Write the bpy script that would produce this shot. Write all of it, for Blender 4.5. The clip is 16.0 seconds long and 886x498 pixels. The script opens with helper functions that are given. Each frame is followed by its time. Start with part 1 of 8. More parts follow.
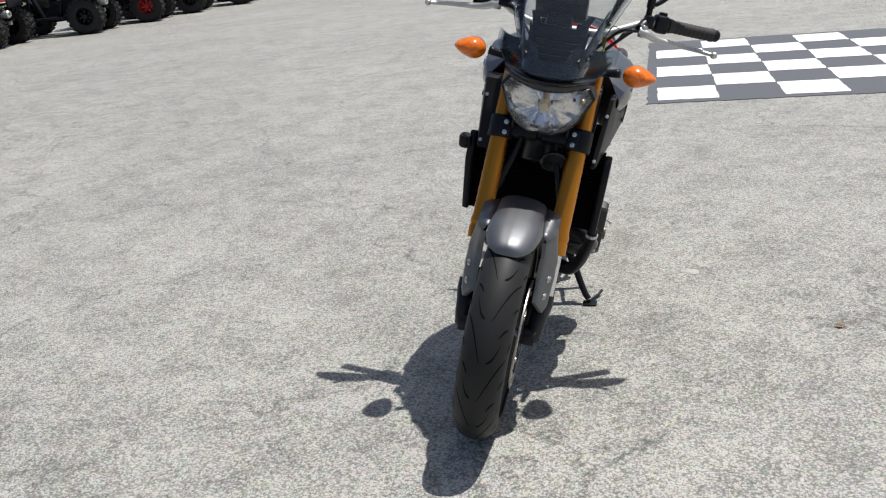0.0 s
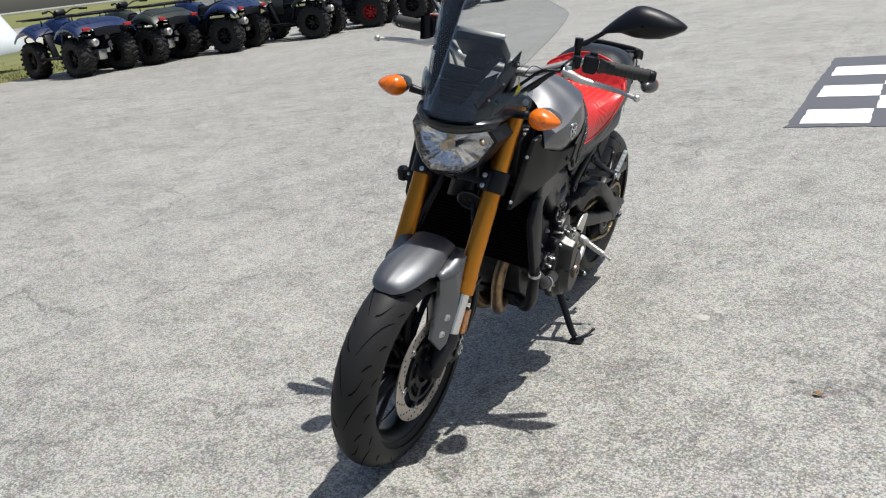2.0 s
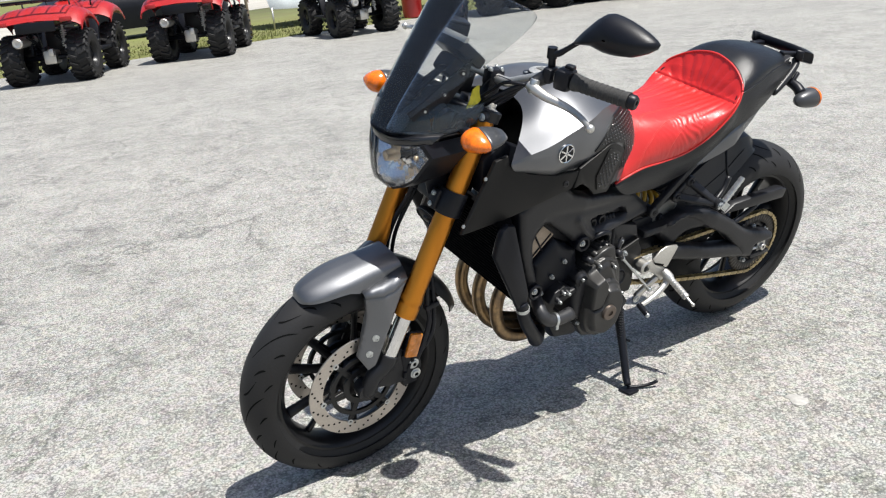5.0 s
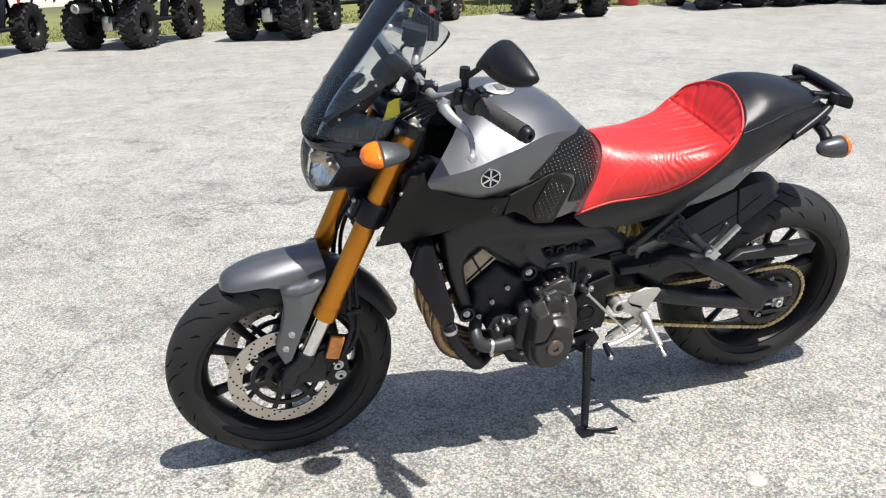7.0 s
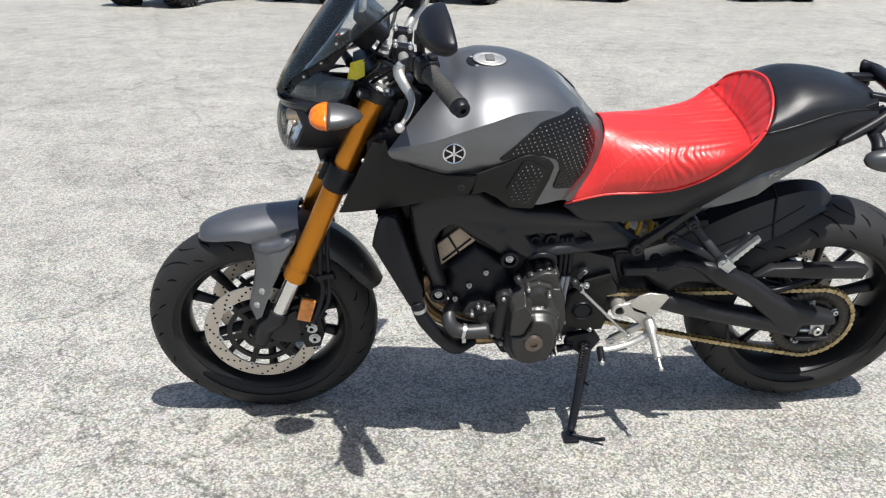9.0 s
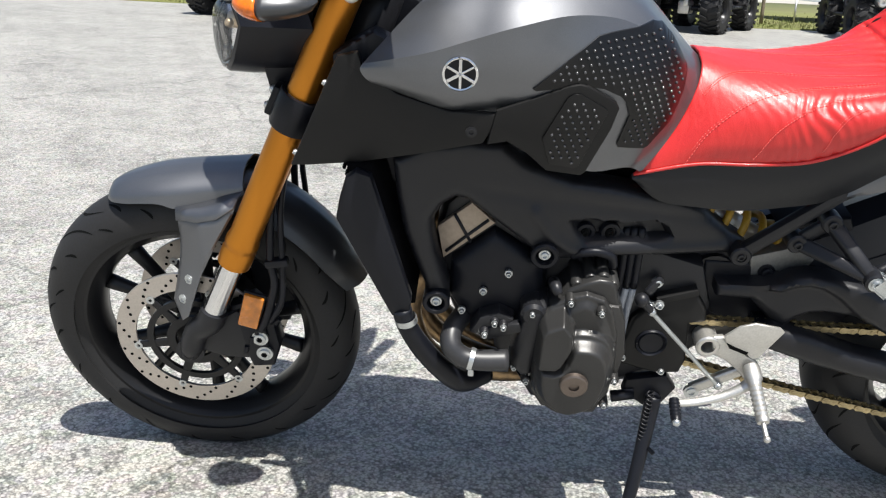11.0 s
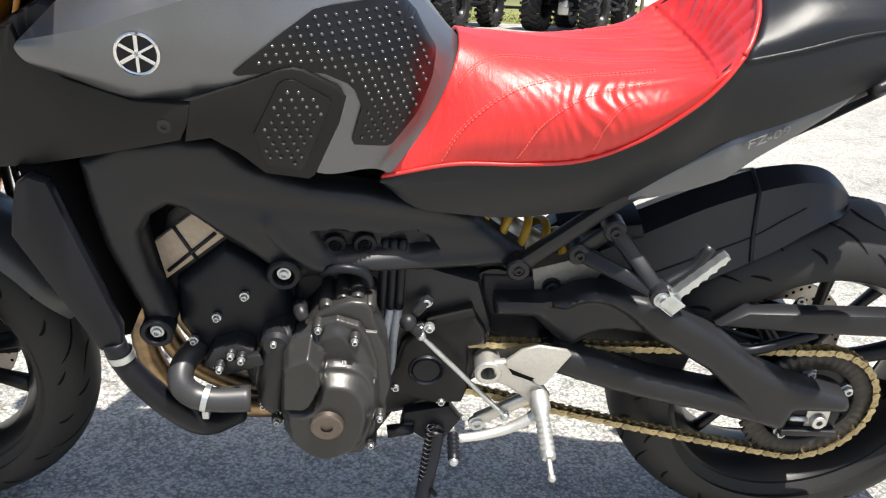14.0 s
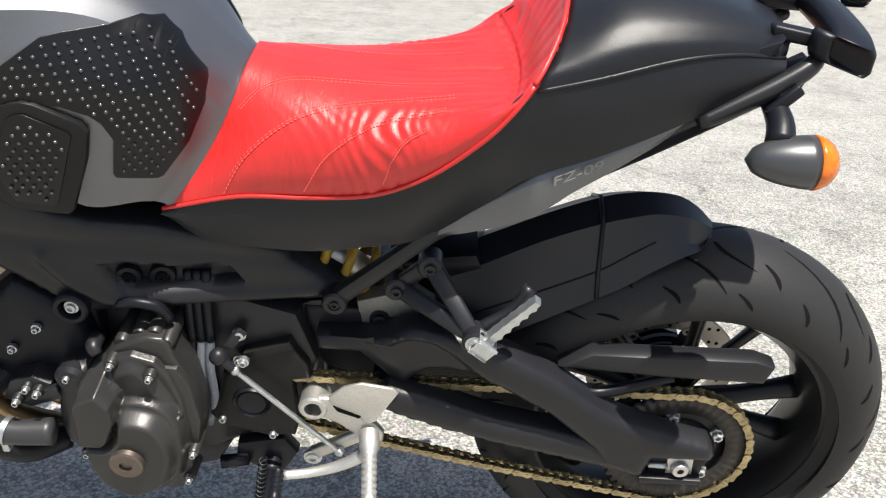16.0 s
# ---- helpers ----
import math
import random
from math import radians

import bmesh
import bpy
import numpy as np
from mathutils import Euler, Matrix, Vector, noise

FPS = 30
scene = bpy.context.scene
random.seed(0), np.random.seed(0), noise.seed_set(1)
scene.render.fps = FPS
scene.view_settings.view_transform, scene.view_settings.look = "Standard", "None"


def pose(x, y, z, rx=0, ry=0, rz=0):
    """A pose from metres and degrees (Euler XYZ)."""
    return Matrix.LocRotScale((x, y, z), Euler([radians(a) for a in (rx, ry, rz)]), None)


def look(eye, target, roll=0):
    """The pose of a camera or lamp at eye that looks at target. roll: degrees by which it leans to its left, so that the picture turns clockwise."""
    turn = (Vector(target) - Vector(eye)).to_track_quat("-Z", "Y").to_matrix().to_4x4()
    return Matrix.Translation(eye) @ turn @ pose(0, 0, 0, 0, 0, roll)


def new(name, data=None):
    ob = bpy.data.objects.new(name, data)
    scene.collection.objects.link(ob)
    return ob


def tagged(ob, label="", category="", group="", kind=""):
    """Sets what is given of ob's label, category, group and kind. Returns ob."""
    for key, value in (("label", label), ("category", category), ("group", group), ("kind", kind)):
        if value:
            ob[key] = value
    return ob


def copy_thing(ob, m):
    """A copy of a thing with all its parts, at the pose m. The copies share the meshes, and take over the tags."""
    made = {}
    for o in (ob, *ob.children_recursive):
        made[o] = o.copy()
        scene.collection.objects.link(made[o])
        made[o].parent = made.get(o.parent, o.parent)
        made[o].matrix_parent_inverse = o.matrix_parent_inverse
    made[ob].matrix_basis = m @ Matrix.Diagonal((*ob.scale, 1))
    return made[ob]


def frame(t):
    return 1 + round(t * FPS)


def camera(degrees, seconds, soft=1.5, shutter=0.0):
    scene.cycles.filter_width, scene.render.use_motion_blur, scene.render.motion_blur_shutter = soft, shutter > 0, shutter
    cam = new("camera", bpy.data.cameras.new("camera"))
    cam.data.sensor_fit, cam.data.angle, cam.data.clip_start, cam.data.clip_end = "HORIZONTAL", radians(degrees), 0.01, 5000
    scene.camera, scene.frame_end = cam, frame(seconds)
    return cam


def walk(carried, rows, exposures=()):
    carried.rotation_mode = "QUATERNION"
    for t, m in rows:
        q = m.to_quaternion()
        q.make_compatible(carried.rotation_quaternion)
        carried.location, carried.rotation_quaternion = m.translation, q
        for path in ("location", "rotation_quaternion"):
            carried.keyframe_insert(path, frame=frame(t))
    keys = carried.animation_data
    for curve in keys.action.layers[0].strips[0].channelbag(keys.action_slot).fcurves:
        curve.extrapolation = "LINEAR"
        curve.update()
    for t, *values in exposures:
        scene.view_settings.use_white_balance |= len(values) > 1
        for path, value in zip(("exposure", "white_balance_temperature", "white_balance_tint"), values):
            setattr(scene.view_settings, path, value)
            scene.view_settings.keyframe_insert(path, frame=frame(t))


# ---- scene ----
from mathutils.bvhtree import BVHTree
from mathutils.geometry import delaunay_2d_cdt

cam = camera(53.5, 16.0, soft=1.2)
PATH = [
    (0, (0.5330, -2.1010, 1.3100), (0.0188, -0.2921, 0.6292), -5.71),
    (0.5, (0.7214, -2.0162, 1.3010), (0.1598, -0.2057, 0.6634), -6.30),
    (1, (0.9271, -1.9611, 1.3176), (0.2373, -0.1960, 0.6784), -7.68),
    (1.5, (1.1880, -1.9053, 1.3240), (0.3344, -0.2026, 0.7140), -5.70),
    (2, (1.3511, -1.7917, 1.3172), (0.3476, -0.1776, 0.6946), -6.88),
    (2.5, (1.4778, -1.6337, 1.3158), (0.4008, -0.0756, 0.6736), -6.01),
    (3, (1.6639, -1.4672, 1.3023), (0.3971, -0.0592, 0.6599), -5.16),
    (5.5, (2.0466, -0.6053, 1.3042), (0.3640, 0.2563, 0.6512), -5.60),
    (6, (2.0690, -0.4331, 1.3076), (0.3602, 0.3601, 0.6362), -4.26),
    (6.5, (2.1534, -0.2623, 1.3087), (0.3746, 0.3813, 0.6595), -3.81),
    (7, (2.2457, -0.1114, 1.3200), (0.4166, 0.3704, 0.6702), -2.51),
    (7.5, (2.2175, 0.0087, 1.3010), (0.3681, 0.4209, 0.6608), -3.24),
    (8, (2.1879, 0.1370, 1.2980), (0.3355, 0.5068, 0.6408), -0.88),
    (8.5, (2.2087, 0.2685, 1.2977), (0.3407, 0.4915, 0.6189), -1.99),
    (9, (2.2191, 0.4122, 1.2841), (0.3473, 0.4704, 0.5821), 0.12),
    (11.5, (1.4817, 0.5675, 0.9169), (-0.4156, 0.4478, 0.2957), 2.23),
    (12, (1.4517, 0.6008, 0.9082), (-0.4431, 0.4864, 0.2782), 1.99),
    (12.5, (1.4349, 0.6407, 0.9034), (-0.4573, 0.5828, 0.2582), 2.83),
    (13, (1.4165, 0.6880, 0.9090), (-0.4881, 0.6767, 0.2988), 2.43),
    (13.5, (1.4044, 0.7386, 0.9226), (-0.5036, 0.7973, 0.3257), 2.96),
    (14, (1.3844, 0.7757, 0.9280), (-0.5164, 0.8877, 0.3159), 3.36),
    (14.5, (1.3506, 0.8383, 0.9514), (-0.5362, 0.9955, 0.3068), 1.58),
    (15, (1.3191, 0.9511, 0.9470), (-0.5750, 1.0110, 0.3076), 0.08),
    (15.5, (1.2912, 1.0291, 0.9520), (-0.5897, 1.0746, 0.2735), -0.19),
    (16, (1.2661, 1.1166, 1.0103), (-0.6037, 1.0776, 0.3015), 2.90),
]
walk(cam, [(t, look(eye, target, roll)) for t, eye, target, roll in PATH],
     exposures=[(0.0, 0.17, 6450, 9), (1.5, 0.19, 6450, 9), (3.0, 0.34, 6400, 9), (5.5, 0.63, 6450, 9), (7.5, 0.74, 6500, 9), (8.2, 0.75, 6500, 9), (9.0, 0.61, 6450, 9), (11.5, 0.78, 6400, 9), (12.5, 0.95, 6350, 9), (13.5, 1.22, 6500, 9), (14.5, 0.98, 6800, 9), (16.0, 0.86, 6700, 9)])

# ---- daylight: high sun from the bike's left rear ----
SUN = Vector((0.325, 0.190, 1.0)).normalized()
world = bpy.data.worlds.new("sky")
scene.world = world
world.use_nodes = True
wn = world.node_tree.nodes
sky = wn.new("ShaderNodeTexSky")
sky.sky_type, sky.sun_disc = "NISHITA", False
sky.sun_elevation = math.asin(SUN.z)
sky.sun_rotation = math.atan2(SUN.x, SUN.y)
sky.dust_density = 2.5
wn["Background"].inputs["Strength"].default_value = 0.085
world.node_tree.links.new(sky.outputs[0], wn["Background"].inputs["Color"])
sun = new("sun", bpy.data.lights.new("sun", "SUN"))
sun.data.energy, sun.data.angle, sun.data.color = 4.9, radians(0.55), (1.0, 0.968, 0.915)
sun.matrix_world = look(SUN * 60, (0, 0, 0))


# ---- materials ----
def material(name, colour, rough=0.5, metal=0.0, vary=0.12, fine=180.0, coarse=9.0, bump=0.0, coat=0.0, spec=0.5, island=0.0, tint=None):
    """A surface with variation at two scales, a fine relief and uneven gloss."""
    m = bpy.data.materials.new(name)
    m.use_nodes = True
    n, l = m.node_tree.nodes, m.node_tree.links
    b = n["Principled BSDF"]
    co = n.new("ShaderNodeTexCoord")
    small, large = n.new("ShaderNodeTexNoise"), n.new("ShaderNodeTexNoise")
    for tex, scale in ((small, fine), (large, coarse)):
        tex.inputs["Scale"].default_value, tex.inputs["Detail"].default_value = scale, 4
        l.new(co.outputs["Object"], tex.inputs["Vector"])
    add = n.new("ShaderNodeMath")
    add.operation = "ADD"
    l.new(small.outputs["Fac"], add.inputs[0]), l.new(large.outputs["Fac"], add.inputs[1])
    ramp = n.new("ShaderNodeMapRange")
    ramp.inputs["From Min"].default_value, ramp.inputs["From Max"].default_value = 0.6, 1.4
    l.new(add.outputs[0], ramp.inputs["Value"])
    mix = n.new("ShaderNodeMix")
    mix.data_type = "RGBA"
    dark = tint or tuple(c * (1 - vary) for c in colour)
    mix.inputs[6].default_value = (*(max(0, c - vary * c) for c in dark), 1)
    mix.inputs[7].default_value = (*(min(1, c + vary * c) for c in colour), 1)
    l.new(ramp.outputs[0], mix.inputs[0])
    out = mix.outputs[2]
    if island:
        info, hue = n.new("ShaderNodeObjectInfo"), n.new("ShaderNodeHueSaturation")
        span = n.new("ShaderNodeMapRange")
        span.inputs["To Min"].default_value, span.inputs["To Max"].default_value = 1 - island, 1 + island
        l.new(info.outputs["Random"], span.inputs["Value"]), l.new(span.outputs[0], hue.inputs["Value"])
        l.new(out, hue.inputs["Color"])
        out = hue.outputs[0]
    l.new(out, b.inputs["Base Color"])
    gloss = n.new("ShaderNodeMapRange")
    gloss.inputs["To Min"].default_value, gloss.inputs["To Max"].default_value = max(0.02, rough - 0.06), min(1, rough + 0.08)
    l.new(large.outputs["Fac"], gloss.inputs["Value"]), l.new(gloss.outputs[0], b.inputs["Roughness"])
    b.inputs["Metallic"].default_value = metal
    b.inputs["Coat Weight"].default_value, b.inputs["Coat Roughness"].default_value = coat, 0.08
    b.inputs["Specular IOR Level"].default_value = spec
    if bump:
        relief = n.new("ShaderNodeBump")
        relief.inputs["Strength"].default_value, relief.inputs["Distance"].default_value = bump, 0.002
        l.new(small.outputs["Fac"], relief.inputs["Height"]), l.new(relief.outputs[0], b.inputs["Normal"])
    return m


def asphalt():
    """Sun-bleached asphalt: pale worn stones in a grey binder, stains, fine cracks."""
    m = bpy.data.materials.new("worn_asphalt")
    m.use_nodes = True
    n, l = m.node_tree.nodes, m.node_tree.links
    b = n["Principled BSDF"]
    co = n.new("ShaderNodeTexCoord")

    def noise_at(scale, detail=4, rough=0.6):
        tex = n.new("ShaderNodeTexNoise")
        tex.inputs["Scale"].default_value, tex.inputs["Detail"].default_value, tex.inputs["Roughness"].default_value = scale, detail, rough
        l.new(co.outputs["Object"], tex.inputs["Vector"])
        return tex

    def stretch(src, a, c, d, e):
        r = n.new("ShaderNodeMapRange")
        for key, v in (("From Min", a), ("From Max", c), ("To Min", d), ("To Max", e)):
            r.inputs[key].default_value = v
        l.new(src, r.inputs["Value"])
        return r.outputs[0]

    def times(a, c):
        k = n.new("ShaderNodeMath")
        k.operation = "MULTIPLY"
        l.new(a, k.inputs[0]), l.new(c, k.inputs[1])
        return k.outputs[0]

    stones = n.new("ShaderNodeTexVoronoi")
    stones.inputs["Scale"].default_value = 150
    l.new(co.outputs["Object"], stones.inputs["Vector"])
    grit = n.new("ShaderNodeTexVoronoi")
    grit.inputs["Scale"].default_value = 330
    l.new(co.outputs["Object"], grit.inputs["Vector"])
    tone = n.new("ShaderNodeSeparateColor")
    l.new(stones.outputs["Color"], tone.inputs[0])
    tone2 = n.new("ShaderNodeSeparateColor")
    l.new(grit.outputs["Color"], tone2.inputs[0])
    v = times(stretch(tone.outputs[0], 0, 1, 0.52, 1.42), stretch(tone2.outputs[0], 0, 1, 0.64, 1.30))
    gaps = stretch(stones.outputs["Distance"], 0.32, 0.75, 1.0, 0.52)
    v = times(v, gaps)
    stain, patch = noise_at(0.55, 6), noise_at(2.6, 5)
    v = times(v, stretch(stain.outputs["Fac"], 0.32, 0.66, 0.86, 1.10))
    v = times(v, stretch(patch.outputs["Fac"], 0.3, 0.7, 0.84, 1.12))
    v = times(v, stretch(noise_at(16, 6, 0.75).outputs["Fac"], 0.32, 0.68, 0.76, 1.20))
    v = times(v, stretch(noise_at(5.0, 7, 0.7).outputs["Fac"], 0.36, 0.52, 0.76, 1.04))
    # scattered pale stones and dark pits, some centimetres across
    chips = n.new("ShaderNodeTexVoronoi")
    chips.inputs["Scale"].default_value = 46
    l.new(co.outputs["Object"], chips.inputs["Vector"])
    pick = n.new("ShaderNodeSeparateColor")
    l.new(chips.outputs["Color"], pick.inputs[0])
    body = stretch(chips.outputs["Distance"], 0.16, 0.34, 1.0, 0.0)
    pale = times(body, stretch(pick.outputs[0], 0.80, 0.84, 0.0, 0.5))
    pit = times(body, stretch(pick.outputs[1], 0.80, 0.84, 0.0, 0.5))
    v = times(v, stretch(pale, 0, 1, 1.0, 2.0))
    v = times(v, stretch(pit, 0, 1, 1.0, 0.15))
    # a web of thin cracks, broken up
    warp = n.new("ShaderNodeVectorMath")
    warp.operation = "MULTIPLY_ADD"
    warp.inputs[1].default_value = (0.5, 0.5, 0.5)
    bend = noise_at(2.4, 4, 0.6)
    l.new(bend.outputs["Color"], warp.inputs[0]), l.new(co.outputs["Object"], warp.inputs[2])
    web = n.new("ShaderNodeTexVoronoi")
    web.feature = "DISTANCE_TO_EDGE"
    web.inputs["Scale"].default_value = 0.75
    l.new(warp.outputs[0], web.inputs["Vector"])
    crack = stretch(web.outputs["Distance"], 0.0, 0.009, 0.0, 1.0)
    where = stretch(noise_at(0.9, 5).outputs["Fac"], 0.44, 0.52, 1.0, 0.0)
    hole = n.new("ShaderNodeMath")
    hole.operation = "MAXIMUM"
    l.new(crack, hole.inputs[0]), l.new(where, hole.inputs[1])
    v = times(v, stretch(hole.outputs[0], 0, 1, 0.52, 1.0))
    # long worn streaks where traffic has dragged over the lot
    aim, drag, streak = n.new("ShaderNodeMapping"), n.new("ShaderNodeMapping"), n.new("ShaderNodeTexNoise")
    aim.inputs["Rotation"].default_value, drag.inputs["Scale"].default_value = (0, 0, radians(-62)), (0.45, 3.2, 1)
    streak.inputs["Scale"].default_value, streak.inputs["Detail"].default_value, streak.inputs["Distortion"].default_value = 1.0, 6, 0.6
    l.new(co.outputs["Object"], aim.inputs[0]), l.new(aim.outputs[0], drag.inputs[0]), l.new(drag.outputs[0], streak.inputs["Vector"])
    v = times(v, stretch(streak.outputs["Fac"], 0.30, 0.62, 0.93, 1.04))
    # short dark scuffs
    scuff = n.new("ShaderNodeTexNoise")
    scuff.inputs["Scale"].default_value, scuff.inputs["Detail"].default_value = 1.3, 3
    far = n.new("ShaderNodeMapping")
    far.inputs["Rotation"].default_value, far.inputs["Scale"].default_value = (0, 0, radians(35)), (0.9, 2.6, 1)
    l.new(co.outputs["Object"], far.inputs[0]), l.new(far.outputs[0], scuff.inputs["Vector"])
    v = times(v, stretch(scuff.outputs["Fac"], 0.64, 0.74, 1.0, 0.86))
    col = n.new("ShaderNodeMix")
    col.data_type = "RGBA"
    col.inputs[6].default_value, col.inputs[7].default_value = (0.0, 0.0, 0.0, 1), (0.402, 0.392, 0.358, 1)
    l.new(v, col.inputs[0])
    # stones differ a little in hue: bluish, greenish, tan
    hues = n.new("ShaderNodeMix")
    hues.data_type, hues.blend_type = "RGBA", "SOFT_LIGHT"
    hues.inputs[0].default_value = 0.06
    l.new(col.outputs[2], hues.inputs[6]), l.new(chips.outputs["Color"], hues.inputs[7])
    l.new(hues.outputs[2], b.inputs["Base Color"])
    b.inputs["Roughness"].default_value, b.inputs["Specular IOR Level"].default_value = 0.62, 0.7
    relief = n.new("ShaderNodeBump")
    relief.inputs["Strength"].default_value, relief.inputs["Distance"].default_value = 0.75, 0.004
    l.new(times(gaps, stretch(tone.outputs[1], 0, 1, 0.3, 1.0)), relief.inputs["Height"])
    l.new(relief.outputs[0], b.inputs["Normal"])
    return m


def ground_paint(name, colour):
    """Road paint that lets the stones' grain through and is worn off in spots."""
    m = material(name, colour, 0.75, 0, 0.07, 90, 14, bump=0.4)
    return m


ASPHALT = asphalt()
PAINT_WHITE = ground_paint("white_road_paint", (0.74, 0.74, 0.73))
PAINT_DARK = ground_paint("dark_grey_road_paint", (0.082, 0.086, 0.100))
GRASS = material("mown_grass", (0.115, 0.135, 0.038), 0.9, 0, 0.3, 60, 0.8, tint=(0.16, 0.14, 0.06))
CONCRETE = material("pale_concrete", (0.36, 0.345, 0.31), 0.9, 0, 0.14, 40, 0.6, bump=0.4)
SILVER = material("matte_grey_metallic_paint", (0.150, 0.154, 0.164), 0.48, 0.9, 0.10, 900, 6, coat=0.5)
# blue in the base of CHARCOAL and BLACK stands in for reflected sky
CHARCOAL = material("charcoal_painted_aluminium", (0.0122, 0.0125, 0.0150), 0.38, 0, 0.14, 700, 8, bump=0.05, spec=0.34)
BLACK = material("black_plastic", (0.0078, 0.0086, 0.0122), 0.38, 0, 0.2, 500, 7, bump=0.08, spec=0.23)
PANEL = material("satin_dark_grey_panel", (0.0100, 0.0098, 0.0098), 0.42, 0, 0.1, 600, 6, spec=0.22)
# base raised and blued to paint in the sky sheen on the hugger
SATIN = material("satin_black_plastic", (0.0100, 0.0115, 0.0165), 0.40, 0, 0.15, 500, 8, bump=0.05, spec=0.42)
ENGINE = material("black_engine_enamel", (0.0140, 0.0142, 0.0165), 0.38, 0, 0.2, 420, 11, bump=0.1, spec=0.36)
ENGINE_COVER = material("dark_grey_engine_cover", (0.047, 0.046, 0.045), 0.36, 0.5, 0.12, 500, 11, bump=0.06, spec=0.4)
RUBBER = material("tyre_rubber", (0.0170, 0.0172, 0.0185), 0.55, 0, 0.22, 240, 7, bump=0.12, tint=(0.021, 0.020, 0.019), spec=0.25)
# near-black colour stands in for the shade inside grooves, holes and sockets
RECESS_SHADE = material("recess_shade", (0.005, 0.005, 0.005), 0.9, 0, 0.2, spec=0.12)
GRIP = material("ribbed_grip_rubber", (0.035, 0.034, 0.033), 0.75, 0, 0.25, 300, 12, bump=0.2)
GOLD = material("gold_anodised_fork", (0.52, 0.200, 0.022), 0.32, 0.85, 0.06, 900, 5)
SHELL = material("dark_grey_indicator_shell", (0.060, 0.062, 0.066), 0.34, 0.45, 0.06, 900, 8, coat=0.2)
CHROME = material("chromed_steel", (0.72, 0.72, 0.72), 0.12, 1.0, 0.05, 400, 8)
STEEL = material("drilled_disc_steel", (0.50, 0.46, 0.42), 0.34, 0.9, 0.08, 300, 8)
ALUMINIUM = material("bare_cast_aluminium", (0.60, 0.585, 0.55), 0.42, 0.85, 0.1, 300, 12, bump=0.06)
ZINC = material("zinc_plated_bolt", (0.55, 0.57, 0.57), 0.35, 0.9, 0.12, 600, 60)
COWL = material("gloss_black_plastic", (0.010, 0.0105, 0.0125), 0.20, 0, 0.1, 500, 7, coat=0.3)
DULL_CAST = material("dull_grey_casting", (0.20, 0.20, 0.19), 0.5, 0.6, 0.15, 200, 14, bump=0.08)
WHEEL = material("black_wheel_enamel", (0.009, 0.009, 0.010), 0.32, 0, 0.15, 300, 8, spec=0.3)
CHAIN = material("gold_chain_plate", (0.43, 0.35, 0.20), 0.36, 0.9, 0.25, 300, 30, island=0.2)
CHAIN_DARK = material("oily_chain_roller", (0.05, 0.045, 0.04), 0.5, 0.6, 0.25, 300, 30)
SPRING = material("yellow_painted_spring", (0.46, 0.27, 0.025), 0.4, 0.1, 0.12, 200, 20)
HEADER = material("heat_tinted_exhaust_steel", (0.36, 0.24, 0.12), 0.36, 0.9, 0.3, 60, 14, tint=(0.17, 0.13, 0.10))
BEIGE = material("bare_cylinder_face", (0.36, 0.29, 0.22), 0.6, 0.3, 0.15, 120, 18)
VINYL = material("black_grained_vinyl", (0.0095, 0.0104, 0.0130), 0.31, 0, 0.14, 850, 9, bump=0.2, spec=0.30)
ORANGE = material("orange_indicator_lens", (0.74, 0.155, 0.006), 0.16, 0, 0.22, 160, 90, coat=0.25)
REFLECTOR = material("amber_reflector", (0.58, 0.19, 0.02), 0.25, 0, 0.25, 90, 30, coat=0.5)
YELLOW = material("yellow_tag", (0.62, 0.54, 0.035), 0.6, 0, 0.08)
WHITE = material("white_plastic", (0.60, 0.60, 0.585), 0.5, 0, 0.06)
RED_PLASTIC = material("red_plastic", (0.36, 0.014, 0.014), 0.35, 0, 0.12, 200, 6, coat=0.3)
BLUE_PLASTIC = material("blue_plastic", (0.008, 0.020, 0.075), 0.28, 0, 0.12, 200, 6, coat=0.4)
CREAM_PLASTIC = material("cream_plastic", (0.42, 0.385, 0.31), 0.35, 0, 0.1, 200, 6, coat=0.3)
GREEN_PLASTIC = material("dark_green_plastic", (0.022, 0.028, 0.022), 0.35, 0, 0.12, 200, 6, coat=0.2)
SILVER_PLASTIC = material("pale_grey_plastic", (0.38, 0.39, 0.40), 0.35, 0.2, 0.08, 200, 6, coat=0.2)
REFLECT = material("lamp_reflector", (0.92, 0.91, 0.90), 0.19, 1.0, 0.05, 40, 30)


def tinted(name, colour, see, tint):
    """Thin tinted plastic sheet: partly see-through, with a glossy face."""
    m = bpy.data.materials.new(name)
    m.use_nodes = True
    n, l = m.node_tree.nodes, m.node_tree.links
    b, clear, both = n["Principled BSDF"], n.new("ShaderNodeBsdfTransparent"), n.new("ShaderNodeMixShader")
    b.inputs["Base Color"].default_value, b.inputs["Roughness"].default_value = (*colour, 1), 0.08
    clear.inputs[0].default_value, both.inputs[0].default_value = (*tint, 1), 1 - see
    l.new(clear.outputs[0], both.inputs[1]), l.new(b.outputs[0], both.inputs[2])
    gloss, facing, sheen = n.new("ShaderNodeBsdfGlossy"), n.new("ShaderNodeFresnel"), n.new("ShaderNodeMixShader")
    gloss.inputs["Roughness"].default_value, facing.inputs["IOR"].default_value = 0.05, 1.34
    l.new(facing.outputs[0], sheen.inputs[0]), l.new(both.outputs[0], sheen.inputs[1]), l.new(gloss.outputs[0], sheen.inputs[2])
    l.new(sheen.outputs[0], n["Material Output"].inputs[0])
    return m


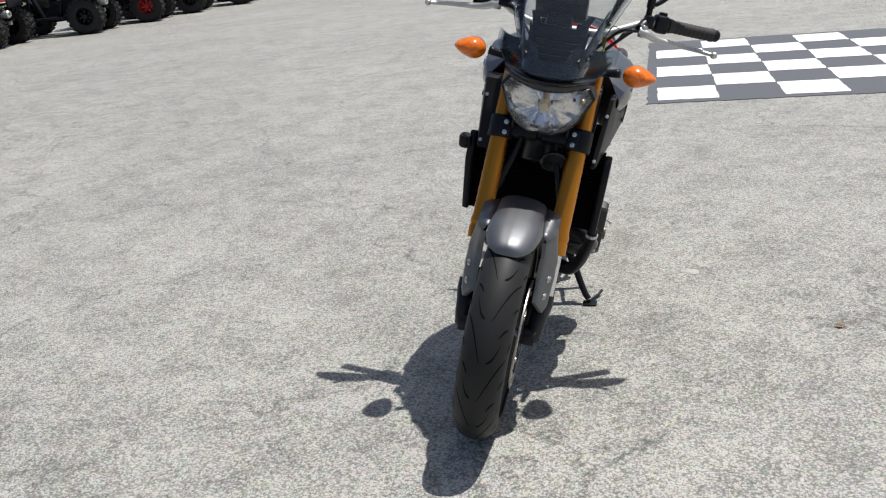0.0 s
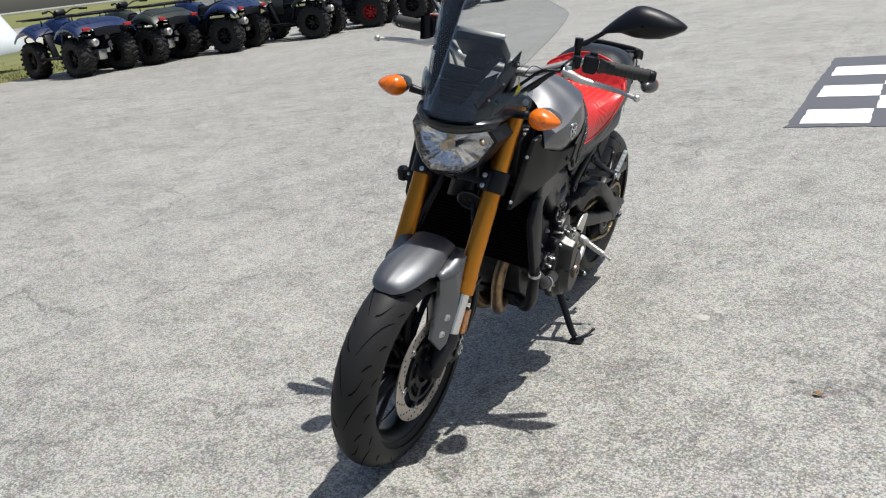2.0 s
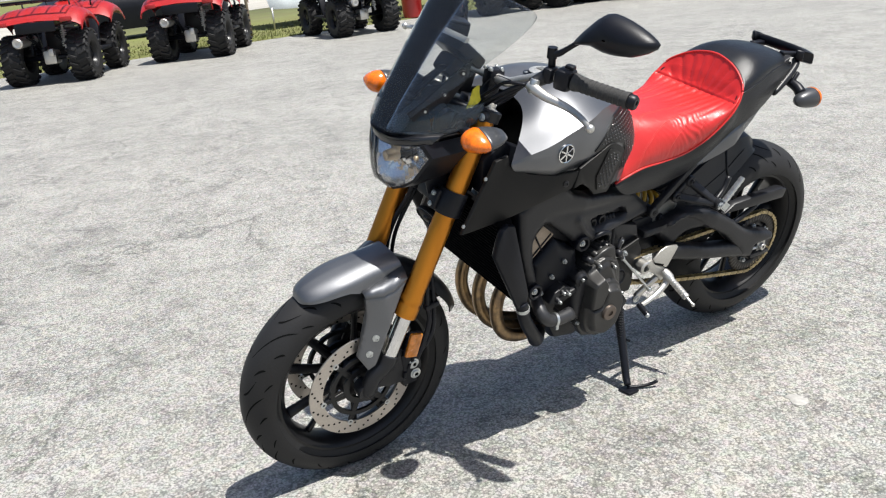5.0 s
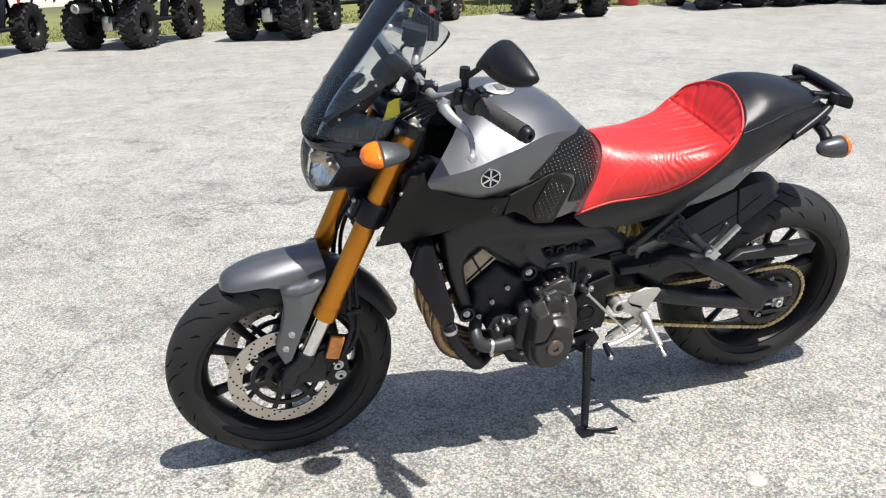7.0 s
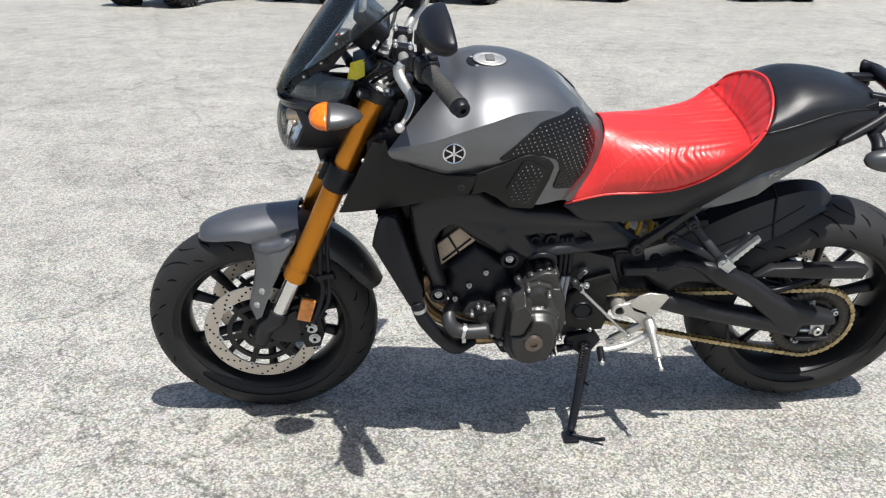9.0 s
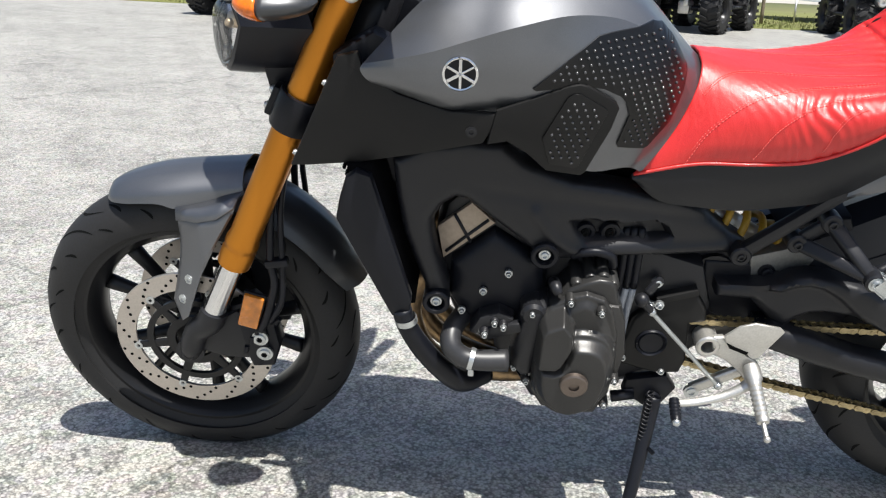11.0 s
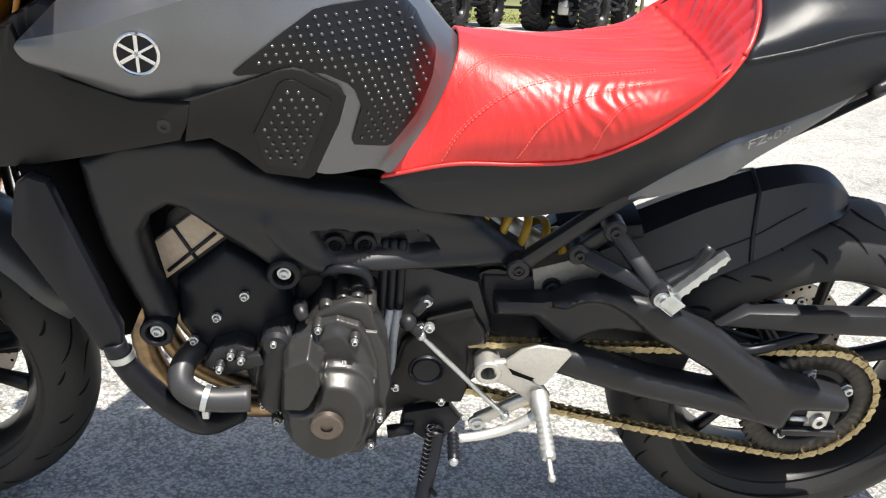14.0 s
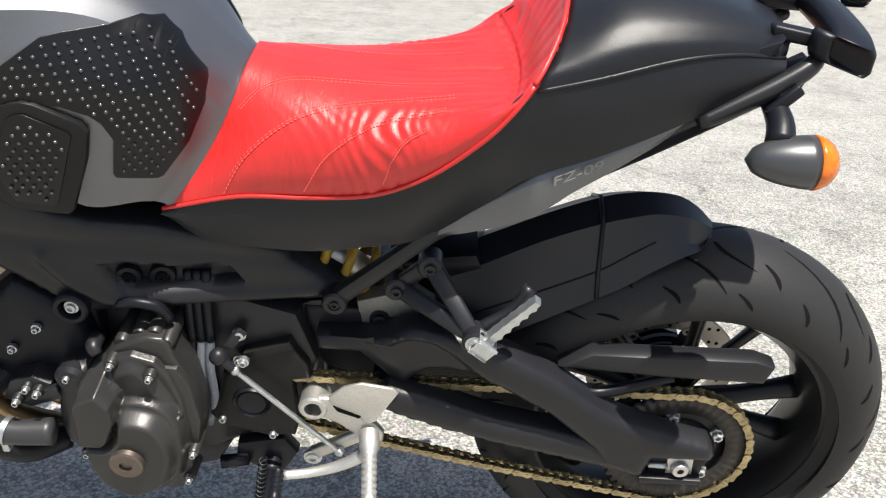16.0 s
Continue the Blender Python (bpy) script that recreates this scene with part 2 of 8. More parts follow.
SMOKE = tinted("smoked_windscreen", (0.13, 0.145, 0.17), 0.93, (0.93, 0.945, 0.945))
CLEAR = tinted("clear_lamp_lens", (0.40, 0.41, 0.43), 0.93, (1, 1, 1))
AMBER_CAP = material("amber_bulb_cap", (0.60, 0.47, 0.32), 0.30, 0.7, 0.1)
MIRROR = material("mirror_glass", (0.9, 0.9, 0.9), 0.02, 1.0, 0.01)


def leather():
    """Red leather with a fine pore grain and soft creases."""
    m = material("red_leather", (0.56, 0.020, 0.018), 0.36, 0, 0.1, 900, 14, bump=0.2, coat=0.22)
    n, l = m.node_tree.nodes, m.node_tree.links
    b = n["Principled BSDF"]
    co, crease, relief = n.new("ShaderNodeTexCoord"), n.new("ShaderNodeTexNoise"), n.new("ShaderNodeBump")
    turn = n.new("ShaderNodeMapping")
    turn.inputs["Rotation"].default_value, turn.inputs["Scale"].default_value = (radians(35), 0, 0), (20, 46, 13)
    crease.inputs["Scale"].default_value, crease.inputs["Detail"].default_value = 1.0, 3
    crease.inputs["Distortion"].default_value = 0.8
    l.new(co.outputs["Object"], turn.inputs[0]), l.new(turn.outputs[0], crease.inputs["Vector"])
    relief.inputs["Strength"].default_value, relief.inputs["Distance"].default_value = 0.3, 0.005
    l.new(crease.outputs["Fac"], relief.inputs["Height"])
    old = b.inputs["Normal"].links[0].from_node
    l.new(old.outputs[0], relief.inputs["Normal"]), l.new(relief.outputs[0], b.inputs["Normal"])
    return m


LEATHER = leather()


# ---- mesh helpers ----
def part(name, bm, mat, parent=None, label="", sharp=0.62):
    """Links a bmesh as one mesh object under a thing or a part."""
    for f in bm.faces:
        f.smooth = True
    for e in bm.edges:
        if len(e.link_faces) == 2 and e.calc_face_angle(0) > sharp:
            e.smooth = False
    data = bpy.data.meshes.new(name)
    bm.to_mesh(data)
    bm.free()
    for one in (mat if isinstance(mat, (list, tuple)) else [mat]):
        data.materials.append(one)
    ob = new(name, data)
    if parent:
        ob.parent = parent
    if label:
        ob["label"] = label
    return ob


def again(src, name, parent, m=None):
    """Another part on the same mesh."""
    ob = new(name, src.data)
    ob.parent = parent
    if m is not None:
        ob.matrix_basis = m
    return ob


def spline(pts, n=6, closed=False):
    pts = [Vector(p) for p in pts]
    count, out = len(pts), []
    for i in range(count if closed else count - 1):
        a = pts[(i - 1) % count] if closed or i else pts[0] * 2 - pts[1]
        b, c = pts[i], pts[(i + 1) % count]
        d = pts[(i + 2) % count] if closed or i + 2 < count else c * 2 - b
        for k in range(n):
            u = k / n
            out.append(0.5 * (2 * b + (c - a) * u + (2 * a - 5 * b + 4 * c - d) * u * u + (3 * b - a - 3 * c + d) * u ** 3))
    return out if closed else out + [pts[-1]]


def bridge(bm, rings, closed=True, caps=True):
    rows = [[bm.verts.new(p) for p in ring] for ring in rings]
    for a, b in zip(rows, rows[1:]):
        count = len(a)
        for i in range(count if closed else count - 1):
            j = (i + 1) % count
            bm.faces.new((a[i], a[j], b[j], b[i]))
    if caps and closed:
        bm.faces.new(rows[0][::-1]), bm.faces.new(rows[-1])
    return rows


def tube(bm, pts, r, seg=12, n=6, smooth=True, flat=1.0, caps=True):
    """A round bar along a bent line; r one radius or one for each point."""
    rs = r if isinstance(r, (list, tuple)) else [r] * len(pts)
    if smooth and len(pts) > 2:
        line = spline([(*p,) for p in pts], n)
        fine = [v.x for v in spline([(a, 0, 0) for a in rs], n)]
    else:
        line, fine = [Vector(p) for p in pts], rs
    rings, side = [], None
    for i, p in enumerate(line):
        d = (line[min(i + 1, len(line) - 1)] - line[max(i - 1, 0)]).normalized()
        if side is None:
            side = d.orthogonal().normalized()
        side = (side - d * side.dot(d)).normalized()
        up = d.cross(side)
        rings.append([p + side * (math.cos(k * math.tau / seg) * fine[i]) + up * (math.sin(k * math.tau / seg) * fine[i] * flat) for k in range(seg)])
    bridge(bm, rings, True, caps)
    return bm


def lathe(bm, prof, origin, axis, seg=48, closed=False):
    """Turns a profile of (radius, height along the axis)."""
    o, a = Vector(origin), Vector(axis).normalized()
    s = a.orthogonal().normalized()
    u = a.cross(s)
    rings = [[o + a * h + (s * math.cos(k * math.tau / seg) + u * math.sin(k * math.tau / seg)) * max(r, 1e-5) for k in range(seg)] for r, h in prof]
    if closed:
        rings.append(rings[0])
    rows = bridge(bm, rings, True, False)
    bmesh.ops.remove_doubles(bm, verts=[v for row in rows for v in row], dist=2e-5)
    return bm


def plate(bm, poly, x0, x1, bev=0.003, steps=2):
    """An outline in (y, z), given depth from x0 to x1, with rounded edges."""
    lo = [bm.verts.new((x0, y, z)) for y, z in poly]
    hi = [bm.verts.new((x1, y, z)) for y, z in poly]
    faces = [bm.faces.new(lo), bm.faces.new(hi[::-1])]
    for i in range(len(poly)):
        j = (i + 1) % len(poly)
        faces.append(bm.faces.new((lo[j], lo[i], hi[i], hi[j])))
    bmesh.ops.recalc_face_normals(bm, faces=faces)
    if bev:
        rim = [e for e in faces[0].edges] + [e for e in faces[1].edges]
        bmesh.ops.bevel(bm, geom=rim, offset=bev, segments=steps, profile=0.5, affect="EDGES", clamp_overlap=True)
    return bm


def box(bm, m, size, bev=0.003, steps=2, taper=1.0):
    """A block of a size at the pose m, with rounded edges; taper narrows its top."""
    made = bmesh.ops.create_cube(bm, size=1.0)["verts"]
    for v in made:
        k = taper if v.co.z > 0 else 1.0
        v.co = m @ Vector((v.co.x * size[0] * k, v.co.y * size[1] * k, v.co.z * size[2]))
    if bev:
        edges = {e for v in made for e in v.link_edges}
        bmesh.ops.bevel(bm, geom=list(edges), offset=bev, segments=steps, profile=0.5, affect="EDGES", clamp_overlap=True)
    return bm


def surface(bm, ctrl, nu=5, nv=5, mirror=True):
    """A smooth skin through rows of control points; with mirror, each row runs from the middle outwards and its twin is added."""
    rows = [spline(row, nv) for row in ctrl]
    cols = [spline(list(col), nu) for col in zip(*rows)]
    grid = [list(r) for r in zip(*cols)]
    if mirror:
        grid = [[Vector((-p.x, p.y, p.z)) for p in r[:0:-1]] + r for r in grid]
    rows = bridge(bm, grid, False, False)
    return rows


def thicken(bm, depth):
    """Gives a skin a thickness inwards, away from its outer side."""
    faces = bm.faces[:]
    bmesh.ops.recalc_face_normals(bm, faces=faces)
    bm.normal_update()
    middle = sum((v.co for v in bm.verts), Vector()) / len(bm.verts)
    if sum(f.normal.dot(f.calc_center_median() - middle) * f.calc_area() for f in faces) < 0:
        bmesh.ops.reverse_faces(bm, faces=faces)
        bm.normal_update()
    inner = {v: bm.verts.new(v.co - v.normal * depth) for v in bm.verts[:]}
    rim = [(e.link_loops[0].vert, e.link_loops[0].link_loop_next.vert) for e in bm.edges if e.is_boundary]
    for f in faces:
        bm.faces.new([inner[v] for v in reversed(f.verts[:])])
    for a, b in rim:
        bm.faces.new((b, a, inner[a], inner[b]))
    return bm


def bolt(bm, at, axis, r=0.006, h=0.006, seg=14):
    """A cap screw with a hexagon socket and a washer flange."""
    a = Vector(axis).normalized()
    lathe(bm, [(0, -0.004), (r * 1.45, -0.004), (r * 1.45, 0.0012), (r, 0.0016), (r, h * 0.85), (r * 0.85, h), (r * 0.55, h), (r * 0.5, h * 0.45), (0, h * 0.45)], at, a, seg)
    return bm


def ring(bm, at, axis, r, thick, seg=24):
    lathe(bm, [(r - thick, -thick), (r + thick, -thick), (r + thick, thick), (r - thick, thick), (r - thick, -thick)], at, axis, seg)
    return bm


def rim_distance(poly, pts):
    """The distance of points from a closed outline."""
    a = np.array(poly, float)
    b = np.roll(a, -1, 0)
    p = np.array(pts, float)[:, None]
    u = np.clip(((p - a) * (b - a)).sum(-1) / np.maximum(((b - a) ** 2).sum(-1), 1e-12), 0, 1)
    return np.sqrt(((p - a - u[..., None] * (b - a)) ** 2).sum(-1)).min(1)


def pillow(poly, face, side, bulge=0.012, soft=0.02, deep=0.03, grid=0.008):
    """A cast piece of an outline in (y, z) whose outer face swells smoothly from its rim; face gives its depth."""
    line = [Vector((y, z)) for y, z in poly]
    rim = []
    for a, b in zip(line, line[1:] + line[:1]):
        n = max(1, round((b - a).length / grid))
        rim += [a.lerp(b, k / n) for k in range(n)]
    lo = [min(p[k] for p in poly) for k in (0, 1)]
    hi = [max(p[k] for p in poly) for k in (0, 1)]
    mids = [(lo[0] + grid * (i + 0.5 * (j % 2)), lo[1] + grid * 0.87 * j) for j in range(int((hi[1] - lo[1]) / grid / 0.87) + 1) for i in range(int((hi[0] - lo[0]) / grid) + 1)]
    mids = [p for p in mids if inside(poly, *p)]
    if mids:
        mids = [p for p, d in zip(mids, rim_distance(poly, mids)) if d > grid * 0.45]
    edges = [(k, (k + 1) % len(rim)) for k in range(len(rim))]
    flat, _, faces, *_ = delaunay_2d_cdt(rim + [Vector(p) for p in mids], edges, [list(range(len(rim)))], 1, 1e-6)
    far = rim_distance(poly, flat)
    bm = bmesh.new()
    outer = []
    for p, d in zip(flat, far):
        k = min(1.0, d / soft)
        outer.append(bm.verts.new((side * (face(p.x, p.y) + bulge * math.sqrt(max(0.0, 1 - (1 - k) ** 2))), p.x, p.y)))
    for f in faces:
        if len(set(f)) == len(f):
            bm.faces.new([outer[k] for k in f])
    for a, b in [e.verts[:] for e in bm.edges if e.is_boundary]:
        c, d = (bm.verts.new((v.co.x - side * deep, v.co.y, v.co.z)) for v in (a, b))
        bm.faces.new((a, b, d, c))
    bmesh.ops.remove_doubles(bm, verts=bm.verts[:], dist=1e-5)
    bmesh.ops.recalc_face_normals(bm, faces=bm.faces[:])
    if sum(f.normal.x * side * f.calc_area() for f in bm.faces) < 0:
        bmesh.ops.reverse_faces(bm, faces=bm.faces[:])
    return bm


def flat_bar(bm, a, b, wide, thick, out, bev=0.003):
    """A flat bar from a to b; wide and thick may each be a pair for its two ends; out is the way its face looks."""
    a, b = Vector(a), Vector(b)
    d = (b - a).normalized()
    n = Vector(out)
    n = (n - d * n.dot(d)).normalized()
    w = d.cross(n)
    ws, ts = (v if isinstance(v, (list, tuple)) else (v, v) for v in (wide, thick))
    rings = [[p + w * (i * ww / 2) + n * (j * tt / 2) for i, j in ((-1, -1), (1, -1), (1, 1), (-1, 1))] for p, ww, tt in ((a, ws[0], ts[0]), (b, ws[1], ts[1]))]
    own = bmesh.new()
    bridge(own, rings)
    bmesh.ops.recalc_face_normals(own, faces=own.faces[:])
    bmesh.ops.bevel(own, geom=own.edges[:], offset=bev, segments=2, profile=0.5, affect="EDGES", clamp_overlap=True)
    new_verts = {v: bm.verts.new(v.co) for v in own.verts}
    for f in own.faces:
        bm.faces.new([new_verts[v] for v in f.verts])
    own.free()
    return bm


def inside(poly, y, z):
    odd = False
    for (y0, z0), (y1, z1) in zip(poly, poly[1:] + poly[:1]):
        if (z0 > z) != (z1 > z) and y < (y1 - y0) * (z - z0) / (z1 - z0) + y0:
            odd = not odd
    return odd


def fresh():
    return bmesh.new()


# ---- the lot and its surroundings ----
def sheet(name, x0, x1, y0, y1, z, mat, label, category, cut=1):
    bm = fresh()
    verts = [[bm.verts.new((x0 + (x1 - x0) * i / cut, y0 + (y1 - y0) * j / cut, z)) for i in range(cut + 1)] for j in range(cut + 1)]
    for j in range(cut):
        for i in range(cut):
            bm.faces.new((verts[j][i], verts[j][i + 1], verts[j + 1][i + 1], verts[j + 1][i]))
    return tagged(part(name, bm, mat), label, category, kind="structure")


sheet("ground", -900, 900, -900, 900, 0.0, ASPHALT, "sun-bleached grey asphalt lot with fine cracks and stains", "ground", 8)


def slab(name, x0, x1, y0, y1, z, mat, label, category, wobble=0.0):
    """A low raised strip with a slightly wandering edge."""
    rnd = random.Random(5)
    bm = fresh()
    steps = 120
    left, right = [], []
    for k in range(steps + 1):
        y = y0 + (y1 - y0) * k / steps
        left.append((x0 + rnd.uniform(-wobble, wobble), y)), right.append((x1 + rnd.uniform(-wobble, wobble), y))
    rings = [[(a, y, -0.02), (a, y, z), (b, y, z), (b, y, -0.02)] for (a, y), (b, _) in zip(left, right)]
    bridge(bm, rings, False, False)
    return tagged(part(name, bm, mat), label, category, kind="structure")


slab("grass_verge", -29.0, -15.0, -70, 110, 0.02, GRASS, "strip of mown grass along the edge of the lot", "grass", 0.14)
slab("road", -62.0, -29.2, -160, 220, 0.012, CONCRETE, "pale concrete road beyond the grass verge", "road", 0.03)
slab("field", -400.0, -62.2, -300, 400, 0.03, GRASS, "grassy field beyond the pale road", "field", 0.3)


def grass_blades():
    rnd = random.Random(11)
    verts, faces = [], []
    for _ in range(34000):
        x, y = -15.0 - abs(rnd.gauss(0, 1.7)) - rnd.uniform(0, 0.5) + 0.25, rnd.uniform(-14, 34)
        h, w, a = rnd.uniform(0.012, 0.05) * rnd.choice((1, 1, 1, 1.7)), rnd.uniform(0.006, 0.016), rnd.uniform(0, math.tau)
        dx, dy = math.cos(a) * w, math.sin(a) * w
        k = len(verts)
        lean = rnd.uniform(-0.04, 0.04)
        verts += [(x - dx, y - dy, 0.015), (x + dx, y + dy, 0.015), (x + lean, y + lean * 0.6, 0.02 + h)]
        faces.append((k, k + 1, k + 2))
    data = bpy.data.meshes.new("grass_blades")
    data.from_pydata(verts, [], faces)
    data.materials.append(material("grass_blade", (0.15, 0.18, 0.048), 0.7, 0, 0.35, 3, 0.7, tint=(0.19, 0.165, 0.062)))
    tagged(new("grass_blades", data), "short tufted grass with dry yellow patches", "grass", kind="stuff")


grass_blades()


def chequered_patch():
    """A painted chequerboard, six by six, on a dark ground."""
    base = fresh()
    rnd = random.Random(31)
    rim = []
    for k in range(160):
        side, u = divmod(k, 40)
        u = u / 40 * 2 - 1
        x, y = [(u, -1), (1, u), (-u, 1), (-1, -u)][side]
        rim.append((x * 1.375 + rnd.uniform(-0.010, 0.012), y * 1.545 + rnd.uniform(-0.010, 0.012)))
    bridge(base, [[(x, y, -0.002) for x, y in rim], [(x, y, 0.004) for x, y in rim]], True, True)
    patch = part("painted_chequerboard", base, PAINT_DARK, sharp=-1)
    tagged(patch, "black and white chequered square painted on asphalt", "road marking")
    patch.matrix_basis = pose(1.67, 5.88, 0.001, 0, 0, 1.3)
    cells = []
    for v in range(3):
        rnd = random.Random(20 + v)
        cell = fresh()
        rim = []
        for k in range(32):
            side, u = divmod(k, 8)
            u = u / 8 * 2 - 1
            x, y = [(u, -1), (1, u), (-u, 1), (-1, -u)][side]
            rim.append((x * 0.214 + rnd.uniform(-0.005, 0.005), y * 0.238 + rnd.uniform(-0.008, 0.008)))
        low = [cell.verts.new((x, y, 0.0)) for x, y in rim]
        top = [cell.verts.new((x, y, 0.002)) for x, y in rim]
        cell.faces.new(top)
        for k in range(32):
            cell.faces.new((low[k], low[(k + 1) % 32], top[(k + 1) % 32], top[k]))
        cells.append(cell)
    first = [part("white_square", c, PAINT_WHITE, patch, sharp=-1) for c in cells]
    used = 0
    for i in range(6):
        for j in range(6):
            if (i + j) % 2 == 0:
                at = pose(-1.0875 + 0.435 * i, -1.2125 + 0.485 * j, 0.004)
                if used < 3:
                    first[used].matrix_basis = at
                else:
                    again(first[used % 3], "white_square", patch, at)
                used += 1


chequered_patch()


def splash(name, at, size, mat, label, category, seed, depth):
    """A thin ragged patch lying on the lot."""
    rnd = random.Random(seed)
    bm = fresh()
    rim = [(math.cos(k * math.tau / 18) * size[0] * rnd.uniform(0.55, 1.1), math.sin(k * math.tau / 18) * size[1] * rnd.uniform(0.55, 1.1)) for k in range(18)]
    bridge(bm, [[(at[0] + x, at[1] + y, 0.0) for x, y in rim], [(at[0] + x * 0.94, at[1] + y * 0.94, depth) for x, y in rim]])
    tagged(part(name, bm, mat), label, category)


PALE_SPLASH = material("dried_pale_splash", (0.40, 0.39, 0.365), 0.9, 0, 0.2, 70, 9, bump=0.4)
splash("dried_splash", (0.583, 1.127), (0.045, 0.03), PALE_SPLASH, "small pale splash dried on the asphalt", "stain", 3, 0.0015)
splash("dried_splash", (1.55, 1.75), (0.028, 0.02), PALE_SPLASH, "small pale splash dried on the asphalt", "stain", 6, 0.0015)


def leaf(at, turn):
    bm = fresh()
    rows = []
    for k in range(7):
        u = k / 6
        half = 0.008 * math.sin(math.pi * (0.06 + 0.9 * u)) ** 0.8
        lift = 0.004 + 0.006 * math.sin(math.pi * u) + 0.004 * u
        rows.append([(-half, 0.028 * u, lift + 0.003), (0, 0.028 * u, lift), (half, 0.028 * u, lift + 0.004)])
    bridge(bm, rows, False, False)
    ob = part("dry_leaf", thicken(bm, 0.0012), material("dry_brown_leaf", (0.26, 0.15, 0.06), 0.7, 0, 0.25, 120, 30))
    tagged(ob, "curled dry brown leaf lying on the asphalt", "leaf")
    ob.matrix_basis = pose(at[0], at[1], -0.002, 0, 0, turn)


leaf((1.05, 0.652), 70)


# ---- quad bikes ----
def knobby_tyre(width, radius, rim):
    bm = fresh()
    w = width / 2
    lathe(bm, [(rim, -w * 0.8), (rim + 0.02, -w * 0.95), (radius * 0.82, -w * 1.02), (radius * 0.94, -w * 0.88), (radius * 0.965, -w * 0.5), (radius * 0.97, 0),
               (radius * 0.965, w * 0.5), (radius * 0.94, w * 0.88), (radius * 0.82, w * 1.02), (rim + 0.02, w * 0.95), (rim, w * 0.8)], (0, 0, 0), (1, 0, 0), 40)
    for k in range(20):
        a = k * math.tau / 20
        for s, off in ((-1, 0), (1, 0.5)):
            b = a + off * math.tau / 20
            turn = Matrix.Rotation(b, 4, "X")
            box(bm, turn @ pose(s * w * 0.47, 0, radius * 0.975, 0, 0, s * 24), (w * 0.82, 0.034, 0.034), 0.004, 1)
            box(bm, turn @ pose(s * w * 0.93, 0, radius * 0.91, 0, s * 40, 0), (0.03, 0.038, 0.05), 0.004, 1)
    return bm


def quad_rim(width, rim):
    """A dished pressed-steel rim with its hub, turned in one piece."""
    bm = fresh()
    w = width / 2
    lathe(bm, [(0, w * 0.62), (0.045, w * 0.62), (0.055, w * 0.5), (0.058, w * 0.12), (rim - 0.03, -w * 0.05), (rim - 0.016, w * 0.3), (rim - 0.012, w * 0.6), (rim + 0.012, w * 0.86), (rim + 0.004, w * 0.82),
               (rim - 0.006, w * 0.5), (rim - 0.014, 0), (rim - 0.006, -w * 0.6), (rim + 0.012, -w * 0.86)], (0, 0, 0), (1, 0, 0), 32)
    return bm


def quad_spoke(width, rim):
    bm = fresh()
    w = width / 2
    bridge(bm, [[(w * 0.45 - 0.012, -0.02, 0.045), (w * 0.45 + 0.006, -0.014, 0.045), (w * 0.45 + 0.006, 0.014, 0.045), (w * 0.45 - 0.012, 0.02, 0.045)],
                [(w * 0.42 - 0.012, -0.030, rim - 0.014), (w * 0.42 + 0.006, -0.022, rim - 0.014), (w * 0.42 + 0.006, 0.022, rim - 0.014), (w * 0.42 - 0.012, 0.030, rim - 0.014)]])
    return bm


def stored(name, bm, mat):
    ob = part(name, bm, mat)
    data = ob.data
    bpy.data.objects.remove(ob)
    return data


KNOB_DATA = [stored("tyre", knobby_tyre(w, 0.325, 0.155), RUBBER) for w in (0.26, 0.21)]
HUB_DATA = [stored("rim", quad_rim(w, 0.155), WHEEL) for w in (0.26, 0.21)]
SPOKE_DATA = [stored("spoke", quad_spoke(w, 0.155), WHEEL) for w in (0.26, 0.21)]
RED_DATA = [stored("rim", quad_rim(0.24, 0.155), RED_PLASTIC), stored("spoke", quad_spoke(0.24, 0.155), RED_PLASTIC)]


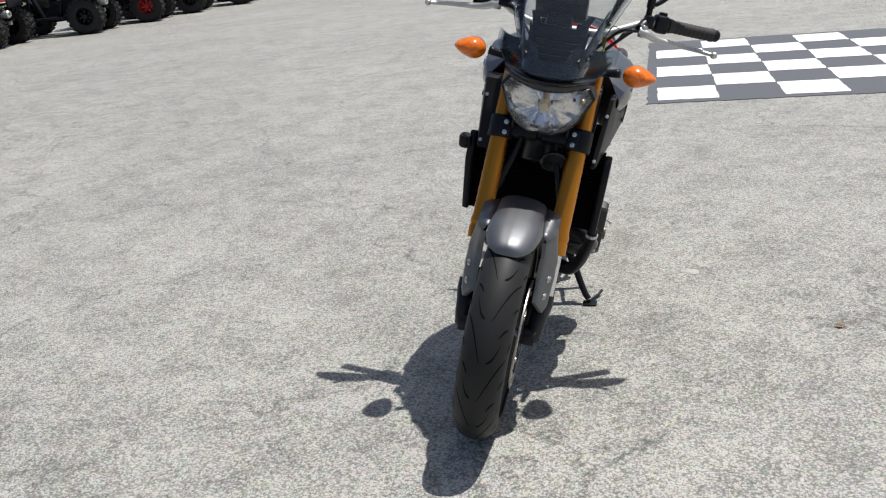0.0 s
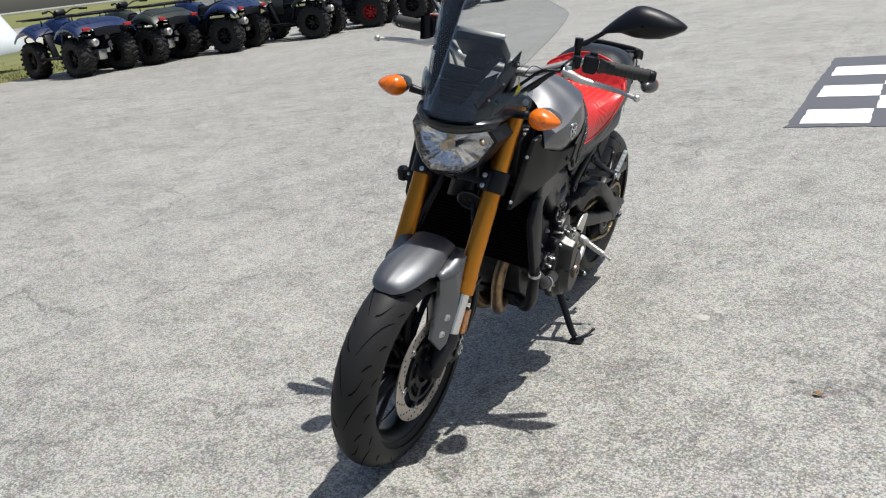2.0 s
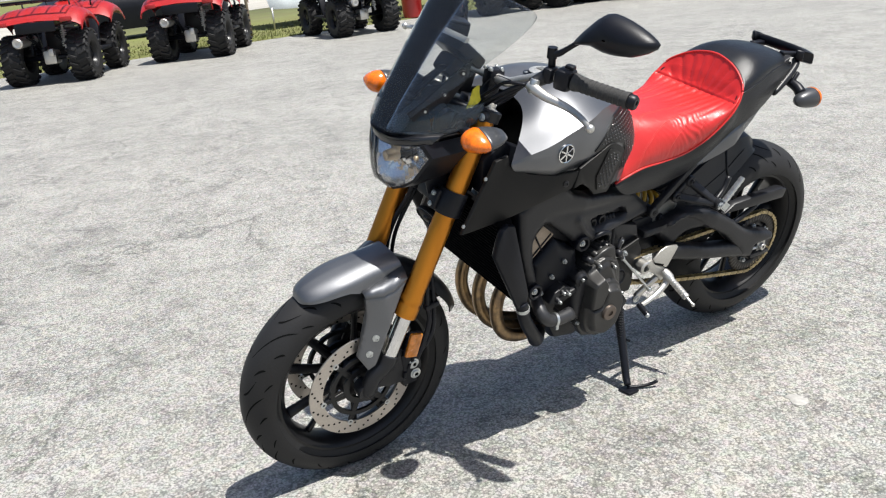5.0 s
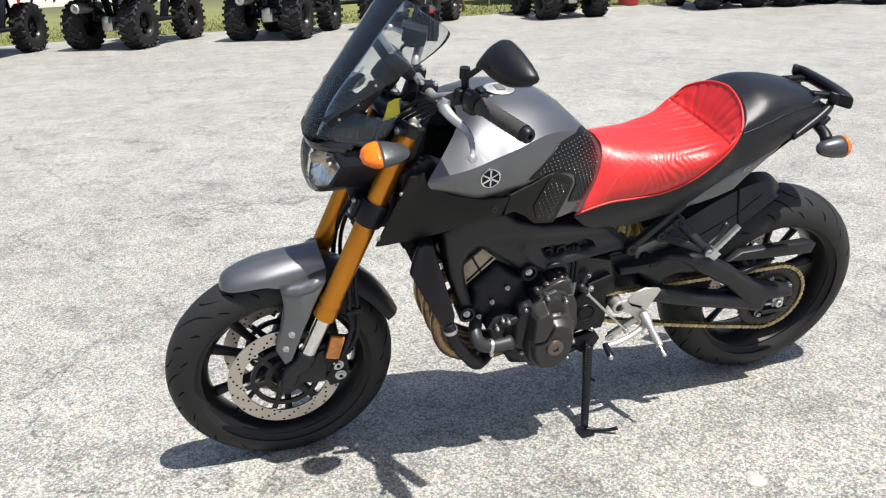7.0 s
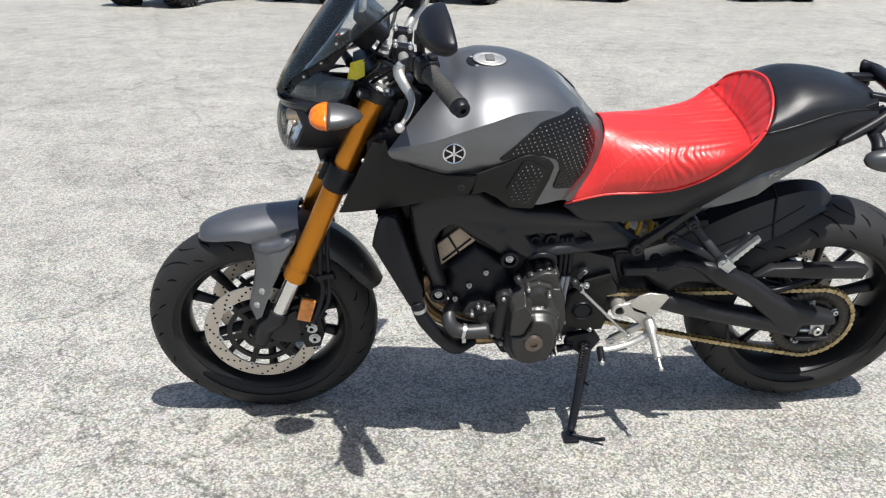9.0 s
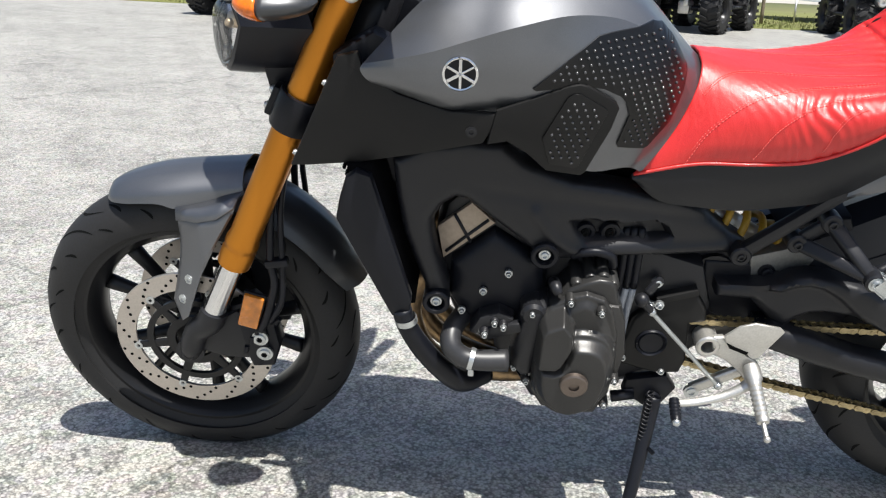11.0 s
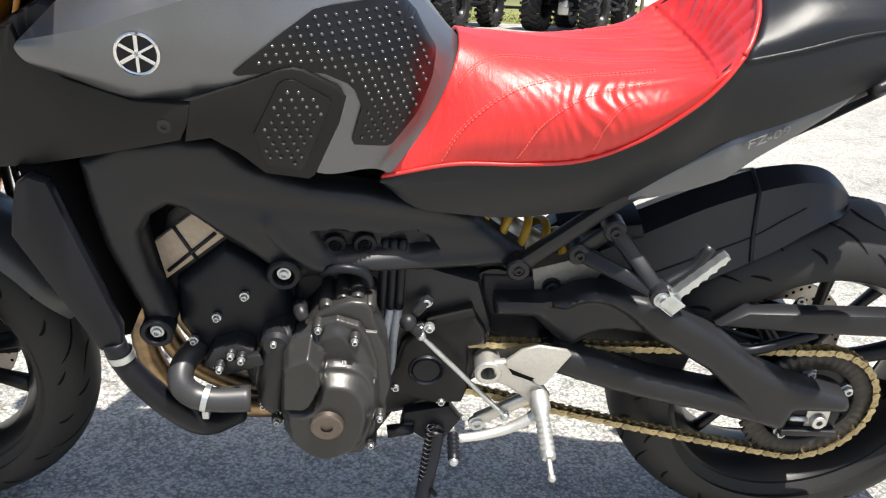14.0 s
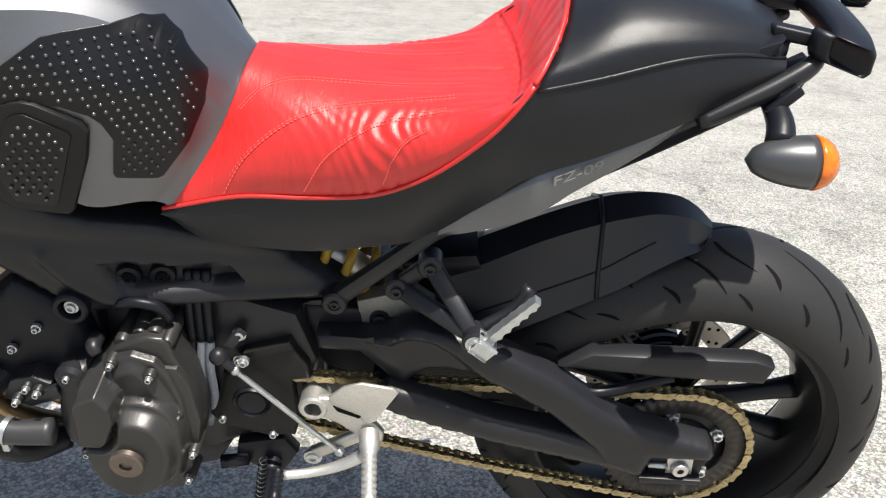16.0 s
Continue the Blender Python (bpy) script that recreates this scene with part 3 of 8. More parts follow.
def quad(paint, label, red_rims=False):
    """A utility quad bike; it looks along +y and stands on its four knobby tyres."""
    thing = new("quad_bike")
    tagged(thing, label, "quad bike", "quad bikes along the lot edge")
    for x in (-1, 1):
        for k, y in ((0, -0.62), (1, 0.66)):
            wheel = new("wheel", RED_DATA[0] if red_rims else HUB_DATA[k])
            wheel.parent = thing
            wheel.matrix_basis = pose(x * (0.42 if k == 0 else 0.44), y, 0.325, 0, 0, 0 if x > 0 else 180)
            tyre = new("tyre", KNOB_DATA[k])
            tyre.parent = wheel
            for q in range(7):
                spoke = new("spoke", RED_DATA[1] if red_rims else SPOKE_DATA[k])
                spoke.parent = wheel
                spoke.matrix_basis = Matrix.Rotation(q * math.tau / 7, 4, "X")
    # chassis tubes, axles, engine
    bm = fresh()
    for x in (-0.17, 0.17):
        tube(bm, [(x, -0.85, 0.62), (x, -0.55, 0.5), (x, -0.2, 0.3), (x, 0.3, 0.3), (x, 0.7, 0.52), (x, 0.95, 0.62)], 0.02, 8, 4)
        tube(bm, [(x, -0.9, 0.72), (x, 0, 0.72), (x, 0.85, 0.74)], 0.018, 8, 4)
    tube(bm, [(-0.36, -0.62, 0.325), (0.36, -0.62, 0.325)], 0.035, 10)
    tube(bm, [(-0.36, 0.66, 0.325), (0.36, 0.66, 0.325)], 0.025, 10)
    part("chassis", bm, BLACK, thing)
    bm = fresh()
    box(bm, pose(0, -0.02, 0.48), (0.3, 0.6, 0.34), 0.03)
    lathe(bm, [(0, -0.19), (0.13, -0.19), (0.15, -0.16), (0.15, 0.16), (0.13, 0.19), (0, 0.19)], (0, 0.05, 0.42), (1, 0, 0), 20)
    part("engine", bm, ENGINE, thing)
    bm = fresh()
    box(bm, pose(0, -0.62, 0.33), (0.17, 0.2, 0.18), 0.03)
    box(bm, pose(0.06, -0.79, 0.4), (0.07, 0.05, 0.09), 0.01)
    part("differential", bm, ALUMINIUM, thing)
    for x in (-1, 1):
        bm = fresh()
        tube(bm, [(x * 0.22, -0.68, 0.38), (x * 0.2, -0.6, 0.72)], 0.014, 8, smooth=False)
        for k in range(8):
            ring(bm, (x * (0.217 - 0.0018 * k), -0.665 + 0.008 * k, 0.46 + 0.027 * k), (0, 0.2, 1), 0.032, 0.006, 12)
        part("shock_absorber", bm, WHITE if x > 0 else BLACK, thing)
        bm = fresh()
        tube(bm, [(x * 0.25, 0.66, 0.36), (x * 0.2, 0.62, 0.76)], [0.03, 0.03], 10, smooth=False)
        part("shock_absorber", bm, BLACK, thing)
        # footwell and sill between the wheels
        bm = fresh()
        box(bm, pose(x * 0.40, 0.02, 0.34), (0.24, 0.56, 0.04), 0.012)
        box(bm, pose(x * 0.33, -0.16, 0.55, 18, 0, 0), (0.10, 0.06, 0.44), 0.012)
        box(bm, pose(x * 0.33, 0.26, 0.55, -20, 0, 0), (0.12, 0.05, 0.44), 0.012)
        part("footwell", bm, BLACK, thing)
    # bodywork: rear and front mudguards with arches
    for name, y, sgn in (("rear_mudguard", -0.62, -1), ("front_mudguard", 0.66, 1)):
        bm = fresh()
        rings = []
        for k in range(13):
            a = radians(-8 + 196 * k / 12)
            r = 0.46 if 2 < k < 10 else 0.43
            cy, cz = y + sgn * math.cos(a) * r * 1.02, 0.42 + math.sin(a) * r * 0.98
            rise = 0.05 * math.sin(a)
            rings.append([(-0.57, cy, cz - 0.07), (-0.56, cy, cz), (-0.42, cy, cz + 0.03 + rise), (-0.2, cy, cz + 0.05 + rise), (0, cy, cz + 0.06 + rise),
                          (0.2, cy, cz + 0.05 + rise), (0.42, cy, cz + 0.03 + rise), (0.56, cy, cz), (0.57, cy, cz - 0.07)])
        rings = rings[3:10]
        bridge(bm, [spline(r, 2) for r in rings], False, False)
        thicken(bm, 0.012)
        part(name, bm, paint, thing)
        bm = fresh()
        for x in (-0.36, -0.18, 0, 0.18, 0.36):
            tube(bm, [(x, y - 0.3, 1.03), (x, y + 0.3, 1.03)], 0.011, 6, smooth=False)
        tube(bm, [(-0.44, y - 0.3, 1.05), (0.44, y - 0.3, 1.05), (0.46, y + 0.3, 1.05), (-0.46, y + 0.3, 1.05), (-0.44, y - 0.3, 1.05)], 0.013, 6, smooth=False)
        for x in (-0.3, 0.3):
            tube(bm, [(x, y - 0.2 * sgn, 1.03), (x, y - 0.2 * sgn, 0.86)], 0.012, 6, smooth=False)
        part("cargo_rack", bm, BLACK, thing)
    bm = fresh()
    surface(bm, [[(0, -0.62, 0.9), (0.12, -0.62, 0.9), (0.17, -0.62, 0.82)], [(0, -0.4, 0.98), (0.13, -0.4, 0.97), (0.18, -0.4, 0.82)], [(0, -0.1, 0.9), (0.11, -0.1, 0.89), (0.16, -0.1, 0.74)],
                 [(0, 0.12, 0.92), (0.09, 0.12, 0.9), (0.14, 0.12, 0.74)]], 4, 4)
    part("seat", thicken(bm, 0.05), VINYL, thing)
    bm = fresh()
    surface(bm, [[(0, 0.1, 0.94), (0.11, 0.1, 0.92), (0.19, 0.1, 0.7), (0.17, 0.1, 0.52)], [(0, 0.28, 1.0), (0.13, 0.28, 0.98), (0.22, 0.28, 0.74), (0.2, 0.26, 0.56)],
                 [(0, 0.5, 1.02), (0.15, 0.5, 1.0), (0.25, 0.5, 0.8), (0.24, 0.5, 0.66)], [(0, 0.72, 0.96), (0.16, 0.72, 0.94), (0.27, 0.72, 0.86), (0.3, 0.72, 0.8)]], 4, 4)
    part("tank_cover", thicken(bm, 0.012), paint, thing)
    bm = fresh()
    tube(bm, [(-0.42, 0.12, 1.14), (-0.24, 0.24, 1.16), (-0.1, 0.3, 1.1), (0.1, 0.3, 1.1), (0.24, 0.24, 1.16), (0.42, 0.12, 1.14)], 0.013, 8, 4)
    box(bm, pose(0, 0.33, 1.1, -30), (0.2, 0.16, 0.1), 0.03)
    tube(bm, [(0, 0.3, 1.08), (0, 0.42, 0.8)], 0.025, 8, smooth=False)
    for x in (-1, 1):
        tube(bm, [(x * 0.43, 0.115, 1.14), (x * 0.31, 0.19, 1.15)], 0.02, 10, smooth=False)
    part("handlebar", bm, BLACK, thing)
    bm = fresh()
    tube(bm, [(-0.26, -0.98, 0.56), (-0.26, -0.45, 0.56)], [0.065, 0.07], 14, smooth=False)
    lathe(bm, [(0.02, 0.015), (0.05, 0.02), (0.066, 0.0), (0.066, -0.02)], (-0.26, -0.98, 0.56), (0, -1, 0), 16)
    part("silencer", bm, ALUMINIUM, thing)
    bm = fresh()
    tube(bm, [(-0.3, 0.98, 0.5), (-0.32, 1.08, 0.72), (0, 1.12, 0.76), (0.32, 1.08, 0.72), (0.3, 0.98, 0.5)], 0.018, 8, 4)
    part("front_bumper", bm, BLACK, thing)
    for x in (-0.4, 0.4):
        bm = fresh()
        box(bm, pose(x, -1.0, 0.8), (0.15, 0.04, 0.06), 0.012)
        part("tail_lamp", bm, RED_PLASTIC, thing, "red tail lamp")
    bm = fresh()
    box(bm, pose(0, -0.98, 0.73), (0.5, 0.04, 0.13), 0.015)
    tube(bm, [(0, -0.7, 0.45), (0, -0.9, 0.45)], 0.025, 8, smooth=False)
    part("tail_panel", bm, BLACK, thing)
    return thing


QUADS = [
    (-12.9, -3.42, 69, RED_PLASTIC, "red utility quad bike with black racks", 0), (-13.6, -1.02, 61, GREEN_PLASTIC, "dark utility quad bike with black wheels", 0),
    (-13.4, 1.42, 63, RED_PLASTIC, "red utility quad bike with black racks", 0), (-13.9, 3.76, 60, RED_PLASTIC, "red utility quad bike with black racks", 0),
    (-13.76, 6.55, 88, CREAM_PLASTIC, "cream utility quad bike with red tail lamps", 0), (-13.55, 9.75, 84, BLUE_PLASTIC, "glossy navy blue utility quad bike", 0),
    (-13.2, 11.05, 92, GREEN_PLASTIC, "dark utility quad bike with black wheels", 0), (-12.5, 12.3, 100, BLUE_PLASTIC, "glossy navy blue utility quad bike", 0),
    (-11.7, 14.1, 104, GREEN_PLASTIC, "dark green utility quad bike with black wheels", 0), (-11.5, 16.0, 106, SILVER_PLASTIC, "pale grey quad bike with red wheel rims", 1),
    (-11.4, 17.7, 106, RED_PLASTIC, "red utility quad bike with black racks", 0), (-11.0, 19.5, 106, GREEN_PLASTIC, "dark utility quad bike with black wheels", 0),
    (-11.0, 21.6, 106, GREEN_PLASTIC, "dark utility quad bike with black wheels", 0),
]
made_quads = {}
for x, y, heading, paint, label, rims in QUADS:
    key = (paint.name, label)
    grow = Vector((1.17, 1.17, 1.16) if y < 5 else (1.10, 1.10, 1.06))
    at = pose(x, y, 0.0, 0, 0, heading)
    if key in made_quads:
        first = made_quads[key].scale
        copy_thing(made_quads[key], at @ Matrix.Diagonal((grow.x / first.x, grow.y / first.y, grow.z / first.z, 1)))
    else:
        made_quads[key] = quad(paint, label, rims)
        made_quads[key].matrix_basis = at @ Matrix.Diagonal((*grow, 1))


def flag_post():
    post = new("sign_post")
    tagged(post, "dark green post standing in a red tub of ballast", "post")
    bm = fresh()
    tube(bm, [(0, 0, 0.05), (0, 0, 3.4)], 0.06, 14, smooth=False)
    part("pole", bm, GREEN_PLASTIC, post)
    bm = fresh()
    lathe(bm, [(0, 0), (0.20, 0), (0.205, 0.02), (0.222, 0.54), (0.235, 0.57), (0.235, 0.63), (0.21, 0.63), (0.2, 0.57), (0, 0.57)], (0, 0, 0), (0, 0, 1), 28)
    part("tub", bm, RED_PLASTIC, post, "red plastic tub")
    return post


flag_post().matrix_basis = pose(-15.1, 8.7, 0.02)
bm = fresh()
tube(bm, [(-16.0, 5.36, 0.0), (-15.98, 5.35, 0.8), (-15.96, 5.33, 1.6)], [0.035, 0.033, 0.03], 8, 3)
tagged(part("wooden_stake", bm, material("weathered_wood", (0.20, 0.16, 0.11), 0.8, 0, 0.25, 60, 12, bump=0.3)), "thin weathered wooden stake standing in the grass", "stake")
bm = fresh()
rings = []
for k in range(13):
    y = 6.3 + 5.0 * k / 12
    rings.append([(-17.2 - 0.9 * z + 0.06 * math.sin(k * 1.3 + z * 2), y, 0.46 + z - 0.10 * math.sin(k / 12 * math.pi)) for z in (0, 0.4, 0.9, 1.4, 1.9)])
bridge(bm, rings, False, False)
awning = new("awning")
tagged(awning, "sloping pale blue-white cloth awning on thin poles", "awning")
part("cloth", thicken(bm, 0.004), material("pale_awning_cloth", (0.52, 0.56, 0.58), 0.8, 0, 0.1, 40, 1.5), awning)
for y in (6.32, 8.8, 11.28):
    bm = fresh()
    tube(bm, [(-17.16, y, 0.0), (-17.16, y, 0.50)], 0.02, 8, smooth=False)
    part("pole", bm, ALUMINIUM, awning)


def parked_car(paint, label):
    car = new("parked_car")
    tagged(car, label, "car")
    rows = []
    for y, half, top, low in ((-2.25, 0.74, 0.86, 0.42), (-2.1, 0.84, 1.0, 0.3), (-1.4, 0.88, 1.02, 0.26), (-0.2, 0.9, 1.0, 0.26), (1.0, 0.89, 0.97, 0.26), (1.9, 0.84, 0.86, 0.3), (2.2, 0.7, 0.66, 0.42)):
        rows.append([(0, y, top), (half * 0.6, y, top), (half * 0.95, y, top - 0.06), (half, y, 0.62), (half * 0.97, y, low)])
    bm = fresh()
    surface(bm, rows, 4, 3)
    part("body", thicken(bm, 0.03), paint, car)
    rows = []
    for y, half, top in ((-1.75, 0.72, 1.02), (-1.0, 0.68, 1.36), (-0.2, 0.66, 1.44), (0.5, 0.66, 1.38), (1.15, 0.74, 1.0)):
        rows.append([(0, y, top), (half * 0.8, y, top - 0.02), (half, y, (top + 1.0) / 2), (half * 1.12, y, 0.98)])
    bm = fresh()
    surface(bm, rows, 4, 3)
    part("cabin_glass", thicken(bm, 0.02), BLACK, car, "dark tinted windows")
    bm = fresh()
    surface(bm, [[(0, -0.95, 1.385), (0.5, -0.95, 1.37)], [(0, -0.2, 1.46), (0.52, -0.2, 1.44)], [(0, 0.45, 1.41), (0.5, 0.45, 1.39)]], 4, 3)
    part("roof", thicken(bm, 0.03), paint, car)
    for x in (-1, 1):
        for y in (-1.35, 1.4):
            bm = fresh()
            lathe(bm, [(0.19, -0.1), (0.3, -0.1), (0.33, -0.06), (0.33, 0.06), (0.3, 0.1), (0.19, 0.1)], (x * 0.8, y, 0.33), (1, 0, 0), 24, True)
            wheel = part("wheel", bm, RUBBER, car)
            bm = fresh()
            lathe(bm, [(0, 0.06 * x), (0.19, 0.08 * x), (0.2, 0.0), (0, 0)], (x * 0.8, y, 0.33), (1, 0, 0), 20)
            part("rim", bm, ALUMINIUM, wheel)
        bm = fresh()
        box(bm, pose(x * 0.62, -2.2, 0.8), (0.34, 0.06, 0.14), 0.02)
        part("tail_lamp", bm, RED_PLASTIC, car, "red tail lamp")
    return car


parked_car(WHITE, "white saloon car parked on the road").matrix_basis = pose(-31.4, 33.0, 0.012, 0, 0, 62)
parked_car(BLACK, "black saloon car parked on the grass").matrix_basis = pose(-21.8, 4.0, 0.02, 0, 0, 8)


# ---- the motorcycle: x to its left, y to its rear, z up, leaning on its side stand ----
BIKE = new("motorcycle")
tagged(BIKE, "grey naked motorcycle with red leather seat on its side stand", "motorcycle")
BIKE.matrix_basis = pose(0, 0, 0, 0, 13.7, 0) @ pose(-0.006, 0, 0, 0, 0, 1.2)
FRONT, REAR = (0.004, 0.295), (1.458, 0.314)


def tyre_point(c, big, half, deep, a, th, lift=0.0):
    """A point on a tyre: a across the crown (0 in the middle), th round the axle."""
    r = big + lift - deep * (1 - math.cos(a))
    return Vector(((half + lift) * math.sin(a), c[0] + math.sin(th) * r, c[1] + math.cos(th) * r))


def wheel(name, c, big, half, deep, rim, discs, spoke_w):
    bm = fresh()
    w = half * 0.72
    lathe(bm, [(rim + 0.007, -w), (rim + 0.010, -w + 0.004), (rim - 0.004, -w + 0.012), (rim - 0.014, -w * 0.5), (rim - 0.020, 0), (rim - 0.014, w * 0.5), (rim - 0.004, w - 0.012), (rim + 0.010, w - 0.004), (rim + 0.007, w),
               (rim - 0.008, w), (rim - 0.026, w * 0.55), (rim - 0.030, 0), (rim - 0.026, -w * 0.55), (rim - 0.008, -w)], (0, *c), (1, 0, 0), 72, True)
    root = part(name, bm, WHEEL, BIKE, "black cast wheel with split spokes")
    bm = fresh()
    prof = [(rim - 0.004, -half * 0.70), (rim + 0.012, -half * 0.86)]
    for k in range(21):
        a = radians(-100 + 10 * k)
        prof.append((big - deep * (1 - math.cos(a)), half * math.sin(a)))
    prof += [(rim + 0.012, half * 0.86), (rim - 0.004, half * 0.70)]
    lathe(bm, prof, (0, *c), (1, 0, 0), 96)
    part("tyre", bm, RUBBER, root, "black road tyre with curved tread grooves")
    bm = fresh()
    # thin strips lying on the rubber, with the grooves' shade as their colour
    shapes = [(5, 66, 0.0, 0.40, 0.12), (12, 40, 0.36, 0.54, -0.08), (56, 76, 0.10, 0.17, 0.03), (64, 80, 0.46, 0.55, 0.02), (30, 52, 0.58, 0.66, 0.03)]
    count = 9
    for k in range(count):
        for s in (-1, 1):
            for a0, a1, t0, t1, bow in shapes:
                base = k * math.tau / count + (0.5 if s > 0 else 0) * math.tau / count
                pts = []
                for i in range(9):
                    u = i / 8
                    a, th = radians(a0 + (a1 - a0) * u) * s, base + t0 + (t1 - t0) * u + bow * math.sin(math.pi * u) * 0.5
                    pts.append((a, th, 0.0038 * (math.sin(math.pi * min(1, u * 1.0 + 0.06)) ** 0.5) + 0.0004))
                lo = [tyre_point(c, big, half, deep, a, th - w2 / big, 0.0004) for a, th, w2 in pts]
                hi = [tyre_point(c, big, half, deep, a, th + w2 / big, 0.0004) for a, th, w2 in pts]
                bridge(bm, [lo, hi], False, False)
    tagged(part("tread", bm, RECESS_SHADE, root), "fine curved dark strips painting the shade in tread grooves", kind="stuff")
    bm = fresh()
    lathe(bm, [(0.012, -w * 1.0), (0.045, -w * 1.0), (0.052, -w * 0.7), (0.040, -w * 0.4), (0.040, w * 0.4), (0.052, w * 0.7), (0.045, w * 1.0), (0.012, w * 1.0)], (0, *c), (1, 0, 0), 32)
    part("hub", bm, WHEEL, root)
    for k in range(5):
        for s in (-1, 1):
            bm = fresh()
            a0, a1 = k * math.tau / 5 + 0.35 + s * 0.10, k * math.tau / 5 + 0.35 + s * 0.25
            p0 = Vector((0, c[0] + math.sin(a0) * 0.042, c[1] + math.cos(a0) * 0.042))
            p1 = Vector((0, c[0] + math.sin(a1) * (rim - 0.022), c[1] + math.cos(a1) * (rim - 0.022)))
            mid = (p0 + p1) / 2
            tube(bm, [p0, mid, p1], [spoke_w * 1.25, spoke_w * 0.85, spoke_w * 1.1], 10, 4, flat=1.7)
            part("spoke", bm, WHEEL, root)
    for x, r0, r1 in discs:
        bm = fresh()
        t = 0.0025
        lathe(bm, [(r0, -t), (r1 - 0.001, -t), (r1, -t + 0.001), (r1, t - 0.001), (r1 - 0.001, t), (r0, t)], (x, *c), (1, 0, 0), 72, True)
        disc = part("brake_disc", bm, STEEL, root, "drilled steel brake disc")
        # no holes are cut: dark pegs carry the shade of drilled holes
        bm = fresh()
        rows = 4
        for k in range(60):
            a = k * math.tau / 60
            r = r0 + (r1 - r0) * (0.16 + 0.68 * (k % rows) / (rows - 1))
            at = (x, c[0] + math.sin(a) * r, c[1] + math.cos(a) * r)
            lathe(bm, [(0, -t - 0.0004), (0.0032, -t - 0.0004), (0.0032, t + 0.0004), (0, t + 0.0004)], at, (1, 0, 0), 8)
        tagged(part("vent_hole_shade", bm, RECESS_SHADE, root), "rows of small dark discs painting the shade in drilled holes", kind="stuff")
        bm = fresh()
        ring_r = r0 * 0.76
        lathe(bm, [(0.038, -0.004), (0.054, -0.004), (0.054, 0.004), (0.038, 0.004)], (x, *c), (1, 0, 0), 32, True)
        lathe(bm, [(ring_r - 0.006, -0.004), (ring_r + 0.006, -0.004), (ring_r + 0.006, 0.004), (ring_r - 0.006, 0.004)], (x, *c), (1, 0, 0), 48, True)
        carrier = part("disc_carrier", bm, WHEEL, root, "black disc carrier")
        for k in range(6):
            a = k * math.tau / 6 + 0.35
            out = Vector((0, math.sin(a), math.cos(a)))
            at = Vector((x, *c))
            part("carrier_arm", flat_bar(fresh(), at + out * 0.050, at + out * (r0 + 0.003), (0.018, 0.013), 0.007, (1, 0, 0), 0.002), WHEEL, carrier)
            bm = fresh()
            lathe(bm, [(0.0035, -0.0048), (0.0078, -0.0048), (0.0078, 0.0048), (0.0035, 0.0048)], at + out * (r0 + 0.001), (1, 0, 0), 14, True)
            part("disc_rivet", bm, ZINC, carrier)
    return root


front_wheel = wheel("front_wheel", FRONT, 0.300, 0.060, 0.058, 0.222, [(-0.066, 0.112, 0.149), (0.066, 0.112, 0.149)], 0.0085)
rear_wheel = wheel("rear_wheel", REAR, 0.315, 0.090, 0.072, 0.222, [(-0.075, 0.085, 0.122)], 0.0105)


# ---- fork, front axle, brakes ----
def fork_at(z):
    return 0.112 + (z - 0.5075) * 0.447


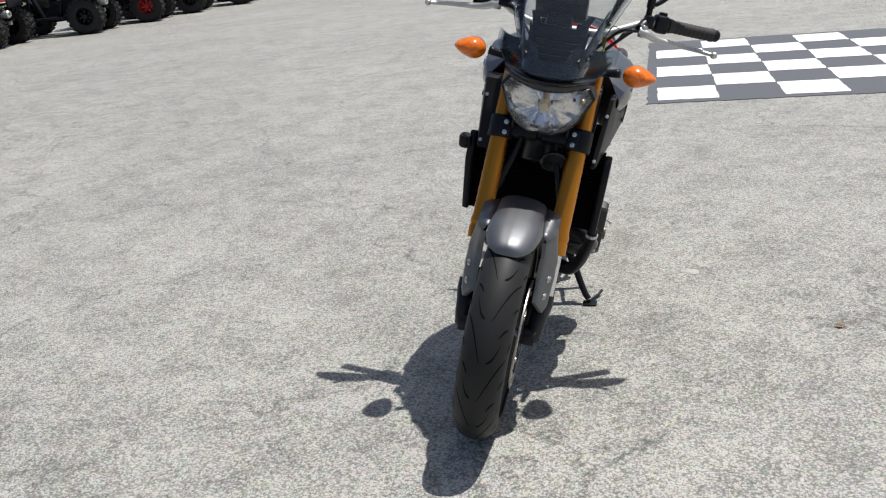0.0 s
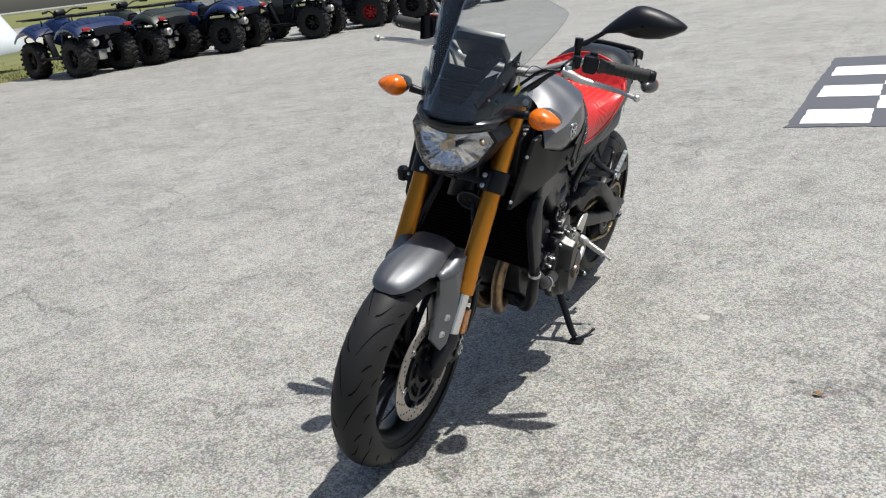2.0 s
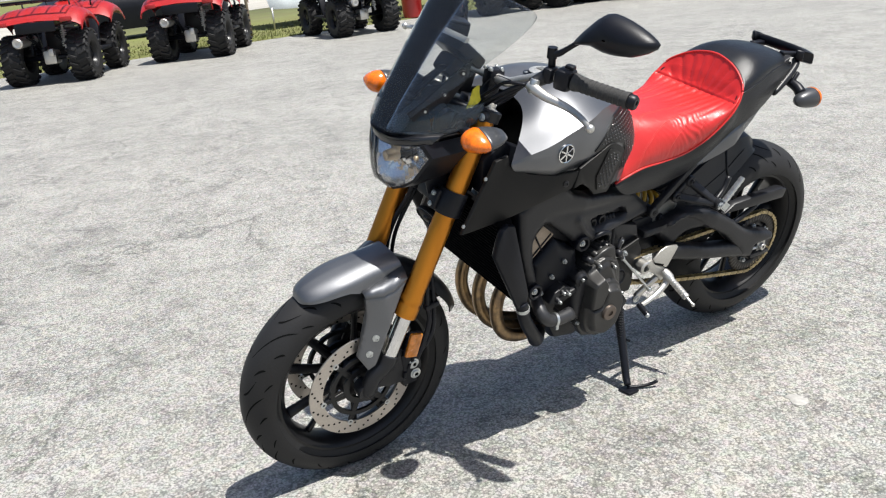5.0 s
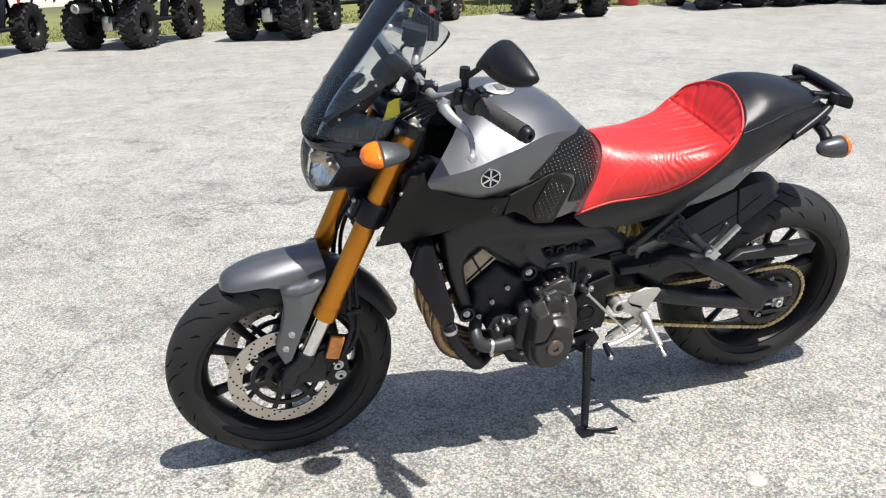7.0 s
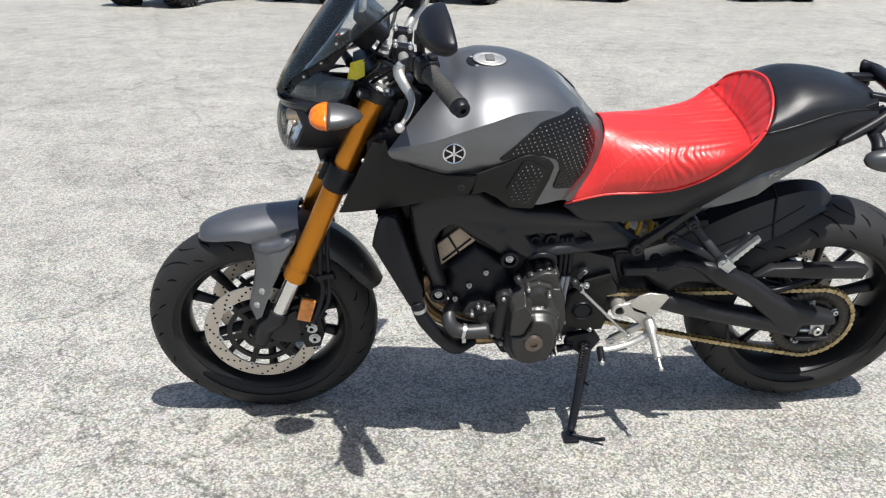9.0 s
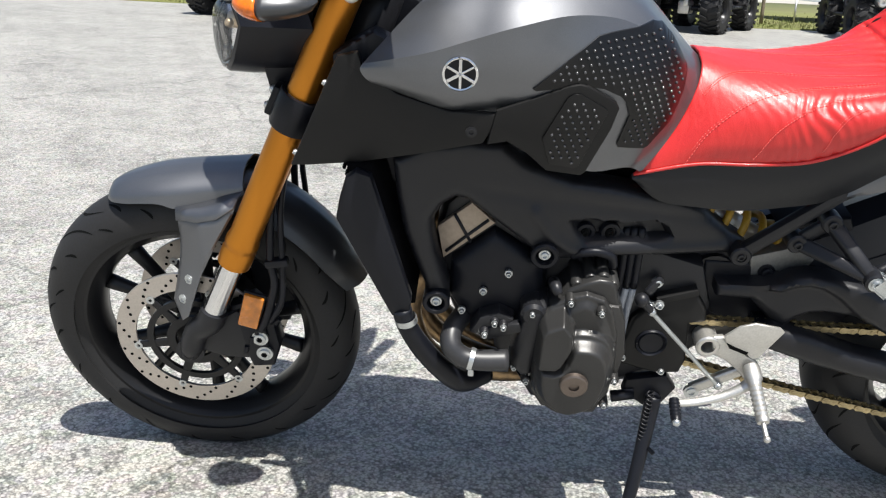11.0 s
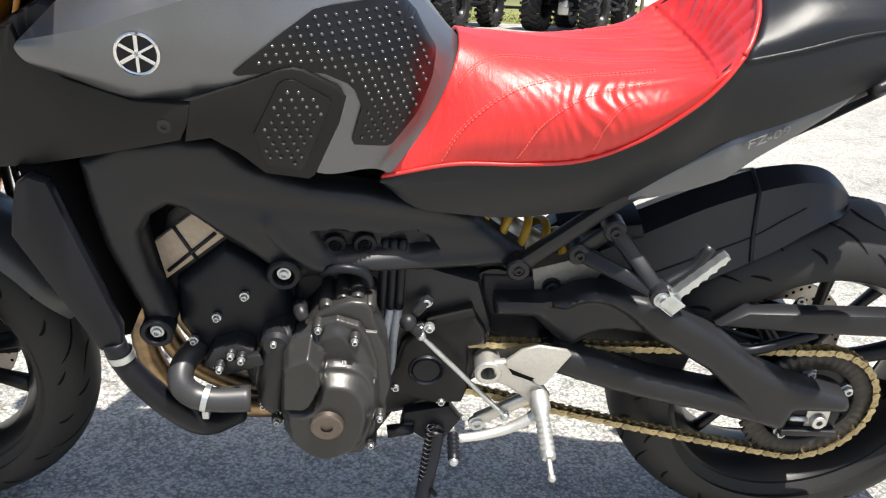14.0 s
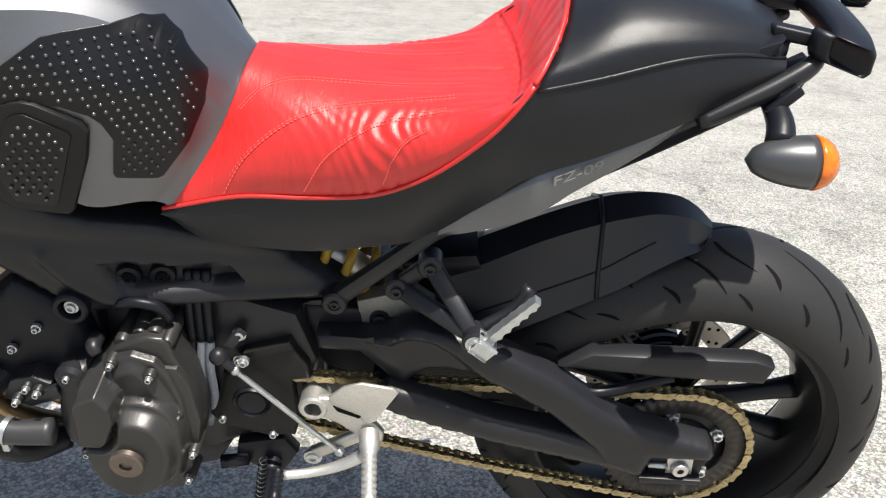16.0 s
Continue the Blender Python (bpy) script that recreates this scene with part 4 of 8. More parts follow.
for s in (-1, 1):
    x = s * 0.107
    bm = fresh()
    a = Vector((0, 0.447, 1.0)).normalized()
    o = Vector((x, fork_at(0.497), 0.497))
    span = (0.998 - 0.497) / a.z
    lathe(bm, [(0.021, 0), (0.0285, 0.002), (0.0290, 0.030), (0.0275, 0.034), (0.0275, 0.040), (0.0290, 0.044), (0.0290, 0.052), (0.0262, 0.064), (0.0262, span * 0.55), (0.0262, span - 0.005), (0.022, span)], o, a, 36)
    leg = part("fork_leg", bm, GOLD, BIKE, "gold anodised upside-down fork leg")
    bm = fresh()
    lathe(bm, [(0.0205, -0.125), (0.0205, 0.01)], o, a, 28)
    part("stanchion", bm, CHROME, leg, "chromed fork tube")
    bm = fresh()
    lathe(bm, [(0.020, -0.004), (0.024, -0.004), (0.024, 0.002), (0.016, 0.006), (0.016, 0.016), (0.009, 0.018), (0.009, 0.026), (0, 0.026)], o + a * span, a, 24)
    part("fork_cap", bm, ALUMINIUM, leg, "silver fork cap")
    bm = fresh()
    low = o + a * -0.11
    tube(bm, [low, low + a * -0.03, (x * 0.955, 0.024, 0.345), (x * 0.92, 0.008, FRONT[1] + 0.01), (x * 0.92, 0.002, FRONT[1] - 0.012)], [0.0245, 0.0245, 0.0225, 0.0215, 0.015], 18, 5)
    lathe(bm, [(0, -0.028), (0.024, -0.028), (0.026, -0.02), (0.026, 0.012), (0, 0.012)], (x * 0.86, *FRONT), (s, 0, 0), 24)
    plate(bm, [(0.02, 0.30), (0.05, 0.36), (0.10, 0.39), (0.135, 0.36), (0.145, 0.31), (0.13, 0.285), (0.07, 0.285)], x - s * 0.022, x - s * 0.006, 0.004)
    part("axle_lug", bm, CHARCOAL, leg, "dark cast fork bottom")
    bm = fresh()
    bolt(bm, (x * 0.86 + s * 0.012, *FRONT), (s, 0, 0), 0.011, 0.012)
    part("axle_nut", bm, CHARCOAL, leg)
    # caliper with two round bolt heads
    bm = fresh()
    plate(bm, [(0.085, 0.395), (0.125, 0.41), (0.160, 0.375), (0.170, 0.31), (0.155, 0.262), (0.115, 0.258), (0.105, 0.29), (0.09, 0.335)], s * 0.048, s * 0.094, 0.008)
    plate(bm, [(0.10, 0.372), (0.13, 0.385), (0.150, 0.350), (0.15, 0.30), (0.135, 0.275), (0.112, 0.29)], s * 0.092, s * 0.104, 0.004)
    for k in range(3):
        plate(bm, [(0.104 + 0.012 * k, 0.300 + 0.022 * k), (0.112 + 0.012 * k, 0.300 + 0.022 * k), (0.116 + 0.012 * k, 0.316 + 0.022 * k), (0.108 + 0.012 * k, 0.316 + 0.022 * k)], s * 0.100, s * 0.108, 0.002)
    lathe(bm, [(0, 0.012), (0.004, 0.012), (0.005, 0.0), (0.007, -0.002), (0.007, -0.012), (0, -0.012)], (s * 0.098, 0.170, 0.372), (s * 0.4, 0.6, 0.7), 12)
    cal = part("brake_caliper", bm, BLACK, BIKE, "black four-piston brake caliper")
    for y, z in ((0.137, 0.334), (0.143, 0.300)):
        bm = fresh()
        bolt(bm, (s * 0.103, y, z), (s, 0, 0), 0.0105, 0.006, 18)
        part("caliper_bolt", bm, ZINC, cal, "zinc-plated bolt head")
        # three dark bars paint the shaded star recess of the bolt head
        bm = fresh()
        for k in range(3):
            box(bm, pose(s * 0.1088, y, z) @ Matrix.Rotation(k * math.pi / 3, 4, "X"), (0.0012, 0.010, 0.0026), 0.0003, 1)
        part("star_socket_shade", bm, RECESS_SHADE, cal)
    bm = fresh()
    box(bm, pose(s * 0.114, 0.130, 0.402, -16), (0.010, 0.036, 0.068), 0.003)
    part("reflector", bm, REFLECTOR, leg, "amber side reflector")
    bm = fresh()
    box(bm, pose(s * 0.107, 0.130, 0.402, -16), (0.008, 0.040, 0.074), 0.002)
    part("reflector_holder", bm, BLACK, leg)
    # brake hose
    bm = fresh()
    tube(bm, [(s * 0.112, 0.143, 0.359), (s * 0.114, 0.159, 0.397), (s * 0.114, 0.176, 0.462), (s * 0.110, 0.172, 0.507), (s * 0.098, 0.176, 0.587), (s * 0.080, 0.188, 0.660), (s * 0.05, 0.225, 0.76), (s * 0.03, 0.25, 0.90)], 0.0068, 10, 5)
    part("brake_hose", bm, BLACK, BIKE, "black rubber brake hose")
    bm = fresh()
    tube(bm, [(s * 0.100, 0.150, 0.365), (s * 0.112, 0.167, 0.389), (s * 0.114, 0.187, 0.431), (s * 0.108, 0.192, 0.509), (s * 0.094, 0.192, 0.589), (s * 0.074, 0.202, 0.660), (s * 0.045, 0.235, 0.76)], 0.0055, 10, 5)
    part("sensor_cable", bm, BLACK, BIKE, "black sheathed sensor cable")
    bm = fresh()
    box(bm, pose(s * 0.110, 0.183, 0.505, 8), (0.018, 0.040, 0.014), 0.003)
    part("hose_clip", bm, BLACK, BIKE)

# axle through both legs
bm = fresh()
tube(bm, [(-0.1, *FRONT), (0.1, *FRONT)], 0.012, 12, smooth=False)
part("front_axle", bm, ZINC, BIKE)

# yokes
bm = fresh()
for s in (-1, 1):
    o = Vector((s * 0.107, fork_at(0.782), 0.782))
    lathe(bm, [(0.0265, -0.030), (0.0335, -0.030), (0.035, -0.026), (0.035, 0.026), (0.0335, 0.030), (0.0265, 0.030)], o, (0, 0.447, 1), 30)
    box(bm, pose(s * 0.05, 0.240, 0.786, -24.9), (0.09, 0.07, 0.05), 0.008)
    box(bm, pose(s * 0.092, fork_at(0.782) - 0.034, 0.794, -24.9), (0.03, 0.018, 0.05), 0.004)
box(bm, pose(0, 0.255, 0.785, -24.9), (0.10, 0.08, 0.05), 0.01)
yoke = part("lower_yoke", bm, BLACK, BIKE, "black lower fork clamp")
for s in (-1, 1):
    for dz in (-0.013, 0.013):
        bm = fresh()
        bolt(bm, (s * 0.092, fork_at(0.782) - 0.044 + dz * 0.4, 0.797 + dz), (0, -1, 0.35), 0.0046, 0.004)
        part("clamp_bolt", bm, ZINC, yoke)
bm = fresh()
for s in (-1, 1):
    lathe(bm, [(0.0265, -0.014), (0.034, -0.014), (0.035, 0.010), (0.0265, 0.014)], (s * 0.107, fork_at(0.988), 0.988), (0, 0.447, 1), 28)
plate_pts = [(-0.112, 0.292), (-0.06, 0.27), (0.06, 0.27), (0.112, 0.292), (0.134, 0.322), (0.09, 0.345), (0.05, 0.385), (-0.05, 0.385), (-0.09, 0.345), (-0.134, 0.322)]
rows = [[Vector((px, py, 0.985 - (py - 0.31) * 0.4 + dz)) for px, py in plate_pts] for dz in (-0.012, 0.010)]
bridge(bm, rows)
crown = part("upper_yoke", bm, CHARCOAL, BIKE, "dark upper fork clamp")
for s in (-1, 1):
    bm = fresh()
    lathe(bm, [(0.012, -0.010), (0.012, 0.006), (0.0095, 0.009), (0, 0.009)], (s * 0.138, 0.296, 0.996), (s * 0.4, -0.8, 0.25), 18)
    part("clamp_boss", bm, BLACK, crown)
    bm = fresh()
    bolt(bm, Vector((s * 0.138, 0.296, 0.996)) + Vector((s * 0.4, -0.8, 0.25)).normalized() * 0.008, (s * 0.4, -0.8, 0.25), 0.0062, 0.004)
    part("clamp_bolt", bm, ZINC, crown)
# horn between the fork legs
bm = fresh()
lathe(bm, [(0, -0.020), (0.020, -0.020), (0.033, -0.010), (0.036, 0.0), (0.033, 0.004), (0.030, 0.001), (0.012, 0.003), (0.010, 0.007), (0, 0.008)], (0.052, 0.205, 0.722), (0.15, -0.85, -0.5), 32)
horn = part("horn", bm, CHARCOAL, BIKE, "round dark horn below the headlamp")
bm = fresh()
ring(bm, (0.052, 0.205, 0.722), (0.15, -0.85, -0.5), 0.034, 0.0016, 32)
part("horn_rim", bm, DULL_CAST, horn)
bm = fresh()
tube(bm, [(0.052, 0.22, 0.735), (0.045, 0.245, 0.765), (0.03, 0.25, 0.79)], 0.008, 8, 4)
part("horn_bracket", bm, BLACK, horn)
bm = fresh()
tube(bm, [(0, 0.262, 0.70), (0, 0.372, 0.985)], [0.042, 0.038], 20, smooth=False)
part("steering_head", bm, CHARCOAL, BIKE)


# ---- front mudguard ----
def arc(a, r, x):
    """A point over the front wheel at a degrees from level ahead."""
    return (x, FRONT[0] - math.cos(radians(a)) * r, FRONT[1] + math.sin(radians(a)) * r)


def guard(a0, a1, steps, narrow0, narrow1, r0=0.345):
    ctrl = []
    for k in range(steps + 1):
        u = k / steps
        a = a0 + (a1 - a0) * u
        f = 1.0
        if u < 0.30:
            f = narrow0 + (1 - narrow0) * math.sin(u / 0.30 * math.pi / 2)
        if u > 0.7:
            f = min(f, narrow1 + (1 - narrow1) * math.sin((1 - u) / 0.3 * math.pi / 2))
        ctrl.append([arc(a, r0 + 0.004, 0), arc(a, r0, 0.030 * f), arc(a, r0 - 0.010, 0.056 * f), arc(a, r0 - 0.032, 0.074 * f)])
    return ctrl


GUARD = [
    [(0, -0.133, 0.566), (0.012, -0.1325, 0.566), (0.020, -0.131, 0.566), (0.026, -0.128, 0.566)],
    [(0, -0.127, 0.586), (0.020, -0.125, 0.582), (0.036, -0.120, 0.576), (0.044, -0.112, 0.571)],
    [(0, -0.108, 0.599), (0.026, -0.105, 0.595), (0.046, -0.096, 0.586), (0.056, -0.084, 0.576)],
    [(0, -0.070, 0.612), (0.030, -0.068, 0.608), (0.053, -0.060, 0.597), (0.063, -0.052, 0.582)],
    [(0, -0.030, 0.621), (0.032, -0.030, 0.617), (0.057, -0.026, 0.604), (0.066, -0.022, 0.584)],
    [(0, 0.015, 0.628), (0.032, 0.014, 0.624), (0.058, 0.012, 0.608), (0.068, 0.010, 0.578)],
    [(0, 0.060, 0.633), (0.032, 0.060, 0.629), (0.056, 0.060, 0.613), (0.063, 0.064, 0.588)],
    [(0, 0.090, 0.636), (0.032, 0.092, 0.632), (0.055, 0.094, 0.618), (0.062, 0.096, 0.598)],
    [(0, 0.118, 0.639), (0.032, 0.120, 0.635), (0.055, 0.123, 0.623), (0.062, 0.125, 0.606)],
]
bm = fresh()
surface(bm, [[(x * 1.07, y, z) for x, y, z in r] for r in GUARD], 4, 5)
fender = part("front_mudguard", thicken(bm, 0.0035), SILVER, BIKE, "matte grey front mudguard")
bm = fresh()
surface(bm, guard(108, 159, 8, 1.0, 0.55, 0.336), 3, 4)
part("mudguard_tail", thicken(bm, 0.0035), SHELL, fender, "dark grey rear mudguard section")
STAY = [(0.012, 0.562), (0.022, 0.567), (0.050, 0.570), (0.085, 0.578), (0.118, 0.600), (0.112, 0.585), (0.085, 0.540), (0.052, 0.476), (0.018, 0.386), (0.002, 0.370), (-0.016, 0.402), (-0.004, 0.446), (0.006, 0.490), (0.013, 0.530)]


def stay_face(y, z):
    """The stay leans in towards the guard at its top and wraps forward round the fork."""
    front = -0.016 + 0.22 * (z - 0.402) - 0.35 * max(0.0, z - 0.48) ** 1.2
    across = max(0.0, min(1.0, (y - front) / 0.055))
    return 0.078 + 0.06 * (0.567 - z) + (0.041 - 0.016 * max(0.0, min(1.0, (z - 0.46) / 0.12))) * across


for s in (-1, 1):
    part("mudguard_stay", pillow(STAY, stay_face, s, 0.003, 0.006, 0.010, 0.006), SILVER, fender, "matte grey mudguard side stay")
    # the facet between guard and stay, rising to the fork
    bm = fresh()
    inner = [(0.0720, 0.008, 0.579), (0.0705, 0.034, 0.583), (0.067, 0.064, 0.590), (0.066, 0.096, 0.602), (0.0665, 0.126, 0.612)]
    outer = [(stay_face(y, z) + 0.0025, y, z) for y, z in ((0.012, 0.563), (0.030, 0.568), (0.052, 0.571), (0.085, 0.579), (0.118, 0.601))]
    mids = [[(a[k] + b[k]) / 2 + (0.003 if k == 2 else 0) for k in range(3)] for a, b in zip(inner, outer)]
    bridge(bm, [[(s * x, y, z) for x, y, z in r] for r in (inner, mids, outer)], False, False)
    part("shoulder", thicken(bm, 0.004), SILVER, fender, sharp=0.9)
    for y, z in ((0.026, 0.458), (0.009, 0.414)):
        bm = fresh()
        bolt(bm, (s * (stay_face(y, z) + 0.002), y, z), (s, -0.5, 0), 0.0070, 0.003)
        part("stay_bolt", bm, ZINC, fender)

# ---- head lamp and cowl ----
bm = fresh()
face = [(-0.100, 0.942), (-0.117, 0.915), (-0.088, 0.857), (-0.060, 0.832), (-0.032, 0.819), (0.032, 0.819), (0.060, 0.832), (0.088, 0.857), (0.117, 0.915), (0.100, 0.942), (0.045, 0.930), (0, 0.926), (-0.045, 0.930)]
face = [(x + 0.004, z) for x, z in face]


def lamp_y(x, z):
    return 0.106 + 3.6 * x * x + 0.03 * (z - 0.815)


rings = []
for f, dy in ((1.04, 0.11), (1.08, 0.045), (1.06, 0.006), (1.0, 0.0)):
    rings.append([(x * f, lamp_y(x, z) + dy, 0.88 + (z - 0.88) * f) for x, z in face])
bridge(bm, rings, True, False)
bmesh.ops.contextual_create(bm, geom=[e for e in bm.edges if e.is_boundary and all(v.co.y > 0.205 for v in e.verts)])
lamp = part("headlamp", bm, BLACK, BIKE, "angular headlamp with clear lens and bright reflector")
bm = fresh()
rings = []
for f in (1.0, 0.96, 0.88, 0.76, 0.6, 0.42, 0.22, 0.04):
    ring_pts = [((x - 0.004) * f + 0.004, 0.878 + (z - 0.878) * f) for x, z in face]
    rings.append([(x, lamp_y(x, z) - 0.017 * math.sqrt(1 - f * f * 0.999), z) for x, z in ring_pts])
bridge(bm, rings, True, False)
ob = part("lens", bm, CLEAR, lamp, "clear headlamp lens", sharp=3)
ob.visible_shadow = False
bm = fresh()
rings = []
rnd = random.Random(4)
outline = []
flute = [rnd.uniform(-0.0018, 0.0018) for _ in range(4 * len(face))]
for (x0, z0), (x1, z1) in zip(face, face[1:] + face[:1]):
    outline += [(x0 + (x1 - x0) * i / 4, z0 + (z1 - z0) * i / 4) for i in range(4)]
for k in range(8):
    f = 0.985 - 0.118 * k
    rings.append([(x * f, lamp_y(x, z) + 0.006 + 0.0062 * k - 0.0003 * k * k + flute[i] + rnd.uniform(-0.0011, 0.0011), 0.882 + (z - 0.882) * f) for i, (x, z) in enumerate(outline)])
bridge(bm, rings, True, False)
part("reflector_bowl", bm, REFLECT, lamp, "bright faceted reflector", sharp=-1)
bm = fresh()
lathe(bm, [(0.0, -0.006), (0.012, -0.003), (0.014, 0.004), (0.016, 0.03), (0, 0.03)], (0.004, 0.118, 0.888), (0, 1, 0), 20)
part("bulb_cap", bm, AMBER_CAP, lamp, "amber-tinted bulb cap")
bm = fresh()
surface(bm, [[(0, 0.122, 0.936), (0.05, 0.128, 0.938), (0.095, 0.160, 0.948), (0.112, 0.190, 0.946)], [(0, 0.104, 0.942), (0.05, 0.111, 0.945), (0.095, 0.145, 0.955), (0.115, 0.192, 0.954)],
             [(0, 0.106, 0.953), (0.05, 0.113, 0.956), (0.095, 0.150, 0.960), (0.116, 0.208, 0.960)], [(0, 0.190, 0.950), (0.05, 0.194, 0.953), (0.095, 0.215, 0.958), (0.112, 0.255, 0.958)]], 4, 4)
for s in (-1, 1):
    knob = fresh()
    bmesh.ops.create_uvsphere(knob, u_segments=16, v_segments=10, radius=0.007, matrix=Matrix.Translation((0.004 + s * 0.094, lamp_y(0.094, 0.91) + 0.002, 0.912)))
    part("side_bulb", knob, AMBER_CAP, lamp, "amber position bulb")
cowl = part("headlamp_cowl", thicken(bm, 0.004), COWL, BIKE, "black headlamp visor and cowl")
bm = fresh()
surface(bm, [[(0, 0.120, 0.922), (0.045, 0.126, 0.926), (0.090, 0.150, 0.937), (0.112, 0.174, 0.944)], [(0, 0.107, 0.926), (0.045, 0.113, 0.931), (0.092, 0.141, 0.942), (0.117, 0.173, 0.947)],
             [(0, 0.103, 0.936), (0.045, 0.110, 0.941), (0.093, 0.140, 0.950), (0.119, 0.180, 0.955)], [(0, 0.106, 0.950), (0.045, 0.113, 0.953), (0.093, 0.146, 0.959), (0.121, 0.192, 0.964)],
             [(0, 0.116, 0.960), (0.045, 0.124, 0.962), (0.092, 0.159, 0.965), (0.121, 0.208, 0.968)]], 4, 5)
part("visor_lip", thicken(bm, 0.003), COWL, cowl, "deep gloss black visor above the lens")
for s in (-1, 1):
    bm = fresh()
    plate(bm, [(0.19, 0.955), (0.27, 0.955), (0.255, 0.88), (0.23, 0.80), (0.19, 0.80), (0.175, 0.87)], s * 0.070, s * 0.078, 0.003)
    part("lamp_bracket", bm, BLACK, cowl)

# ---- windscreen ----
bm = fresh()
lower = [[(0, 0.113, 0.962), (0.055, 0.122, 0.962), (0.09, 0.158, 0.962), (0.122, 0.206, 0.966), (0.158, 0.263, 0.994)], [(0, 0.132, 1.000), (0.055, 0.140, 1.000), (0.095, 0.178, 1.000), (0.130, 0.228, 1.000), (0.162, 0.273, 1.018)],
         [(0, 0.160, 1.034), (0.055, 0.168, 1.034), (0.095, 0.205, 1.032), (0.130, 0.250, 1.030), (0.160, 0.281, 1.039)]]
surface(bm, lower, 4, 4)
part("fly_screen", thicken(bm, 0.002), tinted("blue_grey_smoke", (0.16, 0.19, 0.22), 0.88, (0.86, 0.90, 0.92)), BIKE, "small smoked lower fly screen")
bm = fresh()
upper = [[(0, 0.098, 0.962), (0.034, 0.101, 0.963), (0.060, 0.112, 0.966), (0.072, 0.120, 0.971)], [(0, 0.120, 1.002), (0.038, 0.123, 1.003), (0.066, 0.134, 1.006), (0.082, 0.146, 1.010)], [(0, 0.165, 1.070), (0.05, 0.170, 1.070), (0.090, 0.192, 1.066), (0.115, 0.215, 1.062)],
         [(0, 0.225, 1.155), (0.06, 0.232, 1.153), (0.115, 0.262, 1.143), (0.150, 0.300, 1.130)], [(0, 0.272, 1.218), (0.07, 0.280, 1.216), (0.135, 0.322, 1.204), (0.178, 0.365, 1.188)],
         [(0, 0.308, 1.265), (0.07, 0.316, 1.262), (0.135, 0.352, 1.248), (0.186, 0.390, 1.222)], [(0, 0.312, 1.272), (0.07, 0.320, 1.269), (0.13, 0.353, 1.255), (0.172, 0.386, 1.236)]]
surface(bm, upper, 5, 5)
part("windscreen", thicken(bm, 0.003), SMOKE, BIKE, "lightly smoked tall windscreen")
for s in (-1, 1):
    bm = fresh()
    plate(bm, [(0.145, 1.01), (0.18, 1.035), (0.232, 1.085), (0.285, 1.130), (0.275, 1.085), (0.235, 1.030), (0.20, 0.995), (0.16, 0.99)], 0.100, 0.106, 0.002)
    for v in bm.verts:
        v.co.x = s * (v.co.x - 0.017 + 0.36 * (v.co.y - 0.2))
        v.co.y -= 0.010
    stay = part("screen_bracket", bm, BLACK, BIKE, "black windscreen bracket")
    for y, z, x in ((0.250, 1.101, 0.117), (0.214, 1.053, 0.099), (0.174, 1.015, 0.082)):
        bm = fresh()
        bolt(bm, (s * x, y, z), (s, -0.45, 0.1), 0.008, 0.007)
        part("bracket_bolt", bm, CHARCOAL, stay)
        bm = fresh()
        lathe(bm, [(0, 0.0095), (0.0028, 0.0095), (0.0032, 0.006)], (s * x, y, z), (s, -0.45, 0.1), 12)
        part("bolt_head", bm, ZINC, stay, "bright screw head")
bm = fresh()
def on_screen(x, z, back):
    """A point behind the windscreen."""
    return Vector((x, 0.118 + (z - 1.0) * 0.70 + 1.9 * x * x + back, z))


SLATE = material("slate_plastic_bracket", (0.008, 0.011, 0.020), 0.30, 0, 0.15, spec=0.18)
# solid inner cowl that closes the space behind the windscreen
inner_cowl = [[(0, 0.128, 0.955), (0.040, 0.134, 0.957), (0.075, 0.156, 0.962), (0.098, 0.190, 0.966)],
              [(0, 0.142, 1.000), (0.036, 0.147, 1.001), (0.066, 0.163, 1.004), (0.088, 0.192, 1.006)],
              [(0, 0.172, 1.040), (0.036, 0.176, 1.040), (0.064, 0.190, 1.042), (0.086, 0.216, 1.044)],
              [(0, 0.184, 1.056), (0.038, 0.188, 1.056), (0.068, 0.204, 1.062), (0.092, 0.234, 1.074)]]
surface(bm, [[(x * 0.88, y, z) for x, y, z in r] for r in inner_cowl], 3, 3)
part("inner_cowl", thicken(bm, 0.004), SLATE, BIKE, "dark moulded plate behind the windscreen")
bm = fresh()
outline = [(-0.078, 1.105), (-0.060, 1.050), (0.052, 1.048), (0.086, 1.112), (0.070, 1.112), (0.044, 1.078), (-0.046, 1.080), (-0.062, 1.108)]
bridge(bm, [[on_screen(x, z, d) for x, z in outline] for d in (0.014, 0.022)])
part("screen_bracket_plate", bm, SLATE, BIKE, "dark bracket plate behind the windscreen")
for k, (z, half) in enumerate(((1.038, 0.052), (1.022, 0.046), (1.006, 0.038))):
    bm = fresh()
    bridge(bm, [[on_screen(x, z + dz, d) for x, dz in ((-half, 0.006), (-half * 0.8, -0.007), (half * 0.8, -0.007), (half, 0.006))] for d in (0.012, 0.030 - 0.004 * k)])
    part("screen_step", bm, SLATE, BIKE)
